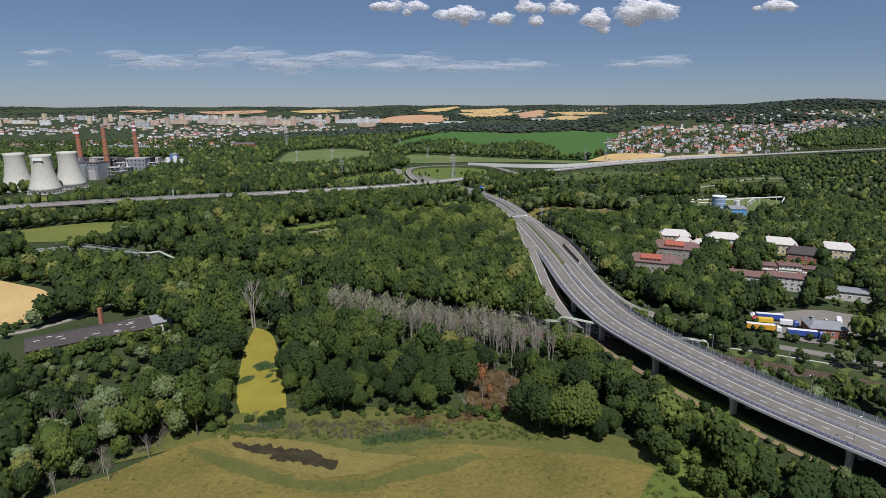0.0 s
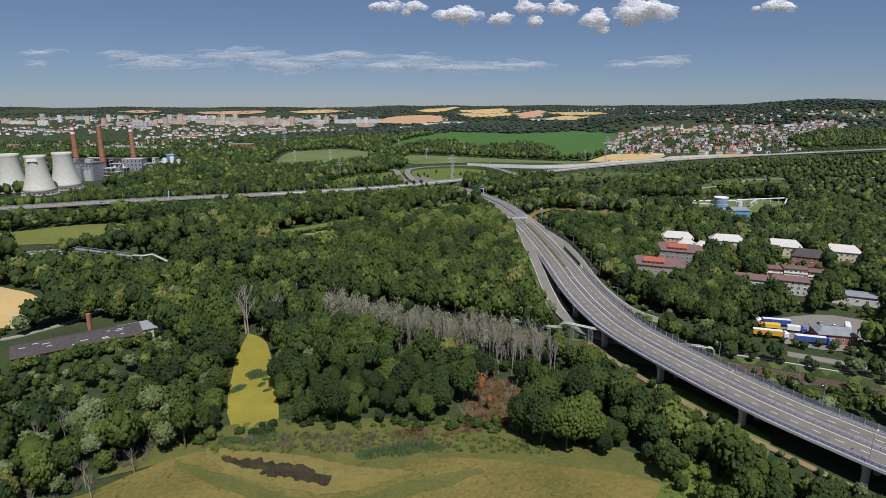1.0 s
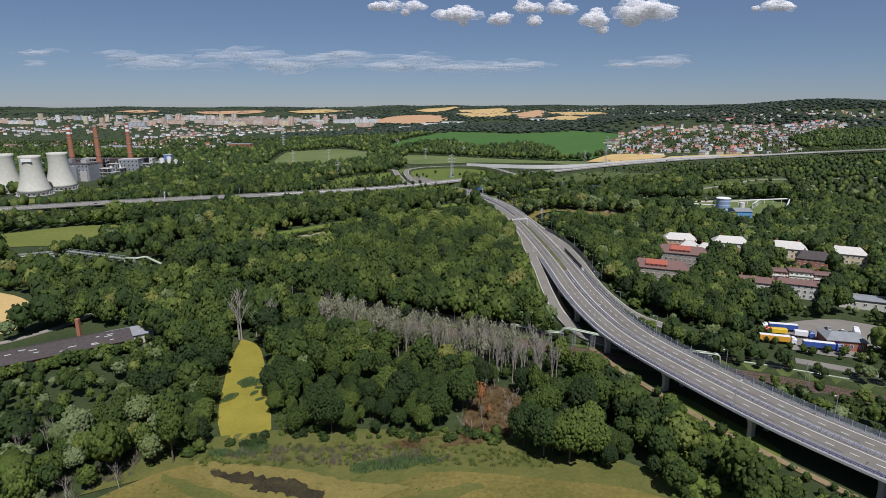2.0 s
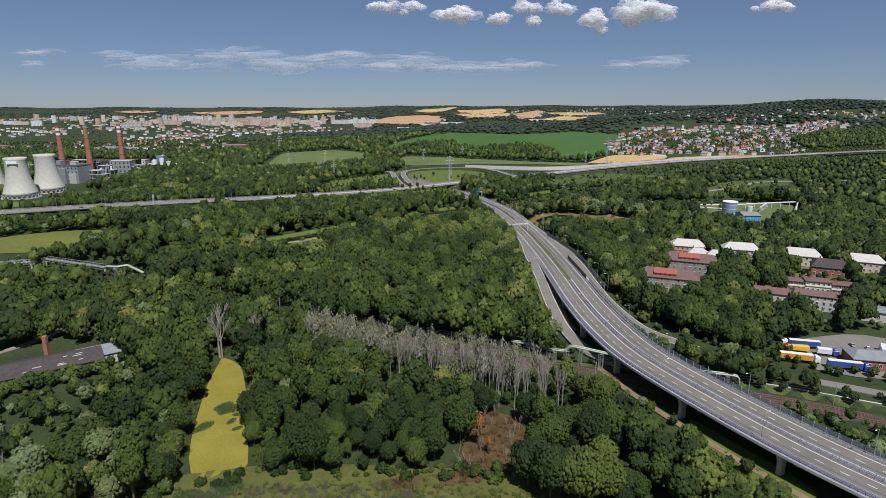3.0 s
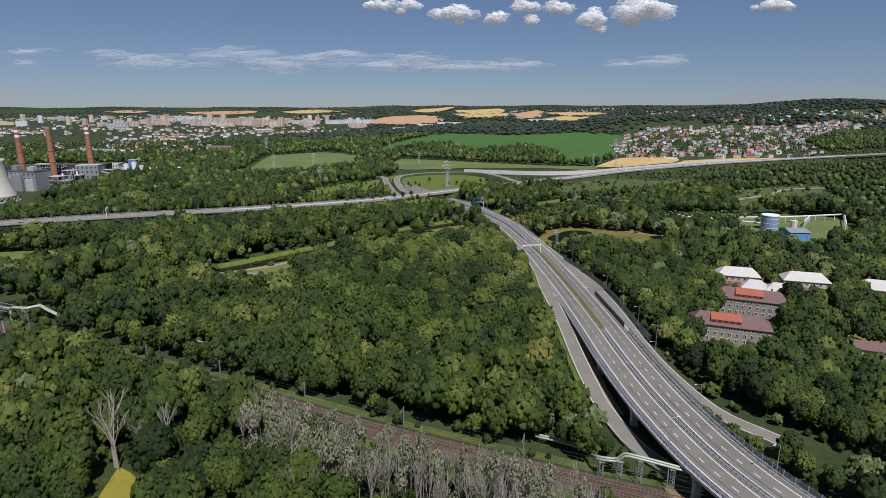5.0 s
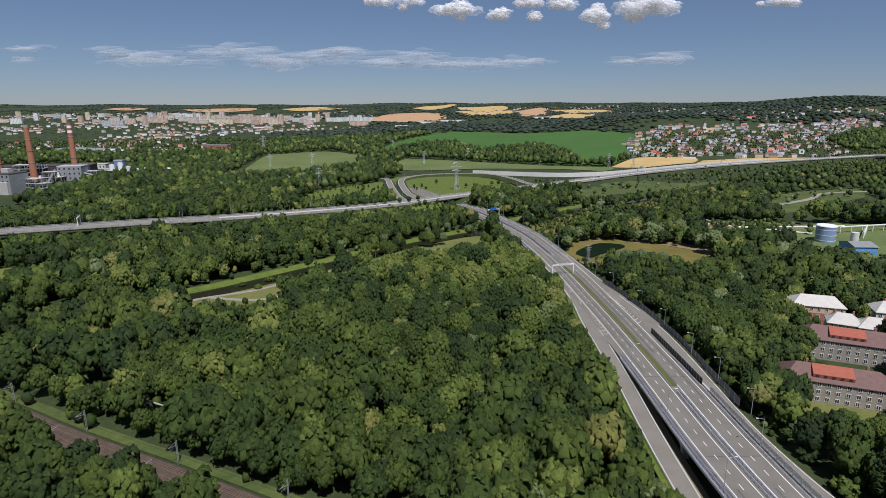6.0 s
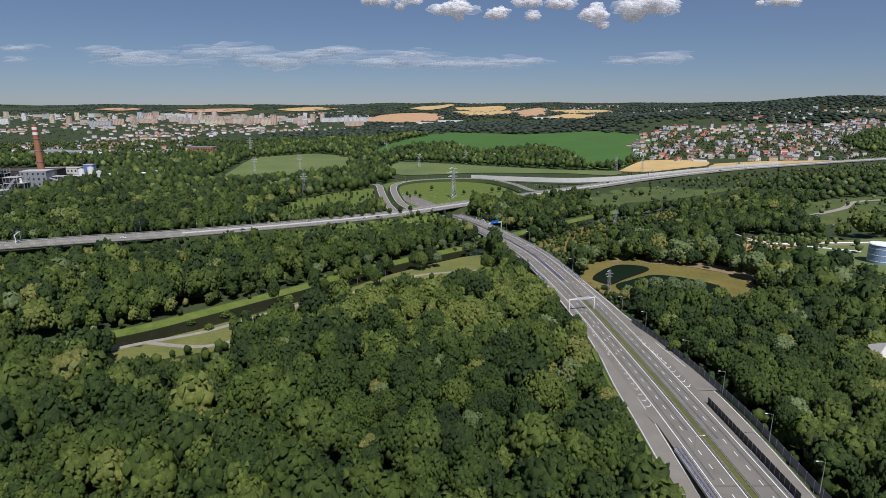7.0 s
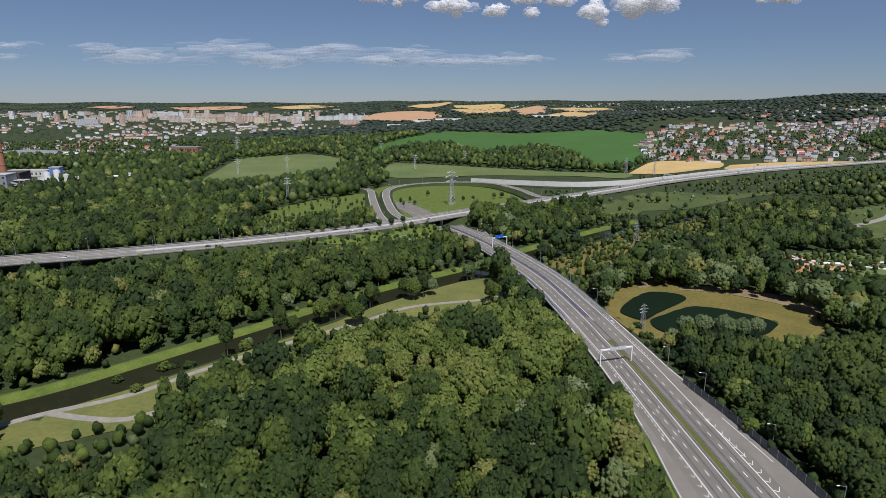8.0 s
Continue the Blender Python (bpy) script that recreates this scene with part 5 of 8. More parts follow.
for sel, kit, sd in ((Y < 320, MID, 33), ((Y >= 320) & (Y < 520), FAR, 34), (Y >= 520, LOW, 35)):
    x, y = X[sel], Y[sel]
    wood("undergrowth", x, y, terrain(x, y) - 0.8, np.where(rng.random(len(x)) < 0.1, 2, 0), rng.uniform(0.2, 0.46, len(x)), kit, "green bushes and undergrowth between wood and open ground", sd)
X, Y = scatter(60, 620, 680, 1080, 9.0, 41)
ok = np.zeros(len(X), bool)
for poly in CLEAR[OPEN_GROUND - 4:OPEN_GROUND]:
    ok |= inside(poly, X, Y) | inside(poly, X, Y + 22)
ok &= (rng.random(len(X)) < np.where(X > 170, 0.16, 0.08)) & (dist_to(RIVER, X, Y)[0] > 13) & (dist_to(MAIN, X, Y)[0] > 20)
X, Y = X[ok], Y[ok]
wood("bushes", X, Y, terrain(X, Y) - 0.5, np.where(rng.random(len(X)) < 0.4, 2, 0), rng.uniform(0.2, 0.62, len(X)), FAR, "scattered bushes on rough riverside meadow", 42)
X, Y = scatter(-1560, 1560, 960, 1950, 12.4, 12)
X2, Y2 = scatter(-800, 800, 520, 960, 12.0, 17)
X, Y = np.concatenate([X, X2[np.abs(X2) > 440]]), np.concatenate([Y, Y2[np.abs(X2) > 440]])
vis = (np.abs(X) < 0.80 * Y + 25)
X, Y = X[vis], Y[vis]
ok = free(X, Y)
ok &= ~((X > 150) & (Y < 1250) & (rng.random(len(X)) < 0.35))
thin = inside(VILLAGE, X, Y) | ((X < -480) & (Y > 1500))
ok &= ~(thin & (rng.random(len(X)) < np.where(X > 0, 0.40, 0.5)))
X, Y = X[ok], Y[ok]
S = rng.uniform(0.7, 1.2, len(X)) * np.where(inside(VILLAGE, X, Y), 0.5, np.where((X < -480) & (Y > 1500), 0.6, 1.0))
S *= np.where((dist_to(MOTOR[::3], X, Y)[0] < 110) & (X > 60), 0.42, np.where((X > 120) & (Y < 1250), 0.75, 1.0))
K = kind_at(X, Y, rng)
for sel, kit, sd in ((Y < 1250, FAR, 22), (Y >= 1250, LOW, 25)):
    x, y = X[sel], Y[sel]
    wood("far_woodland", x, y, terrain(x, y) - 0.5, K[sel], S[sel], kit, "green woods beyond the motorway", sd)
X, Y = scatter(-3600, 3600, 1950, 4400, 34, 13)
vis = (np.abs(X) < 0.80 * Y + 25)
X, Y = X[vis], Y[vis]
ok = free(X, Y)
n = np.sin(X / 210 + Y / 330) + np.sin(Y / 180 - X / 400 + 1) + rng.normal(size=len(X)) * 0.5
ok &= (n > -1.0)
thin = inside(VILLAGE, X, Y) | inside(CITY, X, Y)
ok &= ~(thin & (rng.random(len(X)) < np.where(inside(VILLAGE, X, Y), 0.55, 0.12)))
X, Y = X[ok], Y[ok]
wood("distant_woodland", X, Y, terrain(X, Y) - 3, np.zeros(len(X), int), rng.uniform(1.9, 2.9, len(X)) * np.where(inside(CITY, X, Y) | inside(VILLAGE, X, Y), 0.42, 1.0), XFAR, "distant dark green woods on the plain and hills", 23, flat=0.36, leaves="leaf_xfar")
X, Y = scatter(-6800, 6800, 4400, 8500, 74, 14)
vis = (np.abs(X) < 0.80 * Y + 25)
X, Y = X[vis], Y[vis]
ok = free(X, Y)
n = np.sin(X / 310 + Y / 530) + np.sin(Y / 380 - X / 600 + 1) + rng.normal(size=len(X)) * 0.4
ok &= (n > -0.9)
X, Y = X[ok], Y[ok]
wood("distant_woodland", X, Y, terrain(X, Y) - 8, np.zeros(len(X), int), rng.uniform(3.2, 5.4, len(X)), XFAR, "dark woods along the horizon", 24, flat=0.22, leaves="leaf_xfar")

# ---- special vegetation ----
def bare_tree(x, y, h, seed, name="dead_tree", spread=0.33, r=0.3, material=None, label="tall leafless pale grey dead tree"):
    """A leafless tree: forked tapering limbs."""
    rg = random.Random(seed)
    z = float(terrain(np.array([x]), np.array([y]))[0])
    ob = empty(name, pose(x, y, z - 0.2))
    limbs = bmesh.new()
    trunk = bmesh.new()
    tip = Vector((rg.uniform(-.6, .6), rg.uniform(-.6, .6), h * 0.45))
    tube(trunk, (0, 0, -0.5), tip, r, r * 0.65, 7)

    def grow(p, d, length, rad, depth):
        q = p + d * length
        tube(limbs, p, q, rad, rad * 0.55, 5)
        if depth:
            for k in range(rg.choice((2, 3))):
                nd = (d + Vector((rg.uniform(-1, 1), rg.uniform(-1, 1), rg.uniform(-0.1, 0.7))) * 0.55).normalized()
                grow(p + d * length * rg.uniform(0.55, 1.0), nd, length * rg.uniform(0.55, 0.8), rad * 0.55, depth - 1)

    for k in range(5):
        a = k * 1.26 + rg.random()
        d = Vector((math.cos(a) * spread * rg.uniform(.5, 1.6), math.sin(a) * spread * rg.uniform(.5, 1.6), 1)).normalized()
        grow(tip * rg.uniform(0.7, 1.0), d, h * 0.26, r * 0.5, 2)
    mm = material or M["dead_wood"]
    part("trunk", trunk, mm, ob)
    part("branching", limbs, mm, ob)
    return tagged(ob, label, "tree", "dead trees")


bare_tree(-104, 293, 31, 1, r=0.55)
bare_tree(-102, 291, 27, 9, r=0.42)
bare_tree(-88, 297, 24, 2, r=0.38)
bare_tree(-96, 296, 18, 8, r=0.25)
rg = random.Random(77)
master = []
for k in range(5):
    t = bare_tree(-40 + k * 8, 268, 20 + k * 1.0, 30 + k, "birch", 0.16, 0.19, label="slim leafless silver-barked tree in a row")
    master.append(t)
LR = arc_len(ROW)
GREY = [(crown_mesh("crown", crown(900 + i, lobes=14, clumps=130, sub=1, tall=1.0, sides=5, clump=0.092, lobe_r=0.28, shrink=0.6), M["leaf_grey"], (2.3, 2.3, 5.6)), 11.5) for i in range(3)]
KINDS["silver"] = GREY
TRUNK["silver"] = trunk_mesh(11, 0.13, 4, 3, 1.2)
for q in TRUNK["silver"].materials:
    TRUNK["silver"].materials[0] = M["dead_wood"]
LABEL["silver"] = "silvery poplar with thin grey-green foliage"
for k in range(190):
    s = rg.uniform(0, LR[-1])
    p = at_s(ROW, s)
    x, y = p[0] + rg.uniform(-6, 6), p[1] + rg.uniform(-9, 13)
    z = float(terrain(np.array([x]), np.array([y]))[0])
    leafy = rg.random() < (0.8 if s < LR[-1] * 0.4 else 0.3)
    if leafy:
        tree("silver", x, y, z, rg.uniform(0.9, 1.35), rg.uniform(0, 360), k, "silver poplar row")
    else:
        copy_thing(master[k % 5], pose(x, y, z - 0.2, 0, 0, rg.uniform(0, 360)))
# dry orange tree and brush
KINDS["dry"] = [(crown_mesh("crown", crown(950, lobes=12, clumps=150, sub=1, tall=1.2, sides=5, clump=0.081, lobe_r=0.3), M["leaf_dry"], (2.2, 2.2, 3.6)), 7.6)]
TRUNK["dry"] = trunk_mesh(7.5, 0.16, 4, 5, 1.2)
LABEL["dry"] = "dead tree with dry orange-brown leaves"
tree("dry", 16, 217, 0, 1.35, 20, 0, "dead trees")
tree("dry", 19, 213, 0, 0.7, 80, 0, "dead trees")
for k in range(26):
    bare_tree(rg.uniform(8, 34), rg.uniform(204, 240), rg.uniform(3.5, 8), 200 + k, "dead_sapling", 0.4, 0.09, label="thin brown leafless sapling in a clearing")
for k in range(16):
    bare_tree(rg.uniform(-150, -100), rg.uniform(150, 200), rg.uniform(9, 14), 300 + k, "dead_sapling", 0.25, 0.13, label="thin grey leafless tree at the wood's edge")
bm = bmesh.new()
tube(bm, (0, 0, 0.5), (11, -3.5, 1.0), 0.28, 0.12, 7)
tube(bm, (7, -2.2, 0.8), (9.5, -1.2, 1.7), 0.1, 0.04, 5)
log = part("fallen_log", bm, M["dead_wood"])
log.location = (-98, 196, 0.1)
tagged(log, "fallen pale bare trunk lying in shrubs", "log")
# reeds
M["reed"] = mat("reeds", (0.055, 0.105, 0.032), (0.10, 0.155, 0.055), 0.5, 0.8, 0, 6)
REEDS = []
for k in range(3):
    r2 = np.random.default_rng(60 + k)
    vs, fs = [], []
    for i in range(700):
        a, rr = r2.uniform(0, 6.28), math.sqrt(r2.random()) * 3.2
        x, y = math.cos(a) * rr * 1.5, math.sin(a) * rr * 0.8
        h, w, t = r2.uniform(0.7, 1.7) * (1.15 - rr / 6), 0.10, r2.uniform(0, 3.14)
        lx, ly = r2.normal(0, .25), r2.normal(0, .25)
        j = len(vs)
        vs += [(x - math.cos(t) * w, y - math.sin(t) * w, 0), (x + math.cos(t) * w, y + math.sin(t) * w, 0), (x + lx, y + ly, h)]
        fs.append((j, j + 1, j + 2))
    me = bpy.data.meshes.new("reed_bed")
    me.from_pydata(vs, [], fs)
    me.materials.append(M["reed"])
    REEDS.append(me)
for k, (x, y, s, a) in enumerate([(-81, 244, 1.2, 20), (-85, 246, 0.9, 50), (-77, 240, 0.5, 10), (-87, 231, 0.9, 60), (-74, 230, 0.45, 40), (-78, 235, 0.5, 70), (-84, 243, 0.8, 90), (-14, 186, 1.6, 10), (-24, 184, 1.2, 20), (-66, 194, 1.3, 30), (-76, 192, 1.0, 0), (-4, 188, 0.9, 0)]):
    ob = new("reed_bed", REEDS[k % 3])
    ob.matrix_world = pose(x, y, 0.35, 0, 0, a) @ Matrix.Scale(s, 4)
    tagged(ob, "clump of blue-green reeds", "reeds", "reed clumps", kind="stuff")


# dead brush: thin upright twigs
M["twig"] = mat("twigs", (0.10, 0.085, 0.06), (0.20, 0.17, 0.12), 0.3, 0.95, 0, 6)
M["twig_brown"] = mat("brown_twigs", (0.10, 0.062, 0.024), (0.20, 0.125, 0.045), 0.3, 0.95, 0, 6)
M["weed"] = mat("green_weeds", (0.06, 0.085, 0.015), (0.12, 0.145, 0.03), 0.3, 0.9, 0, 6)


def brush(region, n, h0, h1, material, label, seed, spread=0.5, per=26, w=0.05):
    """Clumps of slivers, each leaning out from the clump's foot."""
    r2 = np.random.default_rng(seed)
    xs, ys = [p[0] for p in region], [p[1] for p in region]
    X, Y = r2.uniform(min(xs), max(xs), n * 4), r2.uniform(min(ys), max(ys), n * 4)
    ok = inside(region, X, Y)
    X, Y = X[ok][:n], Y[ok][:n]
    m = len(X) * per
    h = np.repeat(r2.uniform(h0, h1, len(X)), per) * r2.uniform(0.4, 1.0, m)
    foot = np.column_stack([np.repeat(X, per), np.repeat(Y, per), np.repeat(terrain(X, Y) + 0.2, per)])
    foot[:, :2] += r2.normal(size=(m, 2)) * 0.35
    lean = np.column_stack([r2.normal(size=(m, 2)) * spread * h[:, None], h])
    a = r2.uniform(0, np.pi, m)
    side = np.column_stack([np.cos(a), np.sin(a), np.zeros(m)]) * w * r2.uniform(0.6, 1.6, (m, 1))
    v = np.stack([foot - side, foot + side, foot + lean], 1).reshape(-1, 3)
    ob = big_mesh("brush", v, np.arange(m * 3).reshape(-1, 3), material, smooth=False)
    return tagged(ob, label, "brush", kind="stuff")


brush([(-80, 192), (-61, 193), (-50, 196), (-29, 196), (0, 193), (6, 187), (-28, 185), (-60, 187)], 150, 1.2, 3.2, M["twig"], "grey-brown dead brush beside a pool", 1, 0.28, 30, 0.06)
brush([(-86, 194), (-61, 196), (-50, 199), (-29, 199), (0, 197), (36, 192), (40, 184), (6, 185), (-28, 184), (-60, 185), (-84, 185)], 420, 0.6, 1.5, M["weed"], "green and yellow weeds along the wood", 2, 0.7, 24, 0.14)
brush([(6, 200), (12, 226), (20, 240), (30, 238), (36, 224), (32, 204), (4, 194), (-19, 194), (-17, 199)], 210, 0.8, 3.4, M["twig_brown"], "brown dead brush in a clearing", 3, 0.35, 26, 0.07)
brush([(-150, 150), (-118, 160), (-100, 182), (-104, 200), (-130, 190)], 120, 1.5, 4.0, M["twig"], "grey leafless brush at the wood's edge", 4, 0.25, 26, 0.06)
brush([(58, 148), (70, 166), (80, 184), (88, 204), (95, 224), (102, 210), (110, 194), (98, 170), (88, 148)], 260, 0.6, 1.8, M["weed"], "green weeds on the slope below the viaduct", 8, 0.6, 24, 0.14)
brush([(-74, 182), (-58, 179), (-42, 174), (-34, 168), (-46, 169), (-66, 177)], 60, 0.3, 0.8, M["weed"], "weeds growing through drying mud", 9, 0.8, 16, 0.14)
brush([(-100, 290), (-86, 284), (-78, 262), (-68, 228), (-61, 206), (-58, 206), (-64, 232), (-74, 266), (-84, 292)], 90, 1.0, 2.4, M["weed"], "weeds on the pond's rim", 5, 0.5, 24, 0.12)
brush([(-102, 290), (-106, 270), (-99, 245), (-92, 222), (-86, 202), (-82, 202), (-88, 224), (-95, 245), (-101, 268)], 90, 1.0, 2.4, M["weed"], "weeds on the pond's rim", 6, 0.5, 24, 0.12)
brush([(-118, 162), (-90, 180), (-60, 180), (0, 180), (40, 172), (70, 156), (90, 110), (0, 80), (-100, 80), (-150, 110)], 1500, 0.3, 0.8, M["weed"], "tufts of taller grass in the meadow", 7, 0.9, 9, 0.16)


# scattered shrubs, single trees
def put(kind, x, y, s, group="single trees"):
    z = float(terrain(np.array([x]), np.array([y]))[0])
    return tree(kind, x, y, z - 0.15, s, rg.uniform(0, 360), rg.randrange(9), group)


for k in range(60):
    x = rg.uniform(-100, 62)
    y = float(np.interp(x, [-112, -94, -75, -47, 7, 39, 65, 80], [172, 186, 194, 199, 198, 190, 178, 160])) + rg.uniform(1, 8)
    put("shrub", x, y, rg.uniform(0.4, 1.2), "edge shrubs")
for k in range(11):
    u = -25 + k * 5
    put("shrub", -180 + u * 0.819 + 0.574 * 12.6, 273 + u * 0.574 - 0.819 * 12.6, rg.uniform(1.7, 2.3), "shrubs before the barn")
for x, y, s in ((36, 190, 1.25), (44, 186, 1.35), (52, 187, 1.1), (30, 196, 1.1)):
    put("broad", x, y, s)
for x, y, k, s in ((-99, 531, "tall", 0.8), (-122, 540, "shrub", 1.2), (-112, 566, "shrub", 1.4), (-92, 588, "willow", 0.45), (46, 668, "broad", 0.45), (52, 660, "willow", 0.5), (108, 668, "willow", 1.0), (120, 672, "broad", 0.8), (102, 690, "broad", 0.7),
                   (121, 588, "willow", 0.95), (129, 586, "willow", 1.05), (138, 583, "willow", 1.1), (147, 584, "willow", 1.0), (155, 586, "willow", 0.9), (134, 592, "willow", 0.7), (60, 835, "broad", 0.6), (70, 846, "broad", 0.6), (84, 858, "broad", 0.6),
                   (-96, 800, "broad", 0.45), (-86, 806, "broad", 0.5), (-76, 811, "broad", 0.5), (-66, 816, "broad", 0.45), (-104, 797, "broad", 0.4), (-40, 826, "broad", 0.5), (-30, 834, "broad", 0.5), (-50, 820, "broad", 0.5),
                   (-40, 970, "tall", 0.5), (-30, 980, "tall", 0.5), (-24, 968, "broad", 0.4), (-36, 955, "tall", 0.45), (20, 985, "broad", 0.45), (32, 992, "broad", 0.45), (44, 1000, "broad", 0.4), (-10, 1030, "broad", 0.5), (70, 1010, "broad", 0.5), (80, 1016, "broad", 0.5)):
    put(k, x, y, s)
for k in range(60):
    x, y = rg.uniform(-165, -70), rg.uniform(870, 1010)
    if inside([(-180, 900), (-167, 967), (-94, 1046), (-62, 964), (-95, 890), (-146, 850)], np.array([x]), np.array([y]))[0]:
        put("tall", x, y, rg.uniform(0.25, 0.5), "young trees")
# trees on the river's banks
for x, y, k, s in ((-97, 573, "tall", 1.0), (-91, 580, "shrub", 1.6), (-79, 598, "tall", 1.1), (-74, 604, "broad", 0.7), (-62, 618, "broad", 1.0), (-56, 624, "tall", 1.1), (-50, 632, "broad", 0.9), (-43, 609, "broad", 0.95), (-40, 612, "tall", 1.0),
                   (-38, 646, "broad", 0.9), (-14, 648, "broad", 0.9), (-8, 652, "tall", 1.0), (-3, 657, "willow", 0.8), (30, 640, "tall", 0.9), (33, 646, "broad", 0.8), (40, 655, "broad", 0.7), (-104, 527, "tall", 0.75), (-122, 564, "shrub", 1.5), (-119, 566, "shrub", 1.2), (-137, 553, "shrub", 1.2), (22, 694, "broad", 0.8), (30, 700, "willow", 0.8)):
    put(k, x, y, s, "riverside trees")
for k in range(40):
    s0 = rg.uniform(float(np.interp(-66, RIVER[:, 0], arc_len(RIVER))), float(np.interp(62, RIVER[:, 0], arc_len(RIVER))))
    p = at_s(offset(RIVER, rg.choice((-1, -1, 1)) * rg.uniform(10.5, 15)), s0)
    if rg.random() < 0.75 and dist_to(MAIN, np.array([p[0]]), np.array([p[1]]))[0][0] > 18:
        put(rg.choice(("broad", "tall", "willow", "shrub")), p[0], p[1], rg.uniform(0.5, 0.95), "riverside trees")
# trees between the slip road, the houses and the yard
for k in range(60):
    x, y = rg.uniform(116, 172), rg.uniform(288, 372)
    q = np.array([x]), np.array([y])
    if inside([(124, 318), (134, 304), (146, 296), (154, 304), (160, 326), (176, 340), (176, 352), (150, 366), (124, 366), (118, 340)], *q)[0] and dist_to(RRAMP, *q)[0][0] > 8:
        put(rg.choice(("broad", "broad", "tall", "osier")), x, y, rg.uniform(0.65, 1.0), "trees by the yard")
for k in range(75):
    x, y = rg.uniform(112, 250), rg.uniform(160, 262)
    q = np.array([x]), np.array([y])
    if 17 < dist_to(MAIN, *q)[0][0] < 60 and x > np.interp(y, MAIN[:120, 1], MAIN[:120, 0]) and dist_to(RAIL, *q)[0][0] > 8:
        put("shrub", x, y, rg.uniform(0.9, 2.3), "bushes by the railway")
# trees close along the road's embankment
for k in range(90):
    yy = rg.uniform(300, 600)
    side = rg.choice((-1, 1))
    o = 14 + (6.5 if 440 < yy < 560 else (9 if side > 0 else 10)) + rg.uniform(0, 3)
    if side < 0 and yy < 450 or side > 0 and yy < 480:
        o += 6
    p = at_s(offset(MAIN, side * o), on_main(yy))
    d = min(dist_to(LRAMP, np.array([p[0]]), np.array([p[1]]))[0][0], dist_to(RRAMP, np.array([p[0]]), np.array([p[1]]))[0][0])
    if d > 8 and dist_to(RAIL, np.array([p[0]]), np.array([p[1]]))[0][0] > 9:
        put("shrub", p[0], p[1], rg.uniform(1.0, 2.0), "embankment shrubs")

for k in range(70):
    s = rg.uniform(on_main(120), on_main(300))
    p = at_s(offset(MAIN, -rg.uniform(26, 42)), s)
    q = np.array([p[0]]), np.array([p[1]])
    if dist_to(RAIL, *q)[0][0] > 9 and dist_to(LRAMP, *q)[0][0] > 8:
        put("shrub", p[0], p[1], rg.uniform(0.8, 2.2), "shrubs below the viaduct")

# ---- road furniture ----
def lamp_post(h=10.0, arm=2.0):
    ob = empty("street_lamp")
    bm = bmesh.new()
    tube(bm, (0, 0, 0), (0, 0, h * 0.5), 0.13, 0.10, 8)
    tube(bm, (0, 0, h * 0.5), (0, 0, h), 0.10, 0.07, 8)
    part("pole", bm, M["steel"], ob)
    bm = bmesh.new()
    tube(bm, (0, 0, h), (arm, 0, h + 0.35), 0.06, 0.05, 6)
    part("arm", bm, M["steel"], ob)
    bm = bmesh.new()
    box(bm, arm - 0.1, arm + 0.75, -0.17, 0.17, h + 0.28, h + 0.44, 0.05)
    part("lantern", bm, M["white"], ob)
    return tagged(ob, "tall grey steel street lamp with one arm", "street lamp", "street lamps")


LAMP = lamp_post()
used = False


def put_lamp(x, y, z, turn):
    global used
    m = pose(x, y, z, 0, 0, turn)
    if not used:
        LAMP.matrix_world = m
        used = True
        return LAMP
    return copy_thing(LAMP, m)


def along(line, o, s):
    p, q = at_s(line, s), at_s(line, s + 1)
    d = (q - p)[:2] / np.linalg.norm((q - p)[:2])
    return p[0] + d[1] * o, p[1] - d[0] * o, p[2], math.degrees(math.atan2(d[1], d[0]))


for y in np.arange(170, 430, 40):
    x, yy, z, a = along(MAIN, -10.9, on_main(y))
    put_lamp(x, yy, z, a - 90)
for y in np.arange(150, 360, 40):
    x, yy, z, a = along(MAIN, 11.2, on_main(y))
    put_lamp(x, yy, z, a + 90)
for y in (372, 398, 424, 455, 485, 521, 545):
    x, yy, z, a = along(MAIN, float(np.interp(y, [372, 440, 485, 521, 545], [19.8, 20.8, 20.5, 16.6, 13.5])), on_main(y))
    put_lamp(x, yy, z - 0.8, a + 90)
for y in (620, 660, 705, 750, 800):
    for o in (-11.0, 11.3):
        x, yy, z, a = along(MAIN, o, on_main(y))
        put_lamp(x, yy, z, a + (90 if o > 0 else -90))
for x0 in np.arange(-460, 760, 42):
    for o in (-13.6, 13.6):
        x, y, z, a = along(MOTOR, o, float(np.interp(x0, MOTOR[:, 0], LMO)))
        put_lamp(x, y, z - 0.8, a + (90 if o > 0 else -90))
for pts, half in JUNCTION[1:]:
    ln = spline(pts, 8)
    for s in np.arange(20, arc_len(ln)[-1] - 10, 45):
        x, y, z, a = along(ln, half + 1, s)
        put_lamp(x, y, z - 1.0, a + 90)


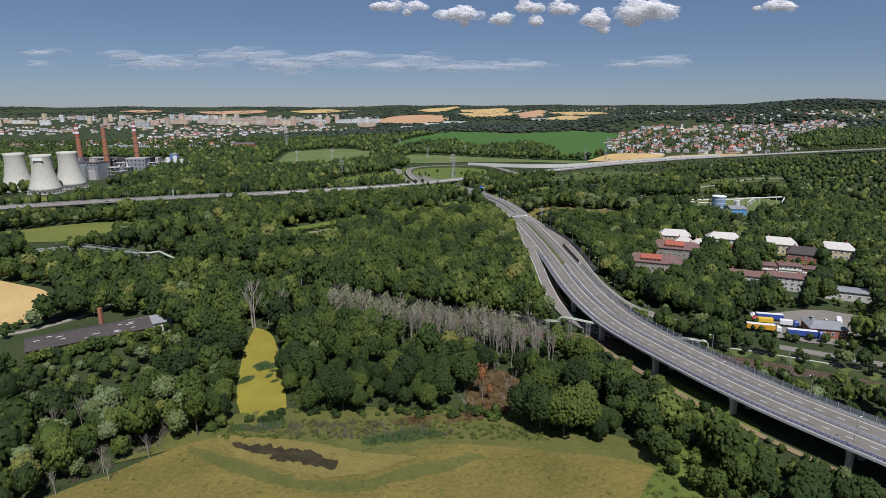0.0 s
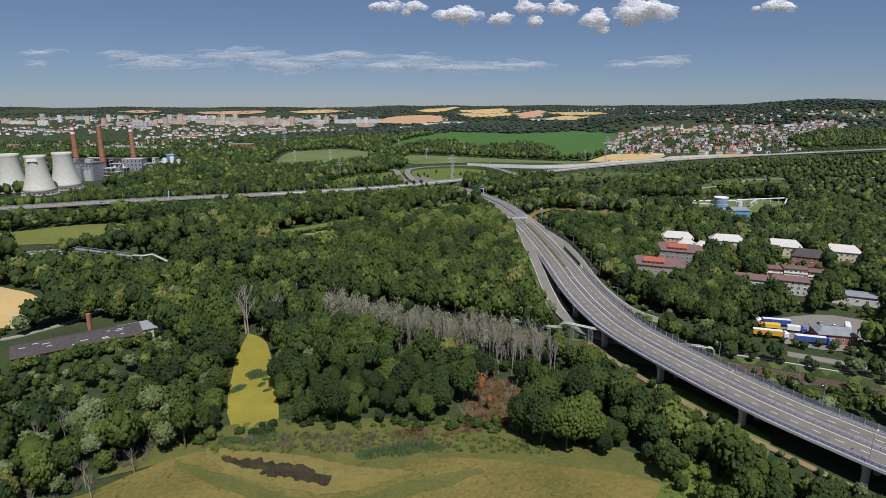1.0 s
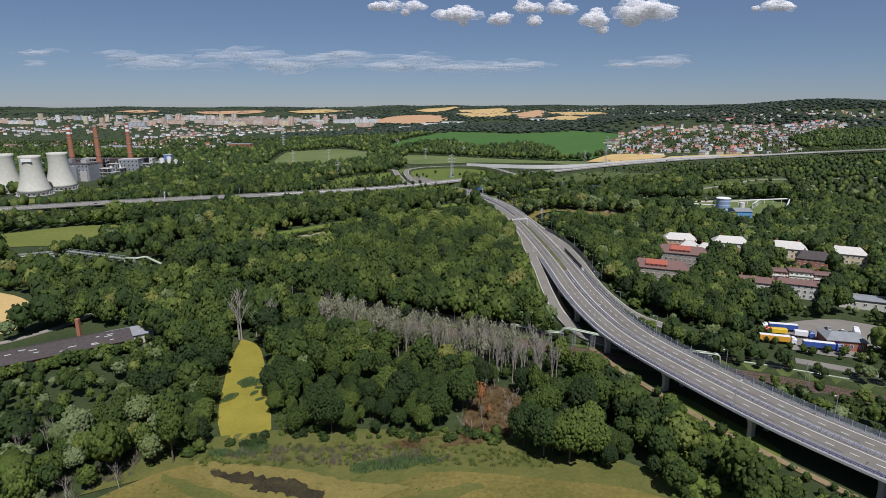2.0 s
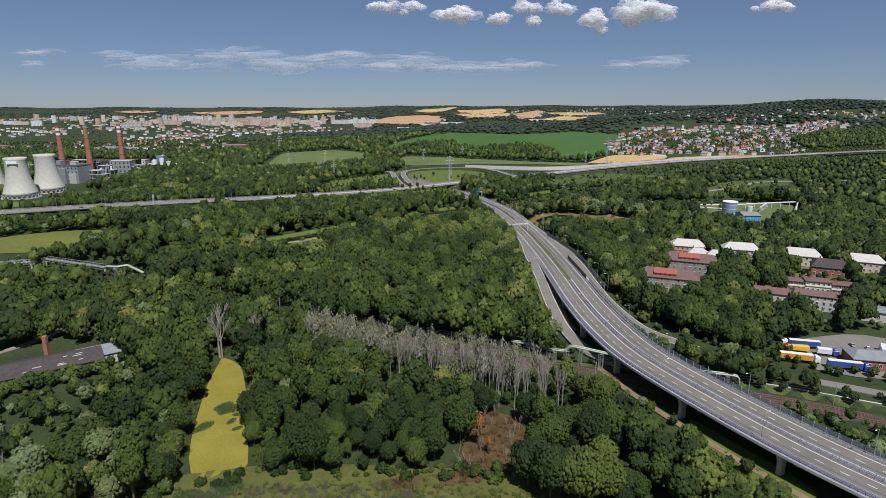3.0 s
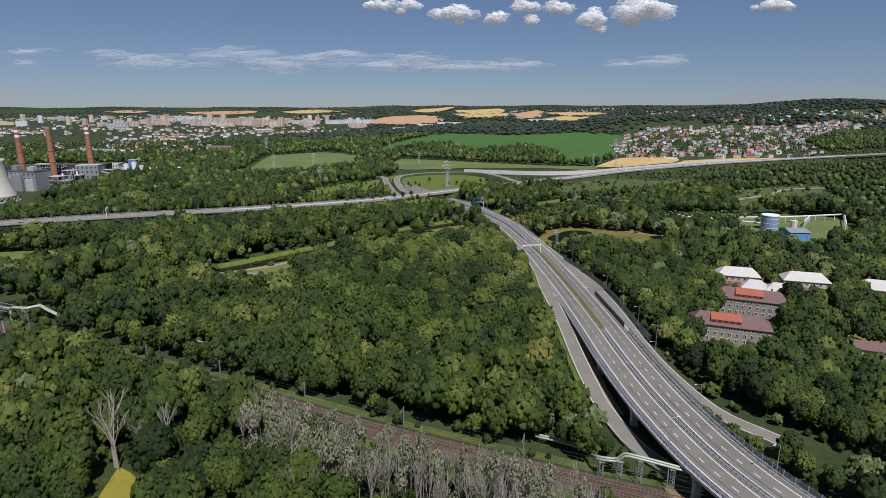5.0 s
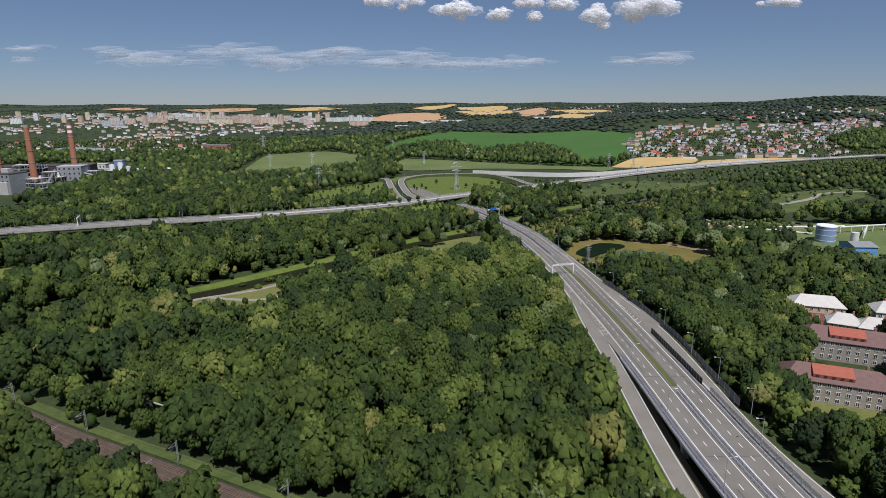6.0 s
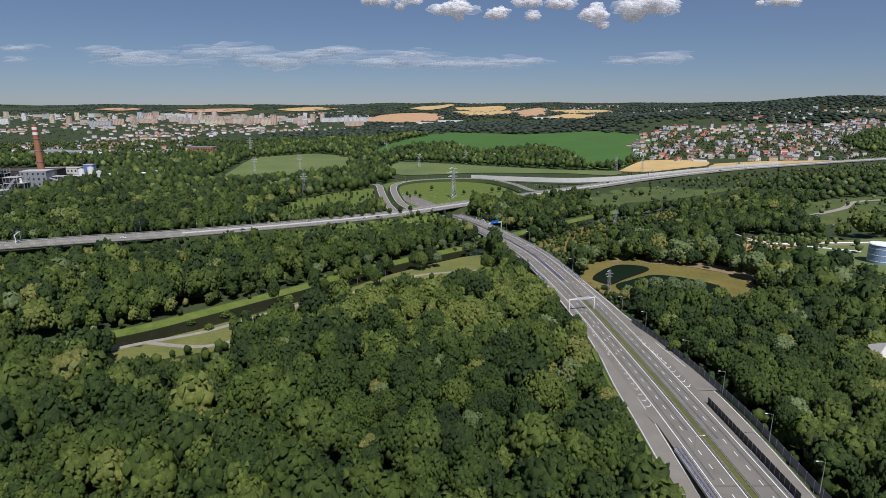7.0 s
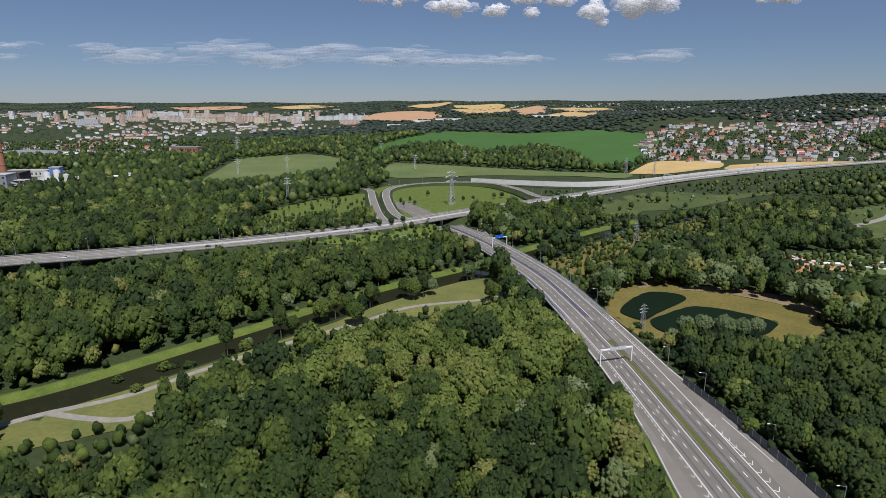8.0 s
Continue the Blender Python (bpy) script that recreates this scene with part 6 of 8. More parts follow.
def panel_wall(line, step, h, panel_mat, post_mat, name, label, base=0.0, clear=True):
    """A barrier of posts with a panel between each two."""
    L = arc_len(line)
    ob = empty(name, pose(*at_s(line, 0)))
    inv = Matrix.Translation(-Vector(at_s(line, 0)))
    bm = bmesh.new()
    box(bm, -0.09, 0.09, -0.09, 0.09, -0.8, h + 0.1)
    pm = bpy.data.meshes.new("post")
    bm.to_mesh(pm)
    bm.free()
    pm.materials.append(post_mat)
    bm = bmesh.new()
    box(bm, 0.1, step - 0.1, -0.04, 0.04, base, h)
    qm = bpy.data.meshes.new("panel")
    bm.to_mesh(qm)
    bm.free()
    qm.materials.append(panel_mat)
    for s in np.arange(0, L[-1] - step, step):
        p, q = Vector(at_s(line, s)), Vector(at_s(line, s + step))
        a = math.degrees(math.atan2(q.y - p.y, q.x - p.x))
        for me in (pm, qm):
            c = new(me.name.split(".")[0], me)
            c.parent = ob
            c.matrix_local = inv @ pose(*p, 0, 0, a)
    return tagged(ob, label, "noise barrier", "noise barriers")


M["panel_grey"] = mat("grey_panel", (0.10, 0.115, 0.13), (0.16, 0.175, 0.19), 0.6, 0.35, 0, 6)
M["panel_grey"].node_tree.nodes["Principled BSDF"].inputs["Alpha"].default_value = 0.82
ys = np.arange(532, 376, -4.0)
wall_line = np.array([[*along(MAIN, float(np.interp(y, [376, 400, 440, 475, 505, 524, 535], [20.6, 20.8, 21.6, 20.0, 17.6, 14.6, 13.6])), on_main(y))[:3]] for y in ys])
wall_line[:, 2] -= np.interp(wall_line[:, 1], [376, 420, 470], [3.2, 1.6, 0.3])
panel_wall(wall_line, 4.0, 3.2, M["panel_grey"], M["steel"], "noise_barrier", "grey translucent noise barrier with pale posts")
gl = offset(cut(MAIN, 390, 452), 11.6)[::-1]
panel_wall(gl, 2.5, 2.6, M["dark"], M["steel"], "noise_barrier", "dark purple-black noise barrier beside the ramp")
gl = offset(cut(MAIN, 150, 388), 11.9)[::-1]
panel_wall(gl, 4.0, 2.6, M["glass"], M["rail_white"], "noise_barrier", "clear noise barrier with pale posts along the viaduct", 0.3)


def gantry(x, y, z, turn, span, h, name, label, boards):
    ob = empty(name, pose(x, y, z, 0, 0, turn))
    for k, px in enumerate((0, span)):
        bm = bmesh.new()
        box(bm, px - 0.25, px + 0.25, -0.25, 0.25, -0.3, h, 0.04)
        part("post", bm, M["white"], ob)
    bm = bmesh.new()
    box(bm, -0.25, span + 0.25, -0.3, 0.3, h, h + 0.6, 0.04)
    part("beam", bm, M["white"], ob)
    for x0, x1, z0, z1, mm in boards:
        bm = bmesh.new()
        box(bm, x0, x1, -0.5, -0.36, z0, z1, 0.03)
        part("sign_board", bm, mm, ob)
    return tagged(ob, label, "sign gantry", "gantries")


M["sign_blue"] = mat("sign_blue", (0.02, 0.10, 0.45), (0.03, 0.13, 0.52), 0.5, 0.4, 0, 6)
M["sign_grey"] = mat("sign_back", (0.42, 0.43, 0.45), (0.52, 0.53, 0.55), 0.5, 0.4, 0, 6)
a = along(MAIN, -14.0, on_main(549))
b = along(MAIN, 0.6, on_main(552))
gantry(a[0], a[1], 5.9, math.degrees(math.atan2(b[1] - a[1], b[0] - a[0])), math.hypot(b[0] - a[0], b[1] - a[1]), 6.9, "sign_gantry", "white steel gantry with grey sign boards across the road", [(4.2, 7.6, 6.6, 8.2, M["sign_grey"]), (8.0, 11.8, 6.6, 8.2, M["sign_grey"])])
a = along(MAIN, -1.0, on_main(760))
b = along(MAIN, 12.0, on_main(762))
gantry(a[0], a[1], 3.9, math.degrees(math.atan2(b[1] - a[1], b[0] - a[0])), math.hypot(b[0] - a[0], b[1] - a[1]), 6.9, "sign_gantry", "white steel gantry with blue direction signs", [(2.2, 5.6, 6.6, 9.2, M["sign_blue"]), (6.0, 9.6, 6.6, 9.4, M["sign_blue"])])
for x0 in (330, 520, -330):
    a = along(MOTOR, -13.5, float(np.interp(x0, MOTOR[:, 0], LMO)))
    gantry(a[0], a[1], a[2], a[3] - 90, 13.5, 7, "sign_gantry", "steel sign gantry over the motorway", [(3, 7.5, 6.6, 9, M["sign_grey"])])

# ---- railway masts, wires, pipeline ----
def rail_mast():
    ob = empty("rail_mast")
    bm = bmesh.new()
    for dx in (-0.22, 0.22):
        box(bm, dx - 0.06, dx + 0.06, -0.1, 0.1, -0.5, 8.6)
    for k in range(14):
        tube(bm, (-0.22, 0, 0.2 + k * 0.6), (0.22, 0, 0.5 + k * 0.6), 0.035, n=4)
    part("mast", bm, M["steel"], ob)
    bm = bmesh.new()
    tube(bm, (0, 0, 6.9), (3.2, 0, 7.4), 0.06, n=5)
    tube(bm, (0, 0, 8.2), (3.2, 0, 7.4), 0.04, n=5)
    tube(bm, (1.2, 0, 6.4), (3.0, 0, 6.3), 0.04, n=5)
    part("bracket", bm, M["steel"], ob)
    return tagged(ob, "grey lattice railway mast with bracket", "rail mast", "railway masts")


RM = rail_mast()
LRA = arc_len(RAIL)
first = True
for s in np.arange(120, LRA[-1] - 40, 46):
    for o in (-6.2, 6.2):
        x, y, z, a = along(RAIL, o, s)
        m = pose(x, y, z - 0.3, 0, 0, a + (90 if o > 0 else -90))
        if first:
            RM.matrix_world = m
            first = False
        else:
            copy_thing(RM, m)
for o in (-2.6, 2.6):
    for dz in (6.4, 7.6):
        v, f = sweep(offset(RAIL, o, dz), [(-0.035, -0.035), (0.035, -0.035), (0, 0.04)])
        tagged(link("overhead_wire", v, f, M["dark"]), "thin dark overhead railway wire", "wire", "overhead wires")


def pipe_mesh(pts, r, n=8, step=2.0):
    ln = spline(pts, step)
    vs, fs = [], []
    for i, p in enumerate(ln):
        d = Vector(ln[min(i + 1, len(ln) - 1)] - ln[max(i - 1, 0)]).normalized()
        u = d.cross(Vector((0, 0, 1)))
        u = u.normalized() if u.length > 0.05 else Vector((1, 0, 0))
        w = u.cross(d)
        for k in range(n):
            a = 6.2832 * k / n
            vs.append(tuple(Vector(p) + u * math.cos(a) * r + w * math.sin(a) * r))
    for i in range(len(ln) - 1):
        for k in range(n):
            fs.append((i * n + k, i * n + (k + 1) % n, (i + 1) * n + (k + 1) % n, (i + 1) * n + k))
    fs.append(tuple(range(n))[::-1])
    fs.append(tuple((len(ln) - 1) * n + k for k in range(n)))
    return vs, fs


M["pipe"] = mat("pipe_sheath", (0.33, 0.37, 0.28), (0.42, 0.46, 0.36), 0.4, 0.5, 0, 6, metal=0.2)


def pipeline(pts, supports, label, gap=1.1, r=0.4, both=True):
    ob = empty("pipeline", pose(*pts[0]))
    o = np.array(pts[0])
    for k in range(2 if both else 1):
        q = np.array(pts, float) - o + np.array([0, k * gap, k * 0.25])
        v, f = pipe_mesh(q, r)
        link("pipe", v, f, M["pipe"], ob, smooth=True)
    for x, y, z in supports:
        bm = bmesh.new()
        g = float(terrain(np.array([x]), np.array([y]))[0])
        for a, b in ((-.7, -.7), (.7, -.7), (.7, .7), (-.7, .7)):
            tube(bm, (x + a, y + b, g - 0.3), (x + a, y + b, z - 0.4), 0.09, n=5)
        zz = g
        while zz < z - 1.2:
            tube(bm, (x - .7, y - .7, zz), (x + .7, y - .7, zz + 1.2), 0.05, n=4)
            tube(bm, (x + .7, y - .7, zz), (x + .7, y + .7, zz + 1.2), 0.05, n=4)
            zz += 1.2
        box(bm, x - .9, x + .9, y - .9, y + .9, z - 0.6, z - 0.4)
        bmesh.ops.translate(bm, verts=bm.verts[:], vec=-Vector(o))
        part("lattice_support", bm, M["steel"], ob)
    return tagged(ob, label, "pipeline", "pipelines")


pipeline([(38, 306, 2.6), (46, 302, 2.8), (53, 297, 3.0), (54.5, 291, 4.2), (55, 287, 6.2), (58, 285.5, 6.6), (61, 285, 6.8), (62.5, 284, 9.2), (66, 282.5, 9.4), (76, 279, 8.4), (96, 271, 6.6), (114, 266, 5.6), (122, 264, 5.4), (128.4, 262.3, 5.2), (130.2, 261.5, 4.4), (130.4, 261.2, 0.8)],
         [(56, 286.5, 6.2), (61.5, 285, 7.2), (67, 282.5, 9.2), (76, 279.5, 8.2), (114, 266.5, 5.4), (126, 263, 5.2)], "pale green district heating pipeline on lattice supports")
pipeline([(138, 262, 2.2), (150, 257, 2.3), (165, 250, 2.2), (180, 243, 2.0), (184, 241, 1.2)], [(140, 261, 2.1), (152, 256, 2.2), (166, 249.5, 2.1)], "white heating pipe beside the railway", r=0.4, both=False)
pipeline([(188, 240, 2.4), (192, 238, 1.4), (205, 232, 1.4), (230, 219, 1.4), (260, 204, 1.4)], [(206, 231.5, 1.4), (231, 218.5, 1.4)], "white heating pipe along the tracks", r=0.4, both=False)
pipeline([(-14, 344, 3.0), (-2, 339, 3.2), (8, 334, 3.2), (18, 330, 3.0)], [(-8, 341.5, 3), (12, 332.4, 3)], "pale pipe showing among trees", r=0.5, both=False)

pipeline(HEATING, [HEATING[i] for i in (1, 2, 3, 4, 5, 6, 7)], "pale heating pipe on lattice supports among trees", r=0.36, both=False)

# ---- houses ----
M["roof_white"] = mat("pale_roof", (0.46, 0.44, 0.40), (0.58, 0.55, 0.50), 0.5, 0.7, 0.1, 8)
M["roof_brown"] = mat("brown_roof", (0.14, 0.085, 0.075), (0.20, 0.12, 0.105), 0.6, 0.8, 0.2, 8)
M["roof_dark"] = mat("dark_roof", (0.05, 0.042, 0.04), (0.09, 0.075, 0.07), 0.6, 0.8, 0.2, 8)
M["roof_red"] = mat("red_roof", (0.30, 0.085, 0.055), (0.38, 0.12, 0.075), 0.6, 0.7, 0.1, 8)
M["roof_grey"] = mat("grey_roof", (0.20, 0.21, 0.22), (0.28, 0.29, 0.30), 0.4, 0.6, 0.1, 8)
M["wall_peach"] = mat("peach_plaster", (0.52, 0.36, 0.24), (0.60, 0.43, 0.30), 0.4, 0.9, 0.05, 8)
M["wall_cream"] = mat("cream_plaster", (0.55, 0.47, 0.32), (0.64, 0.55, 0.39), 0.4, 0.9, 0.05, 8)
M["wall_grey"] = mat("grey_plaster", (0.27, 0.24, 0.20), (0.35, 0.31, 0.26), 0.4, 0.9, 0.05, 8)
M["wall_pale"] = mat("pale_plaster", (0.50, 0.48, 0.42), (0.60, 0.57, 0.51), 0.4, 0.9, 0.05, 8)
M["wall_brick"] = mat("red_brick", (0.28, 0.11, 0.075), (0.37, 0.16, 0.11), 0.8, 0.9, 0.15, 10)
M["window"] = mat("window_glass", (0.03, 0.035, 0.045), (0.05, 0.055, 0.065), 0.6, 0.12, 0, 4, spec=0.6)
M["tyre"] = mat("tyre", (0.015, 0.015, 0.016), (0.025, 0.025, 0.026), 2, 0.85, 0, 4)


def window_mesh(w, h):
    bm = bmesh.new()
    box(bm, -w / 2, w / 2, -0.05, 0.05, 0, h)
    me = bpy.data.meshes.new("window")
    bm.to_mesh(me)
    bm.free()
    me.materials.append(M["window"])
    return me


def frame_mesh(w, h):
    bm = bmesh.new()
    t = 0.12
    for x0, x1, z0, z1 in ((-w / 2 - t, -w / 2, -t, h + t), (w / 2, w / 2 + t, -t, h + t), (-w / 2, w / 2, -t, 0), (-w / 2, w / 2, h, h + t), (-0.05, 0.05, 0, h)):
        box(bm, x0, x1, -0.09, 0.06, z0, z1)
    me = bpy.data.meshes.new("frame")
    bm.to_mesh(me)
    bm.free()
    me.materials.append(M["white"])
    return me


WIN, WFR = window_mesh(1.3, 1.5), frame_mesh(1.3, 1.5)


def roof_faces(bm, L, W, z0, z1, over, hip):
    """A hipped (hip metres) or gabled roof with thick eaves."""
    l, w = L / 2 + over, W / 2 + over
    lo = [bm.verts.new(p) for p in ((-l, -w, z0 - 0.25), (l, -w, z0 - 0.25), (l, w, z0 - 0.25), (-l, w, z0 - 0.25))]
    mid = [bm.verts.new(p) for p in ((-l, -w, z0), (l, -w, z0), (l, w, z0), (-l, w, z0))]
    r0, r1 = bm.verts.new((-l + hip, 0, z1)), bm.verts.new((l - hip, 0, z1))
    for i in range(4):
        bm.faces.new((lo[i], lo[(i + 1) % 4], mid[(i + 1) % 4], mid[i]))
    bm.faces.new(lo[::-1])
    bm.faces.new((mid[0], mid[1], r1, r0))
    bm.faces.new((mid[2], mid[3], r0, r1))
    bm.faces.new((mid[1], mid[2], r1))
    bm.faces.new((mid[3], mid[0], r0))


def house(x, y, L, W, turn, eave, ridge, wall, roof, label, hip=4.0, floors=2, cols=8, chimneys=2, dormer=None, name="house", z=None, plinth=None):
    z = float(terrain(np.array([x]), np.array([y]))[0]) + 0.2 if z is None else z
    ob = empty(name, pose(x, y, z, 0, 0, turn))
    bm = bmesh.new()
    box(bm, -L / 2, L / 2, -W / 2, W / 2, -1.0, eave)
    part("wall", bm, wall, ob)
    if plinth:
        bm = bmesh.new()
        box(bm, -L / 2 - 0.06, L / 2 + 0.06, -W / 2 - 0.06, W / 2 + 0.06, -1.0, eave / floors * 1.0)
        part("plinth", bm, plinth, ob)
    bm = bmesh.new()
    if ridge > eave + 0.5:
        roof_faces(bm, L, W, eave, ridge, 0.6, hip)
    else:
        box(bm, -L / 2 - 0.3, L / 2 + 0.3, -W / 2 - 0.3, W / 2 + 0.3, eave, ridge, 0.1)
    rf = part("roof", bm, roof, ob)
    fh = eave / floors
    for side, length, n in ((0, L, cols), (1, W, max(2, int(cols * W / L)))):
        for k in range(n):
            u = (k + 0.5) / n * length - length / 2
            for fl in range(floors):
                for sg in (-1, 1):
                    if side and sg < 0 and floors == 1:
                        continue
                    m = pose(u, -W / 2 - 0.07, fl * fh + fh * 0.35, 0, 0, 0) if side == 0 and sg < 0 else (pose(u, W / 2 + 0.07, fl * fh + fh * 0.35, 0, 0, 180) if side == 0 else pose(sg * (L / 2 + 0.07), u, fl * fh + fh * 0.35, 0, 0, 90 * sg))
                    if side == 0 and sg > 0:
                        continue
                    wn = new("window", WIN)
                    wn.parent = ob
                    wn.matrix_local = m
                    fr = new("frame", WFR)
                    fr.parent = wn
    for k in range(chimneys):
        bm = bmesh.new()
        cx = L * (-0.28 + 0.56 * k / max(1, chimneys - 1))
        box(bm, cx - 0.45, cx + 0.45, 0.6, 1.4, ridge - 2.0, ridge + 1.1, 0.05)
        part("chimney", bm, M["wall_brick"], rf)
    if dormer:
        bm = bmesh.new()
        d0, d1 = dormer
        hz = eave + (ridge - eave) * 0.25
        for a, b, c in ((d0, d1, 0),):
            vs = [bm.verts.new(p) for p in ((d0, -W / 2 + 0.9, hz + 1.4), (d1, -W / 2 + 0.9, hz + 1.4), (d1, -0.4, ridge + 0.1), (d0, -0.4, ridge + 0.1), (d0, -W / 2 + 1.1, hz), (d1, -W / 2 + 1.1, hz))]
            bm.faces.new(vs[:4])
            bm.faces.new((vs[4], vs[5], vs[1], vs[0]))
            bm.faces.new((vs[0], vs[3], bm.verts.new((d0, -0.4, hz)), vs[4]))
            bm.faces.new((vs[1], vs[5], bm.verts.new((d1, -0.4, hz)), vs[2]))
        part("dormer", bm, M["roof_red"], rf, "bright red dormer roof")
        bm = bmesh.new()
        n = 5
        for k in range(n):
            cx = d0 + (d1 - d0) * (k + 0.5) / n
            box(bm, cx - 0.6, cx + 0.6, -W / 2 + 0.93, -W / 2 + 1.05, hz + 0.35, hz + 1.2)
        part("dormer_window", bm, M["window"], rf)
    return tagged(ob, label, "house", "houses by the railway")


house(202, 487, 25, 13, -18, 7.6, 12.2, M["wall_peach"], M["roof_white"], "peach plastered house with a pale hipped roof", 5, 2, 7, 2, plinth=M["wall_brick"])
house(200, 462, 14, 11, -28, 6.6, 11, M["wall_pale"], M["roof_white"], "pale house with a white hipped roof", 4.5, 2, 4, 2)
house(211, 455, 14, 12, -28, 6.6, 11, M["wall_pale"], M["roof_white"], "pale house with white cross roofs", 4.5, 2, 4, 2)
house(238, 473, 26, 13, -18, 7.6, 12.2, M["wall_pale"], M["roof_white"], "pale plastered house with a white hipped roof", 5, 2, 7, 2, plinth=M["wall_brick"])
house(182, 434, 37, 14, -24, 9.4, 14.2, M["wall_grey"], M["roof_brown"], "brownish block of flats with a brown hipped roof and red dormer", 5, 3, 11, 2, dormer=(-8, 6))
house(151.5, 396.5, 37, 14, -22, 9.0, 13.6, M["wall_grey"], M["roof_brown"], "grey-brown block of flats with a red dormer among trees", 5, 3, 11, 2, dormer=(-9, 5))
house(273, 453, 26, 13, -25, 7.6, 12.4, M["wall_cream"], M["roof_white"], "cream plastered house with a pale hipped roof", 5, 2, 7, 2)
house(276, 424, 22, 13, -28, 6.4, 11.4, M["wall_brick"], M["roof_dark"], "brick house with a dark brown roof", 4, 2, 6, 2)
house(307, 434, 25, 13, -26, 7.8, 12.4, M["wall_cream"], M["roof_white"], "yellow plastered house with a pale hipped roof", 5, 2, 7, 2)
house(244, 388, 14, 10, -21, 7.6, 8.2, M["wall_pale"], M["roof_brown"], "pale terraced house with a low brown roof", 2, 2, 5, 1)
house(230.5, 393.5, 14, 10, -21, 6.6, 7.2, M["wall_brick"], M["roof_brown"], "red-painted terraced house with white cornice", 2, 2, 5, 1)
house(257.5, 383, 14, 10, -21, 6.4, 7.0, M["wall_brick"], M["roof_brown"], "red and white terraced house", 2, 2, 5, 1)
for x, y, zz in ((244, 388, 7.0), (230.5, 393.5, 6.0), (257.5, 383, 5.8)):
    bm = bmesh.new()
    box(bm, -7.1, 7.1, -5.45, -5.1, zz - 0.9, zz + 0.1, 0.05)
    c = part("cornice", bm, M["white"])
    c.matrix_world = pose(x, y, 0.2, 0, 0, -21)
    tagged(c, "white cornice band along a terraced house", "cornice")
house(223, 356, 24, 11, -25, 8.8, 10.8, M["wall_pale"], M["roof_brown"], "pale flats with a low brown roof", 1.5, 3, 7, 2)
house(203.5, 372.5, 23, 9, -25, 5.4, 8.2, M["wall_pale"], M["roof_brown"], "low long building with a brown roof", 1.0, 1, 6, 1)
house(250, 336, 25, 12, -24, 5.6, 6.2, M["wall_pale"], M["roof_grey"], "flat-roofed shed with a dark grey roof", 2, 1, 5, 0, name="shed")
house(198.5, 279, 17, 13, -14, 5.2, 7.4, M["wall_brick"], M["roof_grey"], "red brick depot with a grey hipped roof", 4, 1, 4, 0, name="depot")
bm = bmesh.new()
box(bm, -1.6, 1.6, -1.2, 1.2, 7.0, 8.4, 0.1)
roof_faces(bm, 3.2, 2.4, 8.4, 9.0, 0.3, 0.8)
c = part("roof_lantern", bm, M["roof_grey"])
c.matrix_world = pose(198.5, 279, 0.4, 0, 0, -14)
tagged(c, "small grey roof lantern on the depot", "lantern")
house(232, 268, 12, 9, -14, 5.0, 6.5, M["wall_brick"], M["roof_dark"], "brick outbuilding with a rusty roof", 1, 1, 3, 1, name="shed")
# barns
house(-180, 273, 54, 19, 35, 5.2, 8.0, M["wall_brick"], M["roof_dark"], "long barn with a dark sheet roof and white gable", 0.3, 1, 8, 0, name="barn")
house(-160, 292, 20, 14, 35, 4.6, 7.0, M["wall_pale"], M["roof_grey"], "low barn with a grey roof", 0.3, 1, 3, 0, name="barn")
house(-232, 248, 26, 12, 20, 4.6, 6.2, M["wall_pale"], M["roof_grey"], "low shed with a blue-grey roof", 0.3, 1, 4, 0, name="barn")
rg = random.Random(5)
for k in range(12):
    bm = bmesh.new()
    box(bm, -0.5, rg.uniform(0.6, 3.0), -0.25, 0.25, 0, 0.12)
    c = part("skylight", bm, M["concrete"])
    u, w = rg.uniform(-24, 22), -rg.uniform(1.5, 8.5)
    c.matrix_world = pose(-180, 273, 0.2, 0, 0, 35) @ pose(u, w, 8.0 - abs(w) * 2.8 / 10.1 + 0.02, 16, 0, 0)
    tagged(c, "pale skylight strip on the barn roof", "skylight", "barn skylights")
bm = bmesh.new()
box(bm, -0.9, 0.9, -0.9, 0.9, 0, 12.5, 0.06)
c = part("chimney_stack", bm, M["brick"])
c.location = (-184.5, 290, 0)
tagged(c, "square brick chimney beside the barns", "chimney")


# ---- lorries and cars ----
def wheel_mesh(r, w):
    bm = bmesh.new()
    bmesh.ops.create_cone(bm, cap_ends=True, segments=12, radius1=r, radius2=r, depth=w, matrix=Matrix.Rotation(math.pi / 2, 4, "X"))
    me = bpy.data.meshes.new("wheel")
    bm.to_mesh(me)
    bm.free()
    me.materials.append(M["tyre"])
    return me


WHEEL, CARWHEEL = wheel_mesh(0.52, 0.35), wheel_mesh(0.32, 0.22)


def paint(name, c, rough=0.35):
    return mat(name, tuple(v * 0.92 for v in c), c, 0.5, rough, 0, 6, spec=0.5)


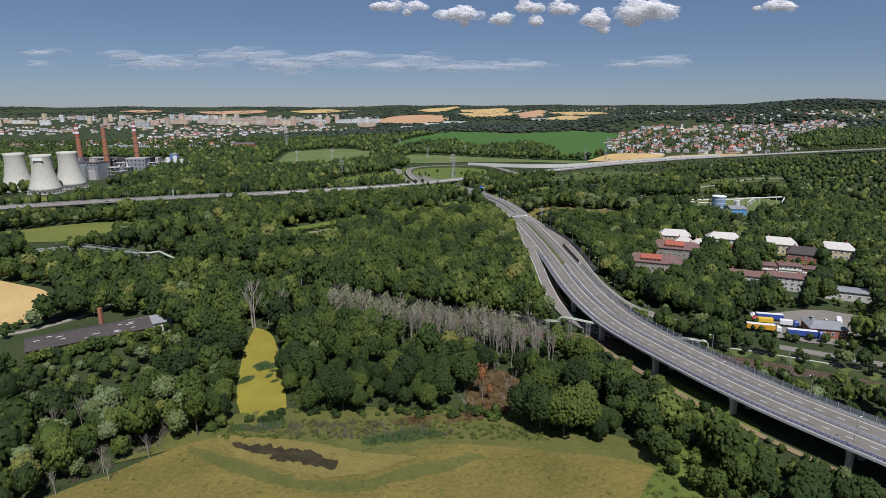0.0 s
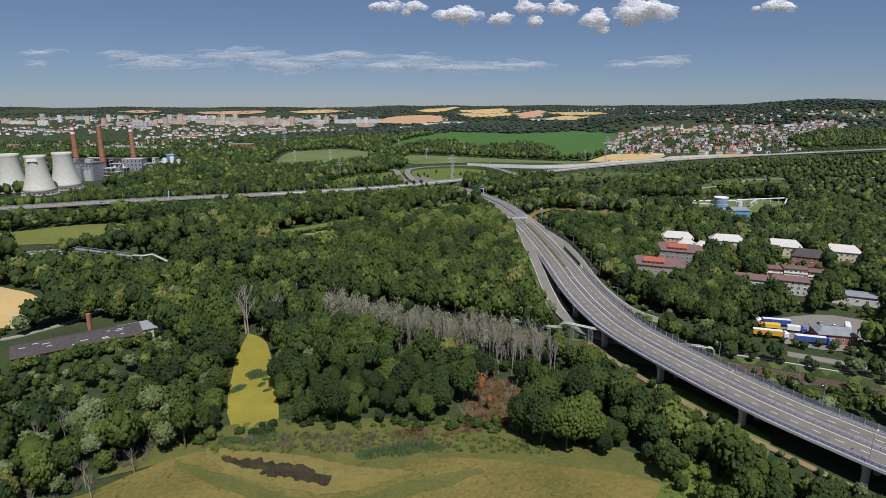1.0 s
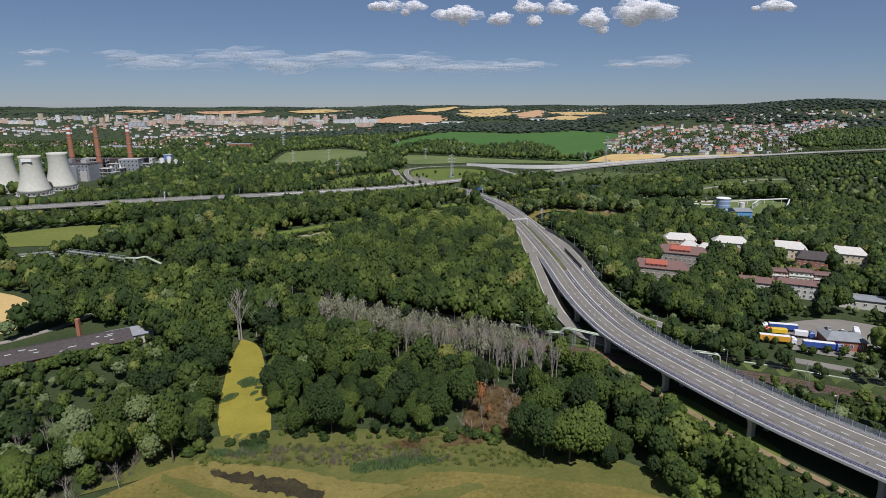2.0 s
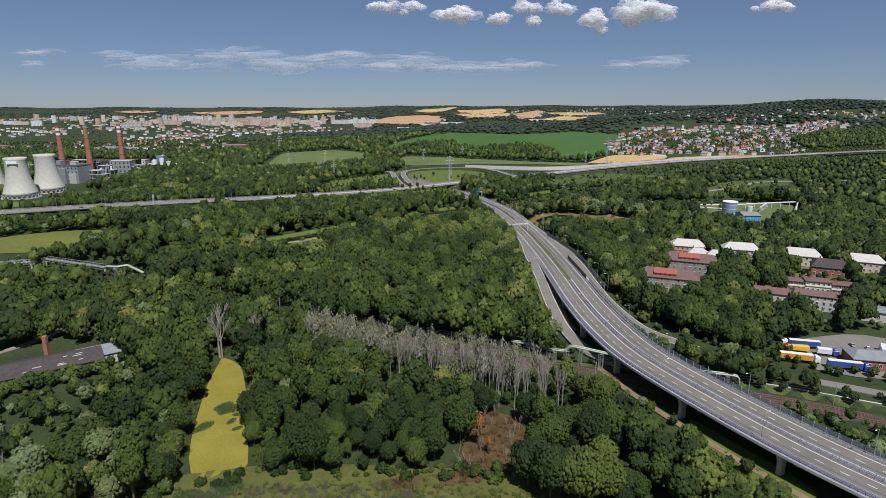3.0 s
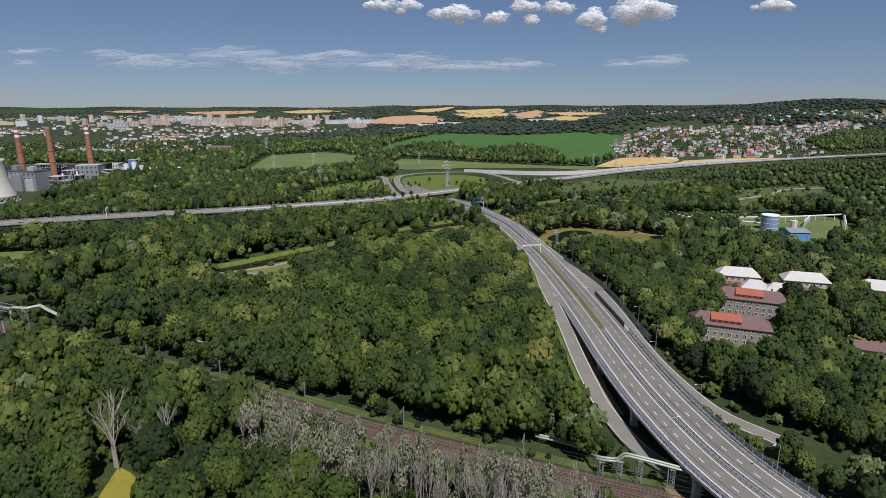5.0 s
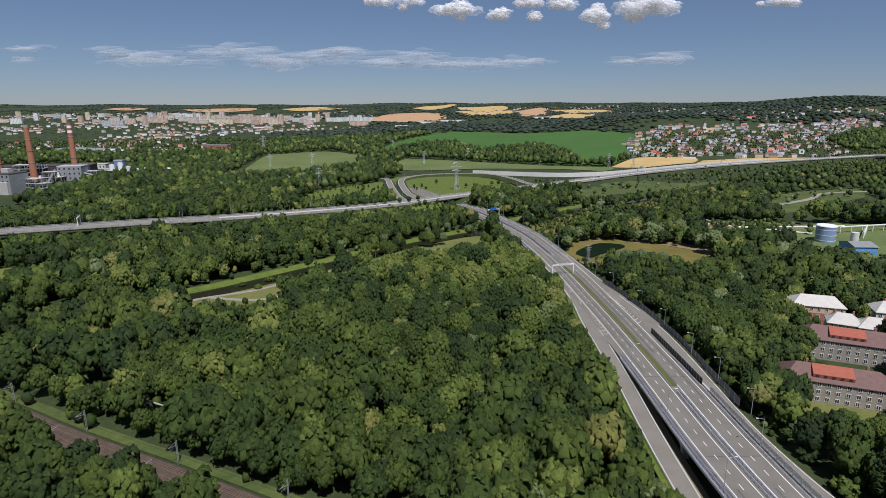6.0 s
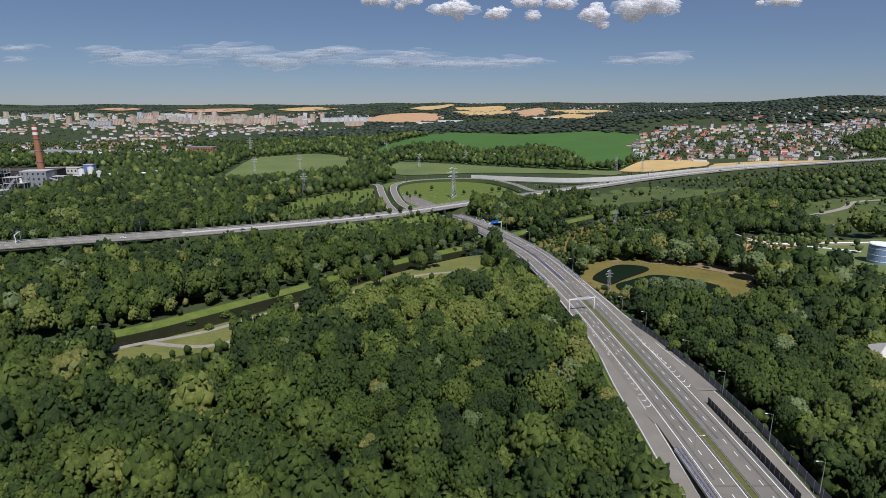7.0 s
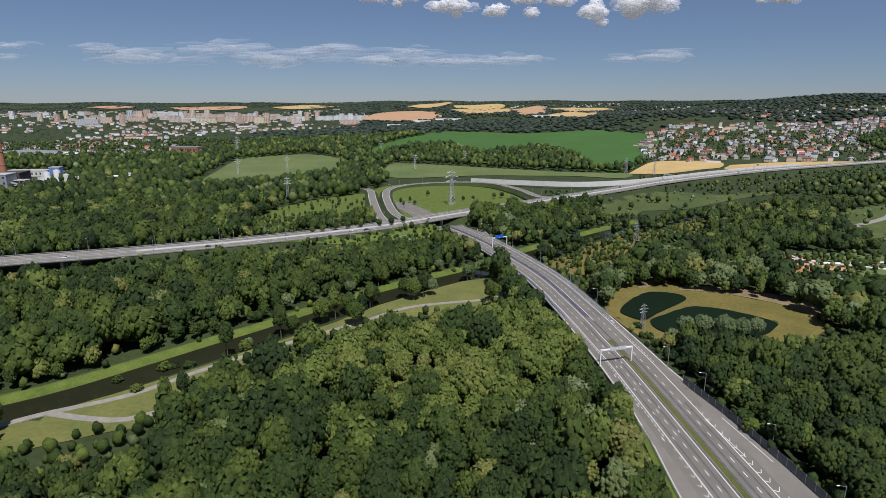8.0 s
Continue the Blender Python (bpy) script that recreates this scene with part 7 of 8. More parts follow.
def lorry(x, y, turn, cab, box_m, top_m, label, L=13.6, h=4.0):
    z = float(terrain(np.array([x]), np.array([y]))[0]) + 0.4
    ob = empty("lorry", pose(x, y, z, 0, 0, turn))
    bm = bmesh.new()
    box(bm, -L / 2, L / 2, -1.27, 1.27, 1.15, h - 0.08, 0.05)
    tr = part("trailer", bm, box_m, ob)
    bm = bmesh.new()
    box(bm, -L / 2, L / 2, -1.25, 1.25, h - 0.08, h + 0.02, 0.02)
    part("trailer_roof", bm, top_m, tr)
    bm = bmesh.new()
    box(bm, L / 2 + 0.7, L / 2 + 3.0, -1.22, 1.22, 0.5, 3.2, 0.15)
    box(bm, L / 2 + 0.7, L / 2 + 2.2, -1.15, 1.15, 3.2, 3.85, 0.2)
    cb = part("cab", bm, cab, ob)
    bm = bmesh.new()
    box(bm, L / 2 + 2.9, L / 2 + 3.04, -1.05, 1.05, 1.8, 2.9, 0.04)
    part("windscreen", bm, M["window"], cb)
    bm = bmesh.new()
    box(bm, -L / 2 + 0.5, L / 2 + 2.6, -0.5, 0.5, 0.75, 1.15)
    part("chassis", bm, M["dark"], ob)
    for wx in (-L / 2 + 1.6, -L / 2 + 2.9, -L / 2 + 4.2, L / 2 - 1.0, L / 2 + 2.1):
        for wy in (-1.05, 1.05):
            w = new("wheel", WHEEL)
            w.parent = ob
            w.location = (wx, wy, 0.52)
    return tagged(ob, label, "lorry", "parked lorries")


P_W, P_B, P_O, P_Y, P_R = paint("lorry_white", (0.78, 0.78, 0.78)), paint("lorry_blue", (0.05, 0.10, 0.35)), paint("lorry_orange", (0.72, 0.36, 0.04)), paint("lorry_yellow", (0.80, 0.52, 0.03)), paint("lorry_red", (0.5, 0.04, 0.04))
lorry(181, 298.5, 166, P_W, P_B, P_W, "parked lorry with a white cab and a blue and white trailer")
lorry(168, 283.5, -17, P_W, P_O, P_W, "parked lorry with an orange trailer and white roof")
lorry(176, 293.5, 168, P_R, P_Y, P_Y, "parked yellow tank lorry with a red cab", 7.5, 3.4)
lorry(185, 289.5, -20, P_B, P_W, P_W, "parked lorry with a blue cab", 6, 3.6)
lorry(184.5, 274.5, -17, P_B, P_B, P_W, "parked lorry with a blue trailer and white roof")
lorry(214, 290, 60, P_W, P_W, P_W, "parked white lorry at the yard's edge", 6, 3.6)


def car(color, name="car"):
    ob = empty("car")
    bm = bmesh.new()
    box(bm, -2.1, 2.1, -0.88, 0.88, 0.32, 0.85, 0.14)
    part("body", bm, color, ob)
    bm = bmesh.new()
    geo = bmesh.ops.create_cube(bm, size=1.0, matrix=Matrix.Translation((-0.2, 0, 1.12)) @ Matrix.Diagonal((2.5, 1.6, 0.55, 1)))
    for v in geo["verts"]:
        if v.co.z > 1.2:
            v.co.x = -0.2 + (v.co.x + 0.2) * 0.68
            v.co.y *= 0.85
    part("windows", bm, M["window"], ob)
    bm = bmesh.new()
    box(bm, -0.98, 0.55, -0.64, 0.64, 1.37, 1.45, 0.03)
    part("roof", bm, color, ob)
    for wx in (-1.35, 1.35):
        for wy in (-0.78, 0.78):
            w = new("wheel", CARWHEEL)
            w.parent = ob
            w.location = (wx, wy, 0.32)
    return ob


CARS = []
for nm, c, lab in (("car_white", (0.75, 0.75, 0.75), "white car on the road"), ("car_dark", (0.04, 0.04, 0.05), "dark car on the road"), ("car_silver", (0.40, 0.41, 0.43), "silver car on the road")):
    CARS.append(tagged(car(paint(nm, c)), lab, "car", "cars on the road"))
k = 0
for x0, o in ((-470, 6), (-395, 8), (-330, -7), (-260, 5), (-175, 7), (-120, -6), (-75, 5.5), (-64, 8), (-10, 5), (40, -6), (58, -8), (95, 6), (160, 7), (240, -6), (290, 6), (380, -7), (460, 6), (520, 6), (600, -6)):
    x, y, z, a = along(MOTOR, o, float(np.interp(x0, MOTOR[:, 0], LMO)))
    m = pose(x, y, z, 0, 0, a + (0 if o > 0 else 180))
    if k < 3:
        CARS[k].matrix_world = m
    else:
        copy_thing(CARS[k % 3], m)
    k += 1
for x, y, a in ((193, 377, 10), (206, 300, 80), (211, 296, 70), (208, 286, 40), (246, 372, -20)):
    z = float(terrain(np.array([x]), np.array([y]))[0]) + 0.4
    copy_thing(CARS[k % 3], pose(x, y, z, 0, 0, a))
    k += 1

# ---- power station ----
M["tower"] = mat("tower_concrete", (0.44, 0.43, 0.37), (0.56, 0.545, 0.47), 0.03, 0.9, 0.05, 9)


def cooling_tower(x, y, r0, rt, h):
    ob = empty("cooling_tower", pose(x, y, 0))
    n, rows = 40, 16
    vs, fs = [], []
    for ring in (0, 1):
        for i in range(rows + 1):
            t = i / rows
            z = 5 + (h - 5) * t
            r = r0 + (rt * 0.94 - r0) * (1 - (1 - t / 0.85) ** 2) if t < 0.85 else rt * (0.94 + 0.06 * ((t - 0.85) / 0.15) ** 2)
            for k in range(n):
                a = 6.2832 * k / n
                vs.append((math.cos(a) * (r - ring * 0.5), math.sin(a) * (r - ring * 0.5), z))
    for ring in (0, 1):
        b = ring * (rows + 1) * n
        for i in range(rows):
            for k in range(n):
                q = (b + i * n + k, b + i * n + (k + 1) % n, b + (i + 1) * n + (k + 1) % n, b + (i + 1) * n + k)
                fs.append(q if ring == 0 else q[::-1])
    b = (rows + 1) * n
    for k in range(n):
        fs.append((rows * n + k, rows * n + (k + 1) % n, b + rows * n + (k + 1) % n, b + rows * n + k))
        fs.append(((k + 1) % n, k, b + k, b + (k + 1) % n))
    link("shell", vs, fs, M["tower"], ob, smooth=True)
    bm = bmesh.new()
    tube(bm, (0, 0, 0), (0, 0, 1), 0.4, n=5)
    leg = bpy.data.meshes.new("leg")
    bm.to_mesh(leg)
    bm.free()
    leg.materials.append(M["concrete"])
    for k in range(24):
        a, a2 = 6.2832 * k / 24, 6.2832 * (k + 1) / 24
        for p, q in ((a, a2), (a2, a)):
            u = Vector((math.cos(p) * (r0 + 1.2), math.sin(p) * (r0 + 1.2), -0.5))
            w = Vector((math.cos(q) * (r0 - 0.2), math.sin(q) * (r0 - 0.2), 5.2))
            lg = new("leg", leg)
            lg.parent = ob
            lg.matrix_local = Matrix.Translation(u) @ (w - u).to_track_quat("Z", "Y").to_matrix().to_4x4() @ Matrix.Diagonal((1, 1, (w - u).length, 1))
    bm = bmesh.new()
    bmesh.ops.create_cone(bm, cap_ends=True, segments=32, radius1=r0 + 2, radius2=r0 + 2, depth=1.6)
    part("basin", bm, M["concrete"], ob)
    return ob


TOWERS = []
for x, y in ((-552, 791), (-549, 843), (-607, 816), (-660, 800)):
    TOWERS.append(tagged(cooling_tower(x, y, 20.5, 13.2, 52.5), "pale concrete hyperbolic cooling tower", "cooling tower", "cooling towers"))
bm = bmesh.new()
for k in range(6):
    box(bm, -6 + k * 2, -4 + k * 2, -0.1, 0.1, 0, 4)
c = part("sign_panel", bm, M["white"], TOWERS[0], "plain white sign panel")
c.matrix_local = pose(4.0, -13.1, 45.2, 0, 0, 16)


def stack(x, y, h, bands):
    ob = empty("chimney", pose(x, y, 0))
    r = lambda z: 5.2 - 1.9 * z / h
    bm = bmesh.new()
    z1 = h - (5 * 3.8 if bands else 4)
    tube(bm, (0, 0, -1), (0, 0, z1), r(0), r(z1), 24)
    part("shaft", bm, M["brick"], ob, smooth=False)
    if bands:
        for k in range(5):
            bm = bmesh.new()
            a = z1 + k * 3.8
            tube(bm, (0, 0, a), (0, 0, a + 3.8), r(a), r(a + 3.8), 24)
            part("band", bm, M["roof_red"] if k % 2 == 0 else M["white"], ob)
    else:
        bm = bmesh.new()
        tube(bm, (0, 0, z1), (0, 0, h), r(z1) + 0.3, r(h) + 0.4, 24)
        part("cap", bm, M["wall_grey"], ob)
    for k in range(3):
        bm = bmesh.new()
        zz = h * (0.35 + 0.2 * k)
        tube(bm, (0, 0, zz), (0, 0, zz + 0.4), r(zz) + 0.5, n=16)
        part("platform", bm, M["steel"], ob)
    return tagged(ob, "tall tapering brick chimney" + (" with red and white bands" if bands else ""), "chimney", "power station chimneys")


stack(-597, 1127, 85, True)
stack(-616, 1056, 84.5, False)
stack(-649, 1033, 84.5, True)


def block(name, x, y, L, W, h, turn, wall, roof, label, category="building", group="industrial buildings", strips=0, z=None, details=()):
    z = float(terrain(np.array([x]), np.array([y]))[0]) - 0.5 if z is None else z
    ob = empty(name, pose(x, y, z, 0, 0, turn))
    bm = bmesh.new()
    box(bm, -L / 2, L / 2, -W / 2, W / 2, 0, h)
    part("wall", bm, wall, ob)
    bm = bmesh.new()
    box(bm, -L / 2 - 0.3, L / 2 + 0.3, -W / 2 - 0.3, W / 2 + 0.3, h, h + 0.8, 0.1)
    part("roof", bm, roof, ob)
    for k in range(strips):
        bm = bmesh.new()
        zz = h * (k + 0.35) / strips
        n = max(3, int(L / 6))
        for i in range(n):
            u = -L / 2 + L * (i + 0.5) / n
            box(bm, u - L / n * 0.17, u + L / n * 0.17, -W / 2 - 0.08, W / 2 + 0.08, zz, zz + h / strips * 0.4)
        tagged(part("glazing", bm, M["window"], ob), kind="stuff")
    for (a0, a1, b0, b1, c0, c1, mm) in details:
        bm = bmesh.new()
        box(bm, a0, a1, b0, b1, c0, c1, 0.1)
        part("annex", bm, mm, ob)
    return tagged(ob, label, category, group)


G = M["roof_grey"]
block("boiler_house", -585, 950, 52, 30, 27, -8, G, M["roof_dark"], "grey steel-clad boiler house of a power station", strips=4, details=((-24, -10, -19, -15, 0, 20, M["concrete"]), (-6, 8, -20, -15, 0, 24, G), (12, 24, -18, -15, 0, 17, M["concrete"]), (-20, -12, -3, 5, 27, 34, G), (4, 14, -3, 5, 27, 33, M["concrete"])))
block("turbine_hall", -640, 1110, 150, 34, 20, 12, M["roof_dark"], M["roof_dark"], "long dark turbine hall", strips=2)
block("boiler_house", -575, 1085, 34, 24, 22, 8, G, M["concrete"], "grey plant building below a chimney", strips=3)
block("boiler_house", -622, 1020, 30, 20, 20, 8, M["wall_grey"], M["roof_dark"], "brownish plant building below a chimney", strips=3)
for k, (x, y, L, W, h, a, mm) in enumerate([(-700, 1180, 60, 26, 12, 5, "wall_pale"), (-520, 1180, 50, 20, 9, 10, "wall_pale"), (-470, 1205, 60, 14, 8, 12, "concrete"), (-560, 1210, 40, 22, 10, 3, "wall_grey"), (-760, 1110, 40, 20, 12, 0, "concrete"), (-420, 1225, 50, 10, 7, 14, "roof_grey"), (-640, 1240, 60, 22, 9, 6, "wall_pale"), (-540, 1130, 18, 14, 12, 5, "white")]):
    block("plant_building", x, y, L, W, h, a, M[mm], M["concrete"], "low industrial building of the power station", strips=1)
for dx, col, h in ((0, "white", 19), (14, "white", 22), (26, "concrete_light", 16)):
    ob = empty("silo", pose(-537 + dx, 1126, 0))
    bm = bmesh.new()
    tube(bm, (0, 0, -0.5), (0, 0, h), 4.4, n=20)
    part("drum", bm, M[col], ob, smooth=False)
    bm = bmesh.new()
    tube(bm, (0, 0, h), (0, 0, h + 1.4), 4.4, 0.6, 20)
    part("lid", bm, M["concrete"], ob)
    tagged(ob, "white steel silo of the power station", "silo", "silos")
block("silo_house", -526, 1130, 14, 9, 26, 0, paint("blue_clad", (0.12, 0.20, 0.42), 0.6), M["concrete"], "tall blue-clad silo building of the plant", strips=0)
def steel_frame(x, y, L, W, h, turn, seed):
    """An open steel structure: columns, floors, braces and vessels standing in it."""
    r = random.Random(seed)
    ob = empty("steel_structure", pose(x, y, float(terrain(np.array([x]), np.array([y]))[0]) - 0.3, 0, 0, turn))
    nx, ny, nz = max(2, int(L / 8)), 2, max(2, int(h / 6))
    bm = bmesh.new()
    for i in range(nx + 1):
        for j in range(ny + 1):
            u, w = -L / 2 + L * i / nx, -W / 2 + W * j / ny
            box(bm, u - 0.35, u + 0.35, w - 0.35, w + 0.35, 0, h)
    for i in range(nx):
        u0, u1 = -L / 2 + L * i / nx, -L / 2 + L * (i + 1) / nx
        k = r.randrange(nz)
        tube(bm, (u0, -W / 2, h * k / nz), (u1, -W / 2, h * (k + 1) / nz), 0.25, n=4)
    part("framework", bm, M["steel"], ob)
    for k in range(1, nz + 1):
        bm = bmesh.new()
        box(bm, -L / 2 - 0.6, L / 2 + 0.6 - (0 if k < nz else L * 0.3), -W / 2 - 0.6, W / 2 + 0.6, h * k / nz - 0.5, h * k / nz)
        part("deck", bm, M["concrete"], ob)
    for k in range(int(L / 6)):
        bm = bmesh.new()
        u, w, rr, z0 = r.uniform(-L / 2 + 2, L / 2 - 2), r.uniform(-W / 2 + 2, W / 2 - 2), r.uniform(1.0, 2.4), h * r.randrange(nz) / nz
        tube(bm, (u, w, z0), (u, w, z0 + r.uniform(4, 9)), rr, rr * r.uniform(0.6, 1.0), 12)
        part("vessel", bm, r.choice((M["concrete_light"], M["roof_grey"], M["white"], M["steel"])), ob)
    return tagged(ob, "grey open steel structure with vessels at the power station", "steel structure", "power station steelwork")


for k, (x, y, L, W, h, a) in enumerate(((-548, 962, 30, 16, 18, -8), (-590, 1062, 26, 14, 16, 8), (-552, 1098, 34, 14, 13, 6), (-606, 985, 24, 14, 24, -6), (-500, 1150, 40, 14, 9, 10), (-640, 1085, 40, 16, 24, 10))):
    steel_frame(x, y, L, W, h, a, 400 + k)
# conveyors and pipe racks
for a, b in (((-600, 1080, 16), (-560, 1000, 6)), ((-570, 1090, 12), (-520, 1070, 5)), ((-640, 1060, 18), (-600, 990, 14)), ((-530, 1140, 9), (-380, 1195, 8)), ((-520, 1100, 6), (-450, 1120, 5))):
    bm = bmesh.new()
    tube(bm, a, b, 1.6, n=4)
    for t in (0.15, 0.5, 0.85):
        p = Vector(a).lerp(Vector(b), t)
        tube(bm, (p.x, p.y, -0.5), p, 0.35, n=5)
    tagged(part("conveyor", bm, M["steel"]), "raised grey conveyor bridge", "conveyor", "conveyors")
block("depot_hall", -835, 1560, 150, 50, 9, -20, M["wall_pale"], M["roof_grey"], "long low hall with a grey roof", strips=1)
block("depot_hall", -742, 1500, 60, 46, 10, -20, paint("blue_facade", (0.02, 0.10, 0.48), 0.6), M["concrete_light"], "hall with a bright blue facade", strips=0)
block("depot_hall", -560, 1640, 60, 24, 10, -4, M["wall_brick"], M["roof_grey"], "long reddish factory hall", strips=1)

# pipe truss bridge by the river
def truss(a, b, w, h, label):
    a, b = Vector(a), Vector(b)
    d = (b - a)
    n = max(3, int(d.length / 3.2))
    s = Vector((d.y, -d.x, 0)).normalized() * w / 2
    bm = bmesh.new()
    up = Vector((0, 0, h))
    for o in (s, -s):
        for z in (Vector(), up):
            tube(bm, a + o + z, b + o + z, 0.14, n=5)
        for i in range(n):
            p, q = a + d * (i / n) + o, a + d * ((i + 1) / n) + o
            tube(bm, p, q + up, 0.09, n=4)
            tube(bm, p, p + up, 0.09, n=4)
    ob = empty("pipe_bridge", Matrix.Identity(4))
    part("truss", bm, M["steel"], ob)
    bm = bmesh.new()
    for o in (s * 0.4, -s * 0.4):
        tube(bm, a + o + up * 0.4, b + o + up * 0.4, 0.5, n=8)
    part("pipes", bm, M["pipe"], ob)
    bm = bmesh.new()
    for t in (0.0, 1.0):
        p = a + d * t
        tube(bm, (p.x, p.y, -3), p, 0.6, n=8)
    part("legs", bm, M["concrete"], ob)
    return tagged(ob, label, "pipe bridge", "pipe bridges")


truss((-293, 452, 5.5), (-236, 429, 5.5), 3.4, 3.0, "pale steel lattice bridge carrying pipes")
truss((-322, 436, 5), (-300, 446, 5), 3.0, 3.0, "blue-grey steel lattice pipe bridge")
pipeline([(-236, 430, 7), (-226, 428, 7.2), (-222, 432, 7.2), (-216, 429, 6.0), (-208, 427, 3.0)], [(-228, 428, 7)], "silver pipe loop at the bridge's end", r=0.5)

# ---- water works ----
ob = empty("tank", pose(322, 661, 0.3))
bm = bmesh.new()
tube(bm, (0, 0, -0.5), (0, 0, 15), 7.6, n=32)
part("drum", bm, paint("tank_blue", (0.22, 0.30, 0.45), 0.4), ob)
for k in range(3):
    bm = bmesh.new()
    tube(bm, (0, 0, 3 + k * 4.5), (0, 0, 3.35 + k * 4.5), 7.72, n=32)
    part("hoop", bm, M["white"], ob)
bm = bmesh.new()
tube(bm, (0, 0, 15), (0, 0, 15.6), 8.0, 7.6, 32)
part("rim", bm, M["white"], ob)
tagged(ob, "large blue and white round tank", "tank")
house(322, 622, 17, 20, -4, 7, 9.4, paint("bright_blue", (0.10, 0.30, 0.62), 0.6), M["roof_grey"], "works building with a dark roof and bright blue walls", 0.3, 1, 4, 0, name="works_building")
ob = empty("tank", pose(336, 646, 0.3))
bm = bmesh.new()
tube(bm, (0, 0, -0.5), (0, 0, 12.5), 3.0, n=20)
part("drum", bm, M["concrete_light"], ob)
tagged(ob, "pale slim round tank", "tank")
house(262, 668, 12, 8, -10, 3.5, 4.2, M["white"], M["roof_grey"], "small white flat-roofed hut", 1, 1, 3, 0, name="hut")
ob = empty("pipe_rack", Matrix.Identity(4))
bm = bmesh.new()
for a, b in (((355, 690), (425, 705)), ((425, 705), (392, 655)), ((385, 698), (360, 668))):
    n = 6
    for k in range(n + 1):
        x, y = a[0] + (b[0] - a[0]) * k / n, a[1] + (b[1] - a[1]) * k / n
        tube(bm, (x, y, -0.5), (x, y, 8), 0.28, n=6)
    tube(bm, (*a, 8), (*b, 8), 0.5, n=6)
    tube(bm, (a[0], a[1] + 1.5, 7), (b[0], b[1] + 1.5, 7), 0.35, n=6)
part("frame", bm, M["white"], ob)
tagged(ob, "white pipe rack on tall posts", "pipe rack")
for a, b in (((270, 716, 2.2), (380, 720, 2.4)), ((268, 716, 2), (262, 760, 2)), ((250, 735, 2), (330, 690, 2))):
    bm = bmesh.new()
    tube(bm, a, b, 0.6, n=6)
    for t in np.linspace(0.05, 0.95, 8):
        p = Vector(a).lerp(Vector(b), t)
        tube(bm, (p.x, p.y, -0.3), p, 0.25, n=5)
    tagged(part("pipe_run", bm, M["white"]), "white pipe on low posts", "pipe", "works pipes")
patch("sand_strip", [(236, 728), (262, 722), (286, 706), (280, 700), (252, 708), (234, 718)], M["stubble"], "orange-brown bare soil strip", "soil", lift=0.5)

# ---- pylons ----
def pylon(h):
    ob = empty("pylon")
    bm = bmesh.new()
    w = h * 0.085
    for a, b in ((-1, -1), (1, -1), (1, 1), (-1, 1)):
        tube(bm, (a * w, b * w, -0.5), (a * w * 0.18, b * w * 0.18, h), h * 0.006, h * 0.004, 4)
    n = 9
    for i in range(n):
        t, t2 = i / n, (i + 1) / n
        r, r2 = w * (1 - 0.82 * t), w * (1 - 0.82 * t2)
        for a, b in (((-1, -1), (1, -1)), ((1, -1), (1, 1)), ((1, 1), (-1, 1)), ((-1, 1), (-1, -1))):
            tube(bm, (a[0] * r, a[1] * r, h * t), (b[0] * r2, b[1] * r2, h * t2), h * 0.003, n=3)
            tube(bm, (b[0] * r, b[1] * r, h * t), (a[0] * r2, a[1] * r2, h * t2), h * 0.003, n=3)
    part("tower", bm, M["steel"], ob)
    for k, (z, l) in enumerate(((0.68, 0.16), (0.8, 0.20), (0.92, 0.13))):
        bm = bmesh.new()
        for sg in (-1, 1):
            tube(bm, (0, 0, h * z), (sg * h * l, 0, h * z), h * 0.005, n=4)
            tube(bm, (0, 0, h * (z + 0.05)), (sg * h * l, 0, h * z), h * 0.004, n=4)
        part("crossarm", bm, M["steel"], ob)
    return tagged(ob, "grey steel lattice electricity pylon", "pylon", "pylons")


PY = {40: pylon(40), 26: pylon(26)}
done = set()
for x, y, h, a in ((17.4, 968, 40, 20), (-35, 1310, 26, 0), (53, 1368, 26, 0), (-318, 1255, 26, 10), (-248, 1290, 26, 10), (-117, 1575, 26, 10), (310, 1258, 26, 30), (348, 1236, 26, 30), (-180, 1020, 26, 10), (163, 780, 26, 30), (105.5, 602, 26, 20), (420, 1480, 40, 30), (640, 1420, 26, 0), (-420, 1560, 40, 0)):
    sc = 0.55 if (x, y) == (105.5, 602) else (0.75 if (x, y) == (163, 780) else 1.0)
    z = float(terrain(np.array([x]), np.array([y]))[0]) - 0.2
    ob = PY[h]
    m = pose(x, y, z, 0, 0, a) @ Matrix.Scale(sc, 4)
    if h in done:
        c = copy_thing(ob, pose(x, y, z, 0, 0, a))
        c.scale = (sc, sc, sc)
    else:
        ob.matrix_world = m
        done.add(h)

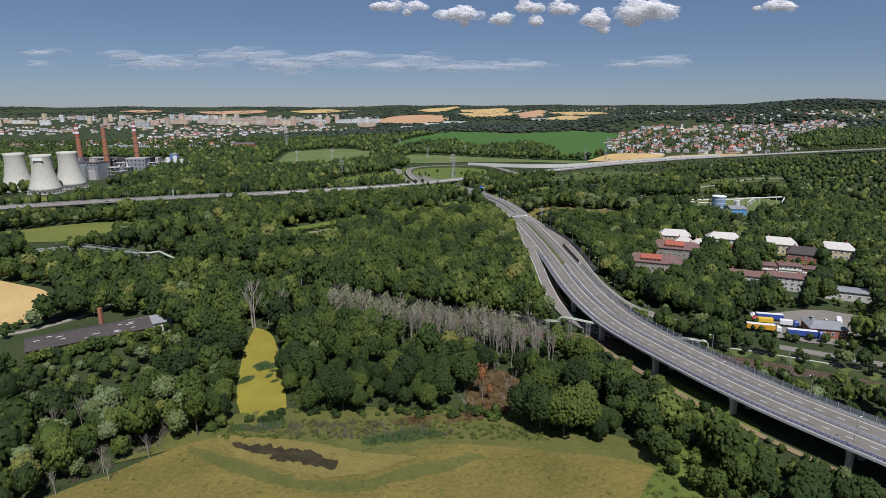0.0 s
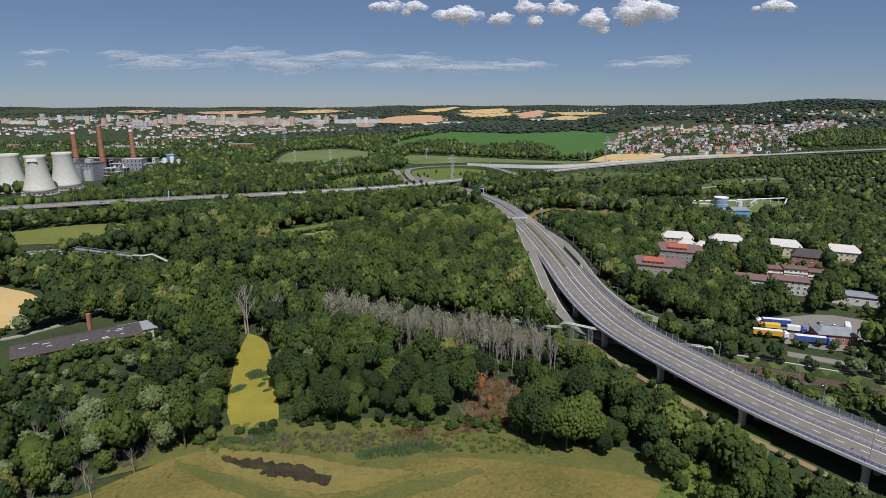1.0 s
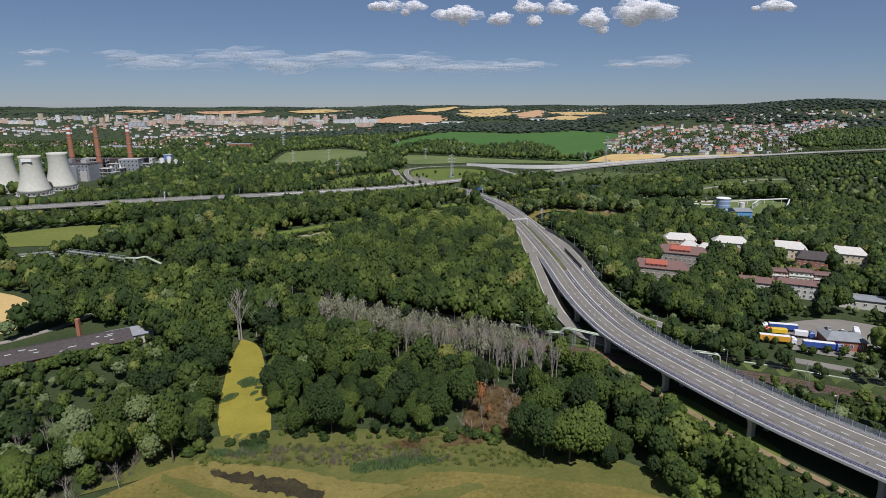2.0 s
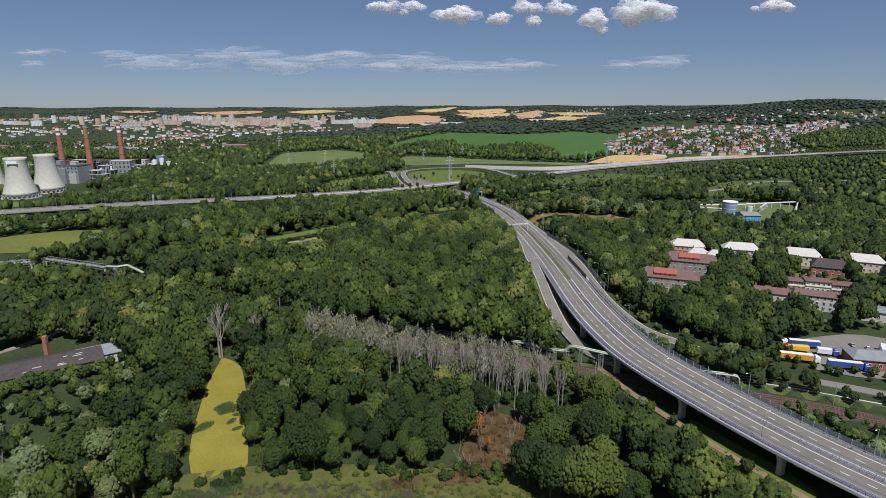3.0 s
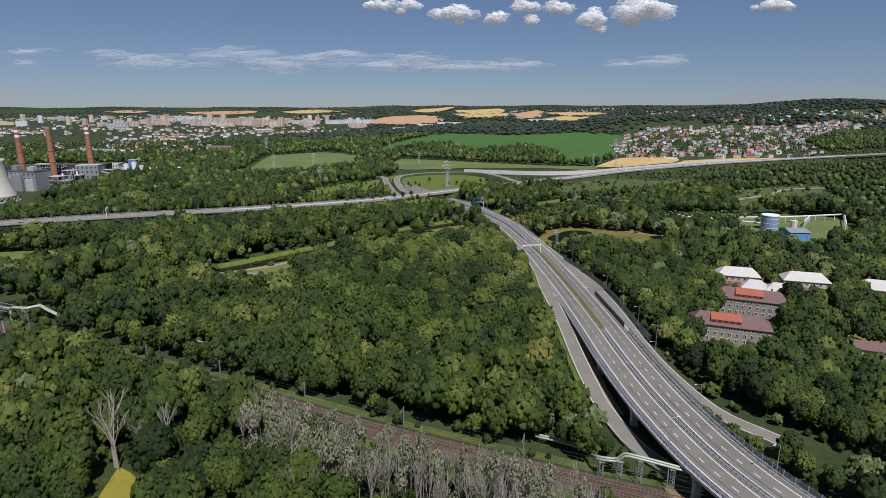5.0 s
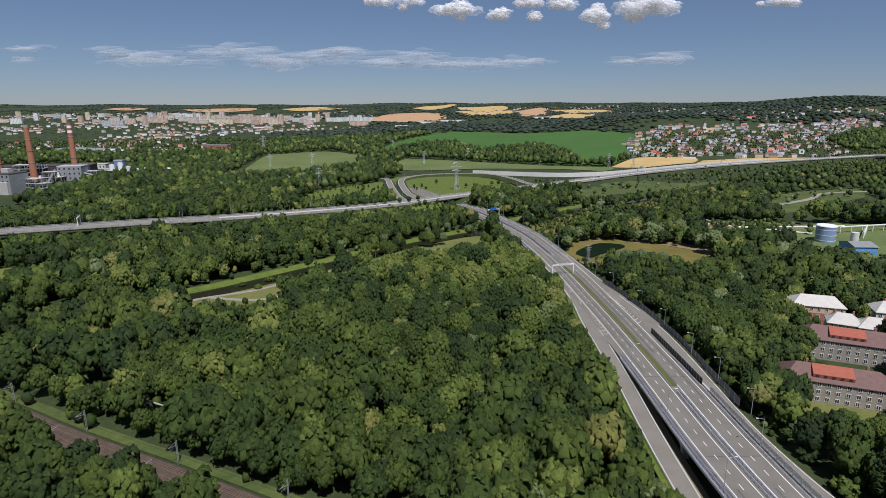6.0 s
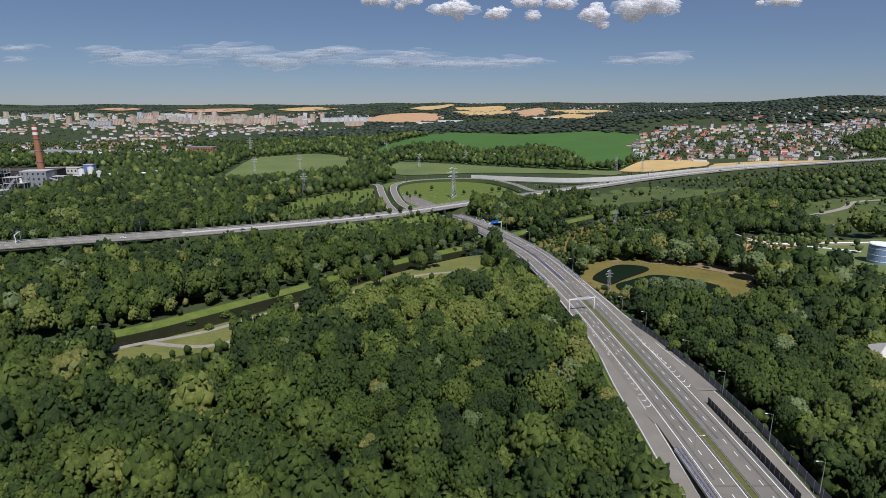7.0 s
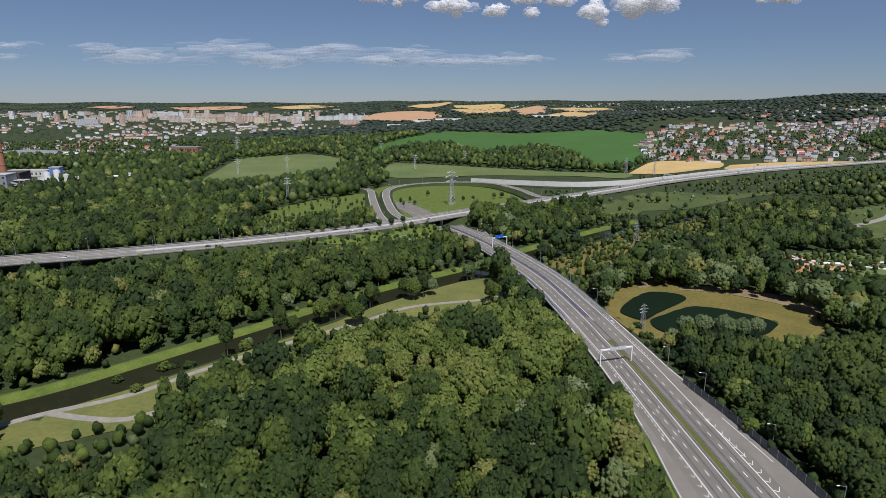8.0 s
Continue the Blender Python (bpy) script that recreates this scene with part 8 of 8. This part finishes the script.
# ---- village and city ----
VW = [M["wall_pale"], M["white"], M["wall_cream"], M["wall_peach"]]
VR = [M["roof_red"], M["roof_brown"], M["roof_grey"], M["roof_dark"]]
SMALL = []
for k in range(10):
    ob = empty("house")
    L, W, e, r = 10 + k % 4 * 2.5, 9 + k % 3, 5.5 + (k % 2) * 1.5, 9.5 + (k % 3)
    bm = bmesh.new()
    box(bm, -L / 2, L / 2, -W / 2, W / 2, -3, e)
    part("wall", bm, VW[k % 4] if k != 7 else M["wall_peach"], ob)
    bm = bmesh.new()
    if k % 5 == 4:
        box(bm, -L / 2 - .3, L / 2 + .3, -W / 2 - .3, W / 2 + .3, e, e + 0.6)
    else:
        roof_faces(bm, L, W, e, r, 0.5, 0.2 if k % 2 else 3)
    part("roof", bm, VR[(k * 3 + k // 4) % 4] if k % 5 != 4 else M["concrete"], ob)
    bm = bmesh.new()
    for i in range(3):
        for fz in (1.2, 4.0):
            u = -L / 2 + L * (i + 0.5) / 3
            if fz + 1.3 < e:
                box(bm, u - 0.7, u + 0.7, -W / 2 - 0.06, -W / 2 + 0.06, fz, fz + 1.3)
    tagged(part("glazing", bm, M["window"], ob), kind="stuff")
    SMALL.append(tagged(ob, ("white" if k % 4 == 1 else "pale") + " family house with a " + ("flat grey roof" if k % 5 == 4 else "pitched roof") + " on the hillside", "house", "hillside houses"))
rg = random.Random(91)
count = 0
used_small = [False] * 10
while count < 298:
    x, y = rg.uniform(384, 1900), rg.uniform(1380, 2750)
    if not inside(VILLAGE, np.array([x]), np.array([y]))[0] or rg.random() < max(0, (y - 1900) / 1000):
        continue
    if 1500 < y < 1580 and rg.random() < 0.7:
        continue
    z = float(terrain(np.array([x]), np.array([y]))[0])
    k = rg.randrange(10)
    m = pose(x, y, z, 0, 0, rg.uniform(-40, 40))
    s = rg.uniform(0.62, 1.0)
    if used_small[k]:
        c = copy_thing(SMALL[k], m)
    else:
        c = SMALL[k]
        c.matrix_world = m
        used_small[k] = True
    c.scale = (s, s, s)
    count += 1
ob = empty("church", pose(800, 1960, float(terrain(np.array([800.0]), np.array([1960.0]))[0])))
bm = bmesh.new()
box(bm, -4, 4, -4, 4, -2, 28, 0.1)
part("tower", bm, M["wall_pale"], ob)
bm = bmesh.new()
tube(bm, (0, 0, 28), (0, 0, 42), 5, 0.2, 8)
part("spire", bm, M["roof_dark"], ob)
bm = bmesh.new()
box(bm, 4, 26, -6, 6, -2, 12)
roof_faces(bm, 10, 12, 12, 18, 0.5, 0.3)
part("nave", bm, M["wall_cream"], ob)
tagged(ob, "village church with a dark pointed spire", "church")

APT = []
P_AP = [("apt_peach", (0.60, 0.44, 0.34)), ("apt_white", (0.70, 0.70, 0.68)), ("apt_cream", (0.66, 0.56, 0.40)), ("apt_pink", (0.62, 0.52, 0.45)), ("apt_grey", (0.48, 0.50, 0.52))]
for k, (nm, c) in enumerate(P_AP):
    for L, h in ((48, 26), (22, 42), (90, 22)):
        APT.append(block("apartment_block", 0, 0, L, 14, h, 0, paint(nm + str(h), c, 0.85), M["concrete"], {"apt_peach": "peach", "apt_white": "white", "apt_cream": "cream", "apt_pink": "pink", "apt_grey": "grey"}[nm] + " panel-built block of flats in the distant city", "flats", "city flats", strips=6 if h < 40 else 9, z=0))
used_apt = [False] * len(APT)


def flats(x, y, k, a, s=1.0):
    z = float(terrain(np.array([x]), np.array([y]))[0]) - 1
    m = pose(x, y, z, 0, 0, a)
    if used_apt[k]:
        c = copy_thing(APT[k], m)
    else:
        c = APT[k]
        c.matrix_world = m
        used_apt[k] = True
    c.scale = (s, s, s)


for x, y, k in ((-459, 3223, 4), (-418, 3228, 4), (-400, 3080, 2), (-2275, 3786, 3), (-2361, 3826, 12), (-1707, 4012, 3), (-1650, 4020, 5), (-2700, 3500, 0), (-2500, 3300, 7), (-2050, 3400, 7), (-1900, 3300, 1), (-1500, 2900, 9), (-1420, 2880, 0)):
    flats(x, y, k, rg.uniform(-15, 15), 1.0)
for k in range(70):
    t = rg.random()
    x = -1650 + t * 950 + rg.uniform(-120, 120)
    y = 3050 + rg.random() ** 1.6 * 1000
    flats(x, y, rg.choice((0, 0, 2, 3, 5, 6, 8, 9, 9, 11, 1, 4)), rg.uniform(-20, 20), rg.uniform(0.75, 1.15))
for k in range(26):
    flats(rg.uniform(-2900, -1200), rg.uniform(2500, 4200), rg.randrange(15), rg.uniform(-30, 30), rg.uniform(0.8, 1.2))
for k in range(8):
    flats(-700 + k * 45, 3350 + rg.uniform(-80, 80), rg.choice((1, 3, 5, 5)) if k % 3 else 5, rg.uniform(-10, 10), 1.0)
for k in range(len(APT)):
    if not used_apt[k]:
        flats(-1900 + k * 60, 3700, k, 0, 1.2)
# the rest of the city's houses, too small to tell apart
def town(name, region, n, seed, label, within=None):
    r2 = np.random.default_rng(seed)
    X = r2.uniform(region[0], region[1], n)
    Y = r2.uniform(region[2], region[3], n)
    keep = (np.abs(X) < 0.82 * Y) & (np.sin(X / 160 + 1) + np.sin(Y / 190) + r2.normal(size=n) * 0.5 > -0.3)
    if within:
        keep = inside(within, X, Y)
    X, Y = X[keep], Y[keep]
    Z = terrain(X, Y) - 1
    L, W, h = r2.uniform(4, 8, len(X)), r2.uniform(3.8, 5.8, len(X)), r2.uniform(4.5, 8.0, len(X))
    big = r2.random(len(X)) < 0.06
    L = np.where(big, L * 3, L)
    a = r2.uniform(-0.6, 0.6, len(X))
    base = np.array([(-1, -1, 0), (1, -1, 0), (1, 1, 0), (-1, 1, 0), (-1, -1, 1), (1, -1, 1), (1, 1, 1), (-1, 1, 1), (-1, 0, 1.45), (1, 0, 1.45)], float)
    px = base[None, :, 0] * L[:, None]
    py = base[None, :, 1] * W[:, None]
    P = np.stack([px * np.cos(a)[:, None] - py * np.sin(a)[:, None] + X[:, None], px * np.sin(a)[:, None] + py * np.cos(a)[:, None] + Y[:, None], base[None, :, 2] * h[:, None] + Z[:, None]], -1)
    F = np.array([(0, 1, 5, 4), (1, 2, 6, 5), (2, 3, 7, 6), (3, 0, 4, 7), (4, 5, 9, 8), (6, 7, 8, 9), (5, 6, 9, 9), (7, 4, 8, 8)])
    tri = np.array([(0, 1, 5), (0, 5, 4), (1, 2, 6), (1, 6, 5), (2, 3, 7), (2, 7, 6), (3, 0, 4), (3, 4, 7), (4, 5, 9), (4, 9, 8), (6, 7, 8), (6, 8, 9), (5, 6, 9), (7, 4, 8)])
    faces = (tri[None] + (np.arange(len(X)) * 10)[:, None, None]).reshape(-1, 3)
    mats = [M["wall_pale"], M["white"], M["wall_cream"], M["wall_peach"], M["roof_red"], M["roof_brown"], M["roof_grey"], M["roof_dark"], M["concrete"]]
    ob = big_mesh(name, P.reshape(-1, 3), faces, mats[0], smooth=False)
    for mm in mats[1:]:
        ob.data.materials.append(mm)
    wall = r2.choice([0, 1, 2, 3, 0, 1, 2, 1], len(X))
    roof = r2.choice([4, 5, 5, 6, 7, 7, 6, 5, 7], len(X))
    mi = np.concatenate([np.repeat(wall[:, None], 8, 1), np.repeat(roof[:, None], 6, 1)], 1).ravel()
    ob.data.polygons.foreach_set("material_index", mi.astype(np.int32))
    return tagged(ob, label, "town", kind="stuff")


town("town_houses", (-2400, -560, 1540, 2700), 700, 3, "low houses and sheds of the city's edge")
town("town_houses", (-3300, -300, 2700, 4800), 1000, 4, "distant houses of the city")
town("village_houses", (200, 1500, 3200, 5200), 260, 5, "distant village houses on the hills")
town("village_houses", (384, 1560, 1400, 2380), 420, 6, "small houses crowded on the hillside", VILLAGE)
town("village_houses", (1100, 2300, 2050, 2900), 240, 7, "small houses along the ridge")
for x, y, L in ((60, 3050, 120), (-60, 3000, 80), (560, 3300, 140), (-560, 3560, 160), (-150, 2700, 90)):
    block("warehouse", x, y, L, 40, 9, 4, M["white"], M["concrete_light"], "long low white warehouse in the distance", "warehouse", "warehouses")

# ---- clouds ----
M["cloud"] = mat("cloud", (0.90, 0.90, 0.91), (0.96, 0.96, 0.96), 0.004, 1.0, 0, 8, spec=0.0)
cn, cl = M["cloud"].node_tree.nodes, M["cloud"].node_tree.links
tr = cn.new("ShaderNodeBsdfTranslucent")
tr.inputs["Color"].default_value = (0.95, 0.95, 0.96, 1)
tp = cn.new("ShaderNodeBsdfTransparent")
m1, m2 = cn.new("ShaderNodeMixShader"), cn.new("ShaderNodeMixShader")
m1.inputs[0].default_value, m2.inputs[0].default_value = 0.5, 0.66
# a faint glow added to the clouds, brightening them beyond the sun's light
cn["Principled BSDF"].inputs["Emission Color"].default_value = (1.0, 0.97, 0.96, 1)
cn["Principled BSDF"].inputs["Emission Strength"].default_value = 0.16
cl.new(cn["Principled BSDF"].outputs[0], m1.inputs[1])
cl.new(tr.outputs[0], m1.inputs[2])
cl.new(m1.outputs[0], m2.inputs[1])
cl.new(tp.outputs[0], m2.inputs[2])
cl.new(m2.outputs[0], cn["Material Output"].inputs["Surface"])


def cloud(x, z, w, h, seed, material="cloud", label="small white fair-weather cloud"):
    """A small cloud 8 km off: many thin puffs, crowded at its middle and loose at its rim, over a flatter base."""
    rg = random.Random(seed)
    cv, cf = ico(3 if material == "cloud" else 2)
    keep = cv[cf].mean(1)[:, 1] < 0.15
    cf = cf[keep]
    cos, fcs = [], []
    thin = material != "cloud"
    n = int(14 + 10 * w / h) if not thin else int(4 + 0.9 * w / h)
    heaps = [(rg.uniform(-0.75, 0.75), rg.uniform(0.5, 1.0)) for _ in range(max(2, int(w / h * 0.9)))]
    for i in range(n):
        if thin:
            t, top = rg.triangular(-1, 1, 0), 1.0
        else:
            c0, top = rg.choice(heaps)
            t = max(-1, min(1, c0 + rg.gauss(0, 0.16)))
        env = max(0.15, 1 - t * t) ** 0.6 * top
        up = rg.random() ** 1.5 * env
        r = h * rg.uniform(0.24, 0.44) * (1.15 - 0.6 * up)
        rad = np.array([r * rg.uniform(1.1, 1.9), r, r * rg.uniform(0.55, 0.95)]) if not thin else np.array([h * rg.uniform(1.4, 3.2), h * 0.5, h * rg.uniform(0.2, 0.5)])
        c = Vector((x + t * w * 0.48, 8420 + rg.uniform(-0.1, 0.1) * w, z + (up - 0.42) * h * 0.95))
        off = Vector((seed * 3.1, i * 5.3, 0))
        d = np.clip(np.array([0.85 + 0.55 * noise.fractal(Vector(v) * 1.7 + off, 1.0, 2.1, 5) for v in cv]), 0.3, 1.5)
        cos.append(cv * d[:, None] * rad + np.array(c))
        fcs.append(cf + i * len(cv))
    ob = big_mesh("cloud", np.vstack(cos), np.vstack(fcs), M[material], smooth=True)
    return tagged(ob, label, "cloud", "clouds", kind="structure")


CLOUDS = [(-620, 1464, 831, 131), (-460, 1364, 201, 69), (219, 1379, 710, 185), (359, 1241, 201, 77), (1135, 1459, 477, 154), (932, 1300, 480, 147), (1545, 1438, 478, 154), (1297, 1272, 279, 124), (2580, 1439, 1080, 262), (2248, 1323, 480, 232), (2213, 1149, 202, 109), (2731, 1295, 465, 170), (4416, 1478, 710, 154), (4309, 1413, 201, 62)]
for k, (x, z, w, h) in enumerate(CLOUDS):
    cloud(x, z, w, h, 40 + k)

# a faint bank of flat clouds over the horizon
M["haze_cloud"] = M["cloud"].copy()
M["haze_cloud"].name = "haze_cloud"
for nd in M["haze_cloud"].node_tree.nodes:
    if nd.type == "MIX_SHADER" and abs(nd.inputs[0].default_value - 0.66) < 0.01:
        nd.inputs[0].default_value = 0.90
BANK = [(-5650, 850, 560, 80), (-5700, 690, 420, 60), (-4500, 780, 900, 120), (-3700, 690, 1500, 150), (-2900, 800, 1100, 150), (-2100, 700, 1700, 190), (-1500, 800, 1000, 120), (-700, 690, 1500, 170), (-300, 760, 700, 110), (500, 650, 1500, 130), (1100, 690, 800, 90), (2500, 680, 450, 80), (3100, 730, 800, 130)]
for k, (x, z, w, h) in enumerate(BANK):
    cloud(x, z, w, h, 80 + k, "haze_cloud", "thin hazy cloud low over the horizon")

# ---- the whole at its scale ----
bpy.context.view_layer.update()
for ob in list(scene.objects):
    if ob.parent is None and ob.type in {"MESH", "EMPTY"}:
        ob.matrix_world = Matrix.Scale(U, 4) @ ob.matrix_world
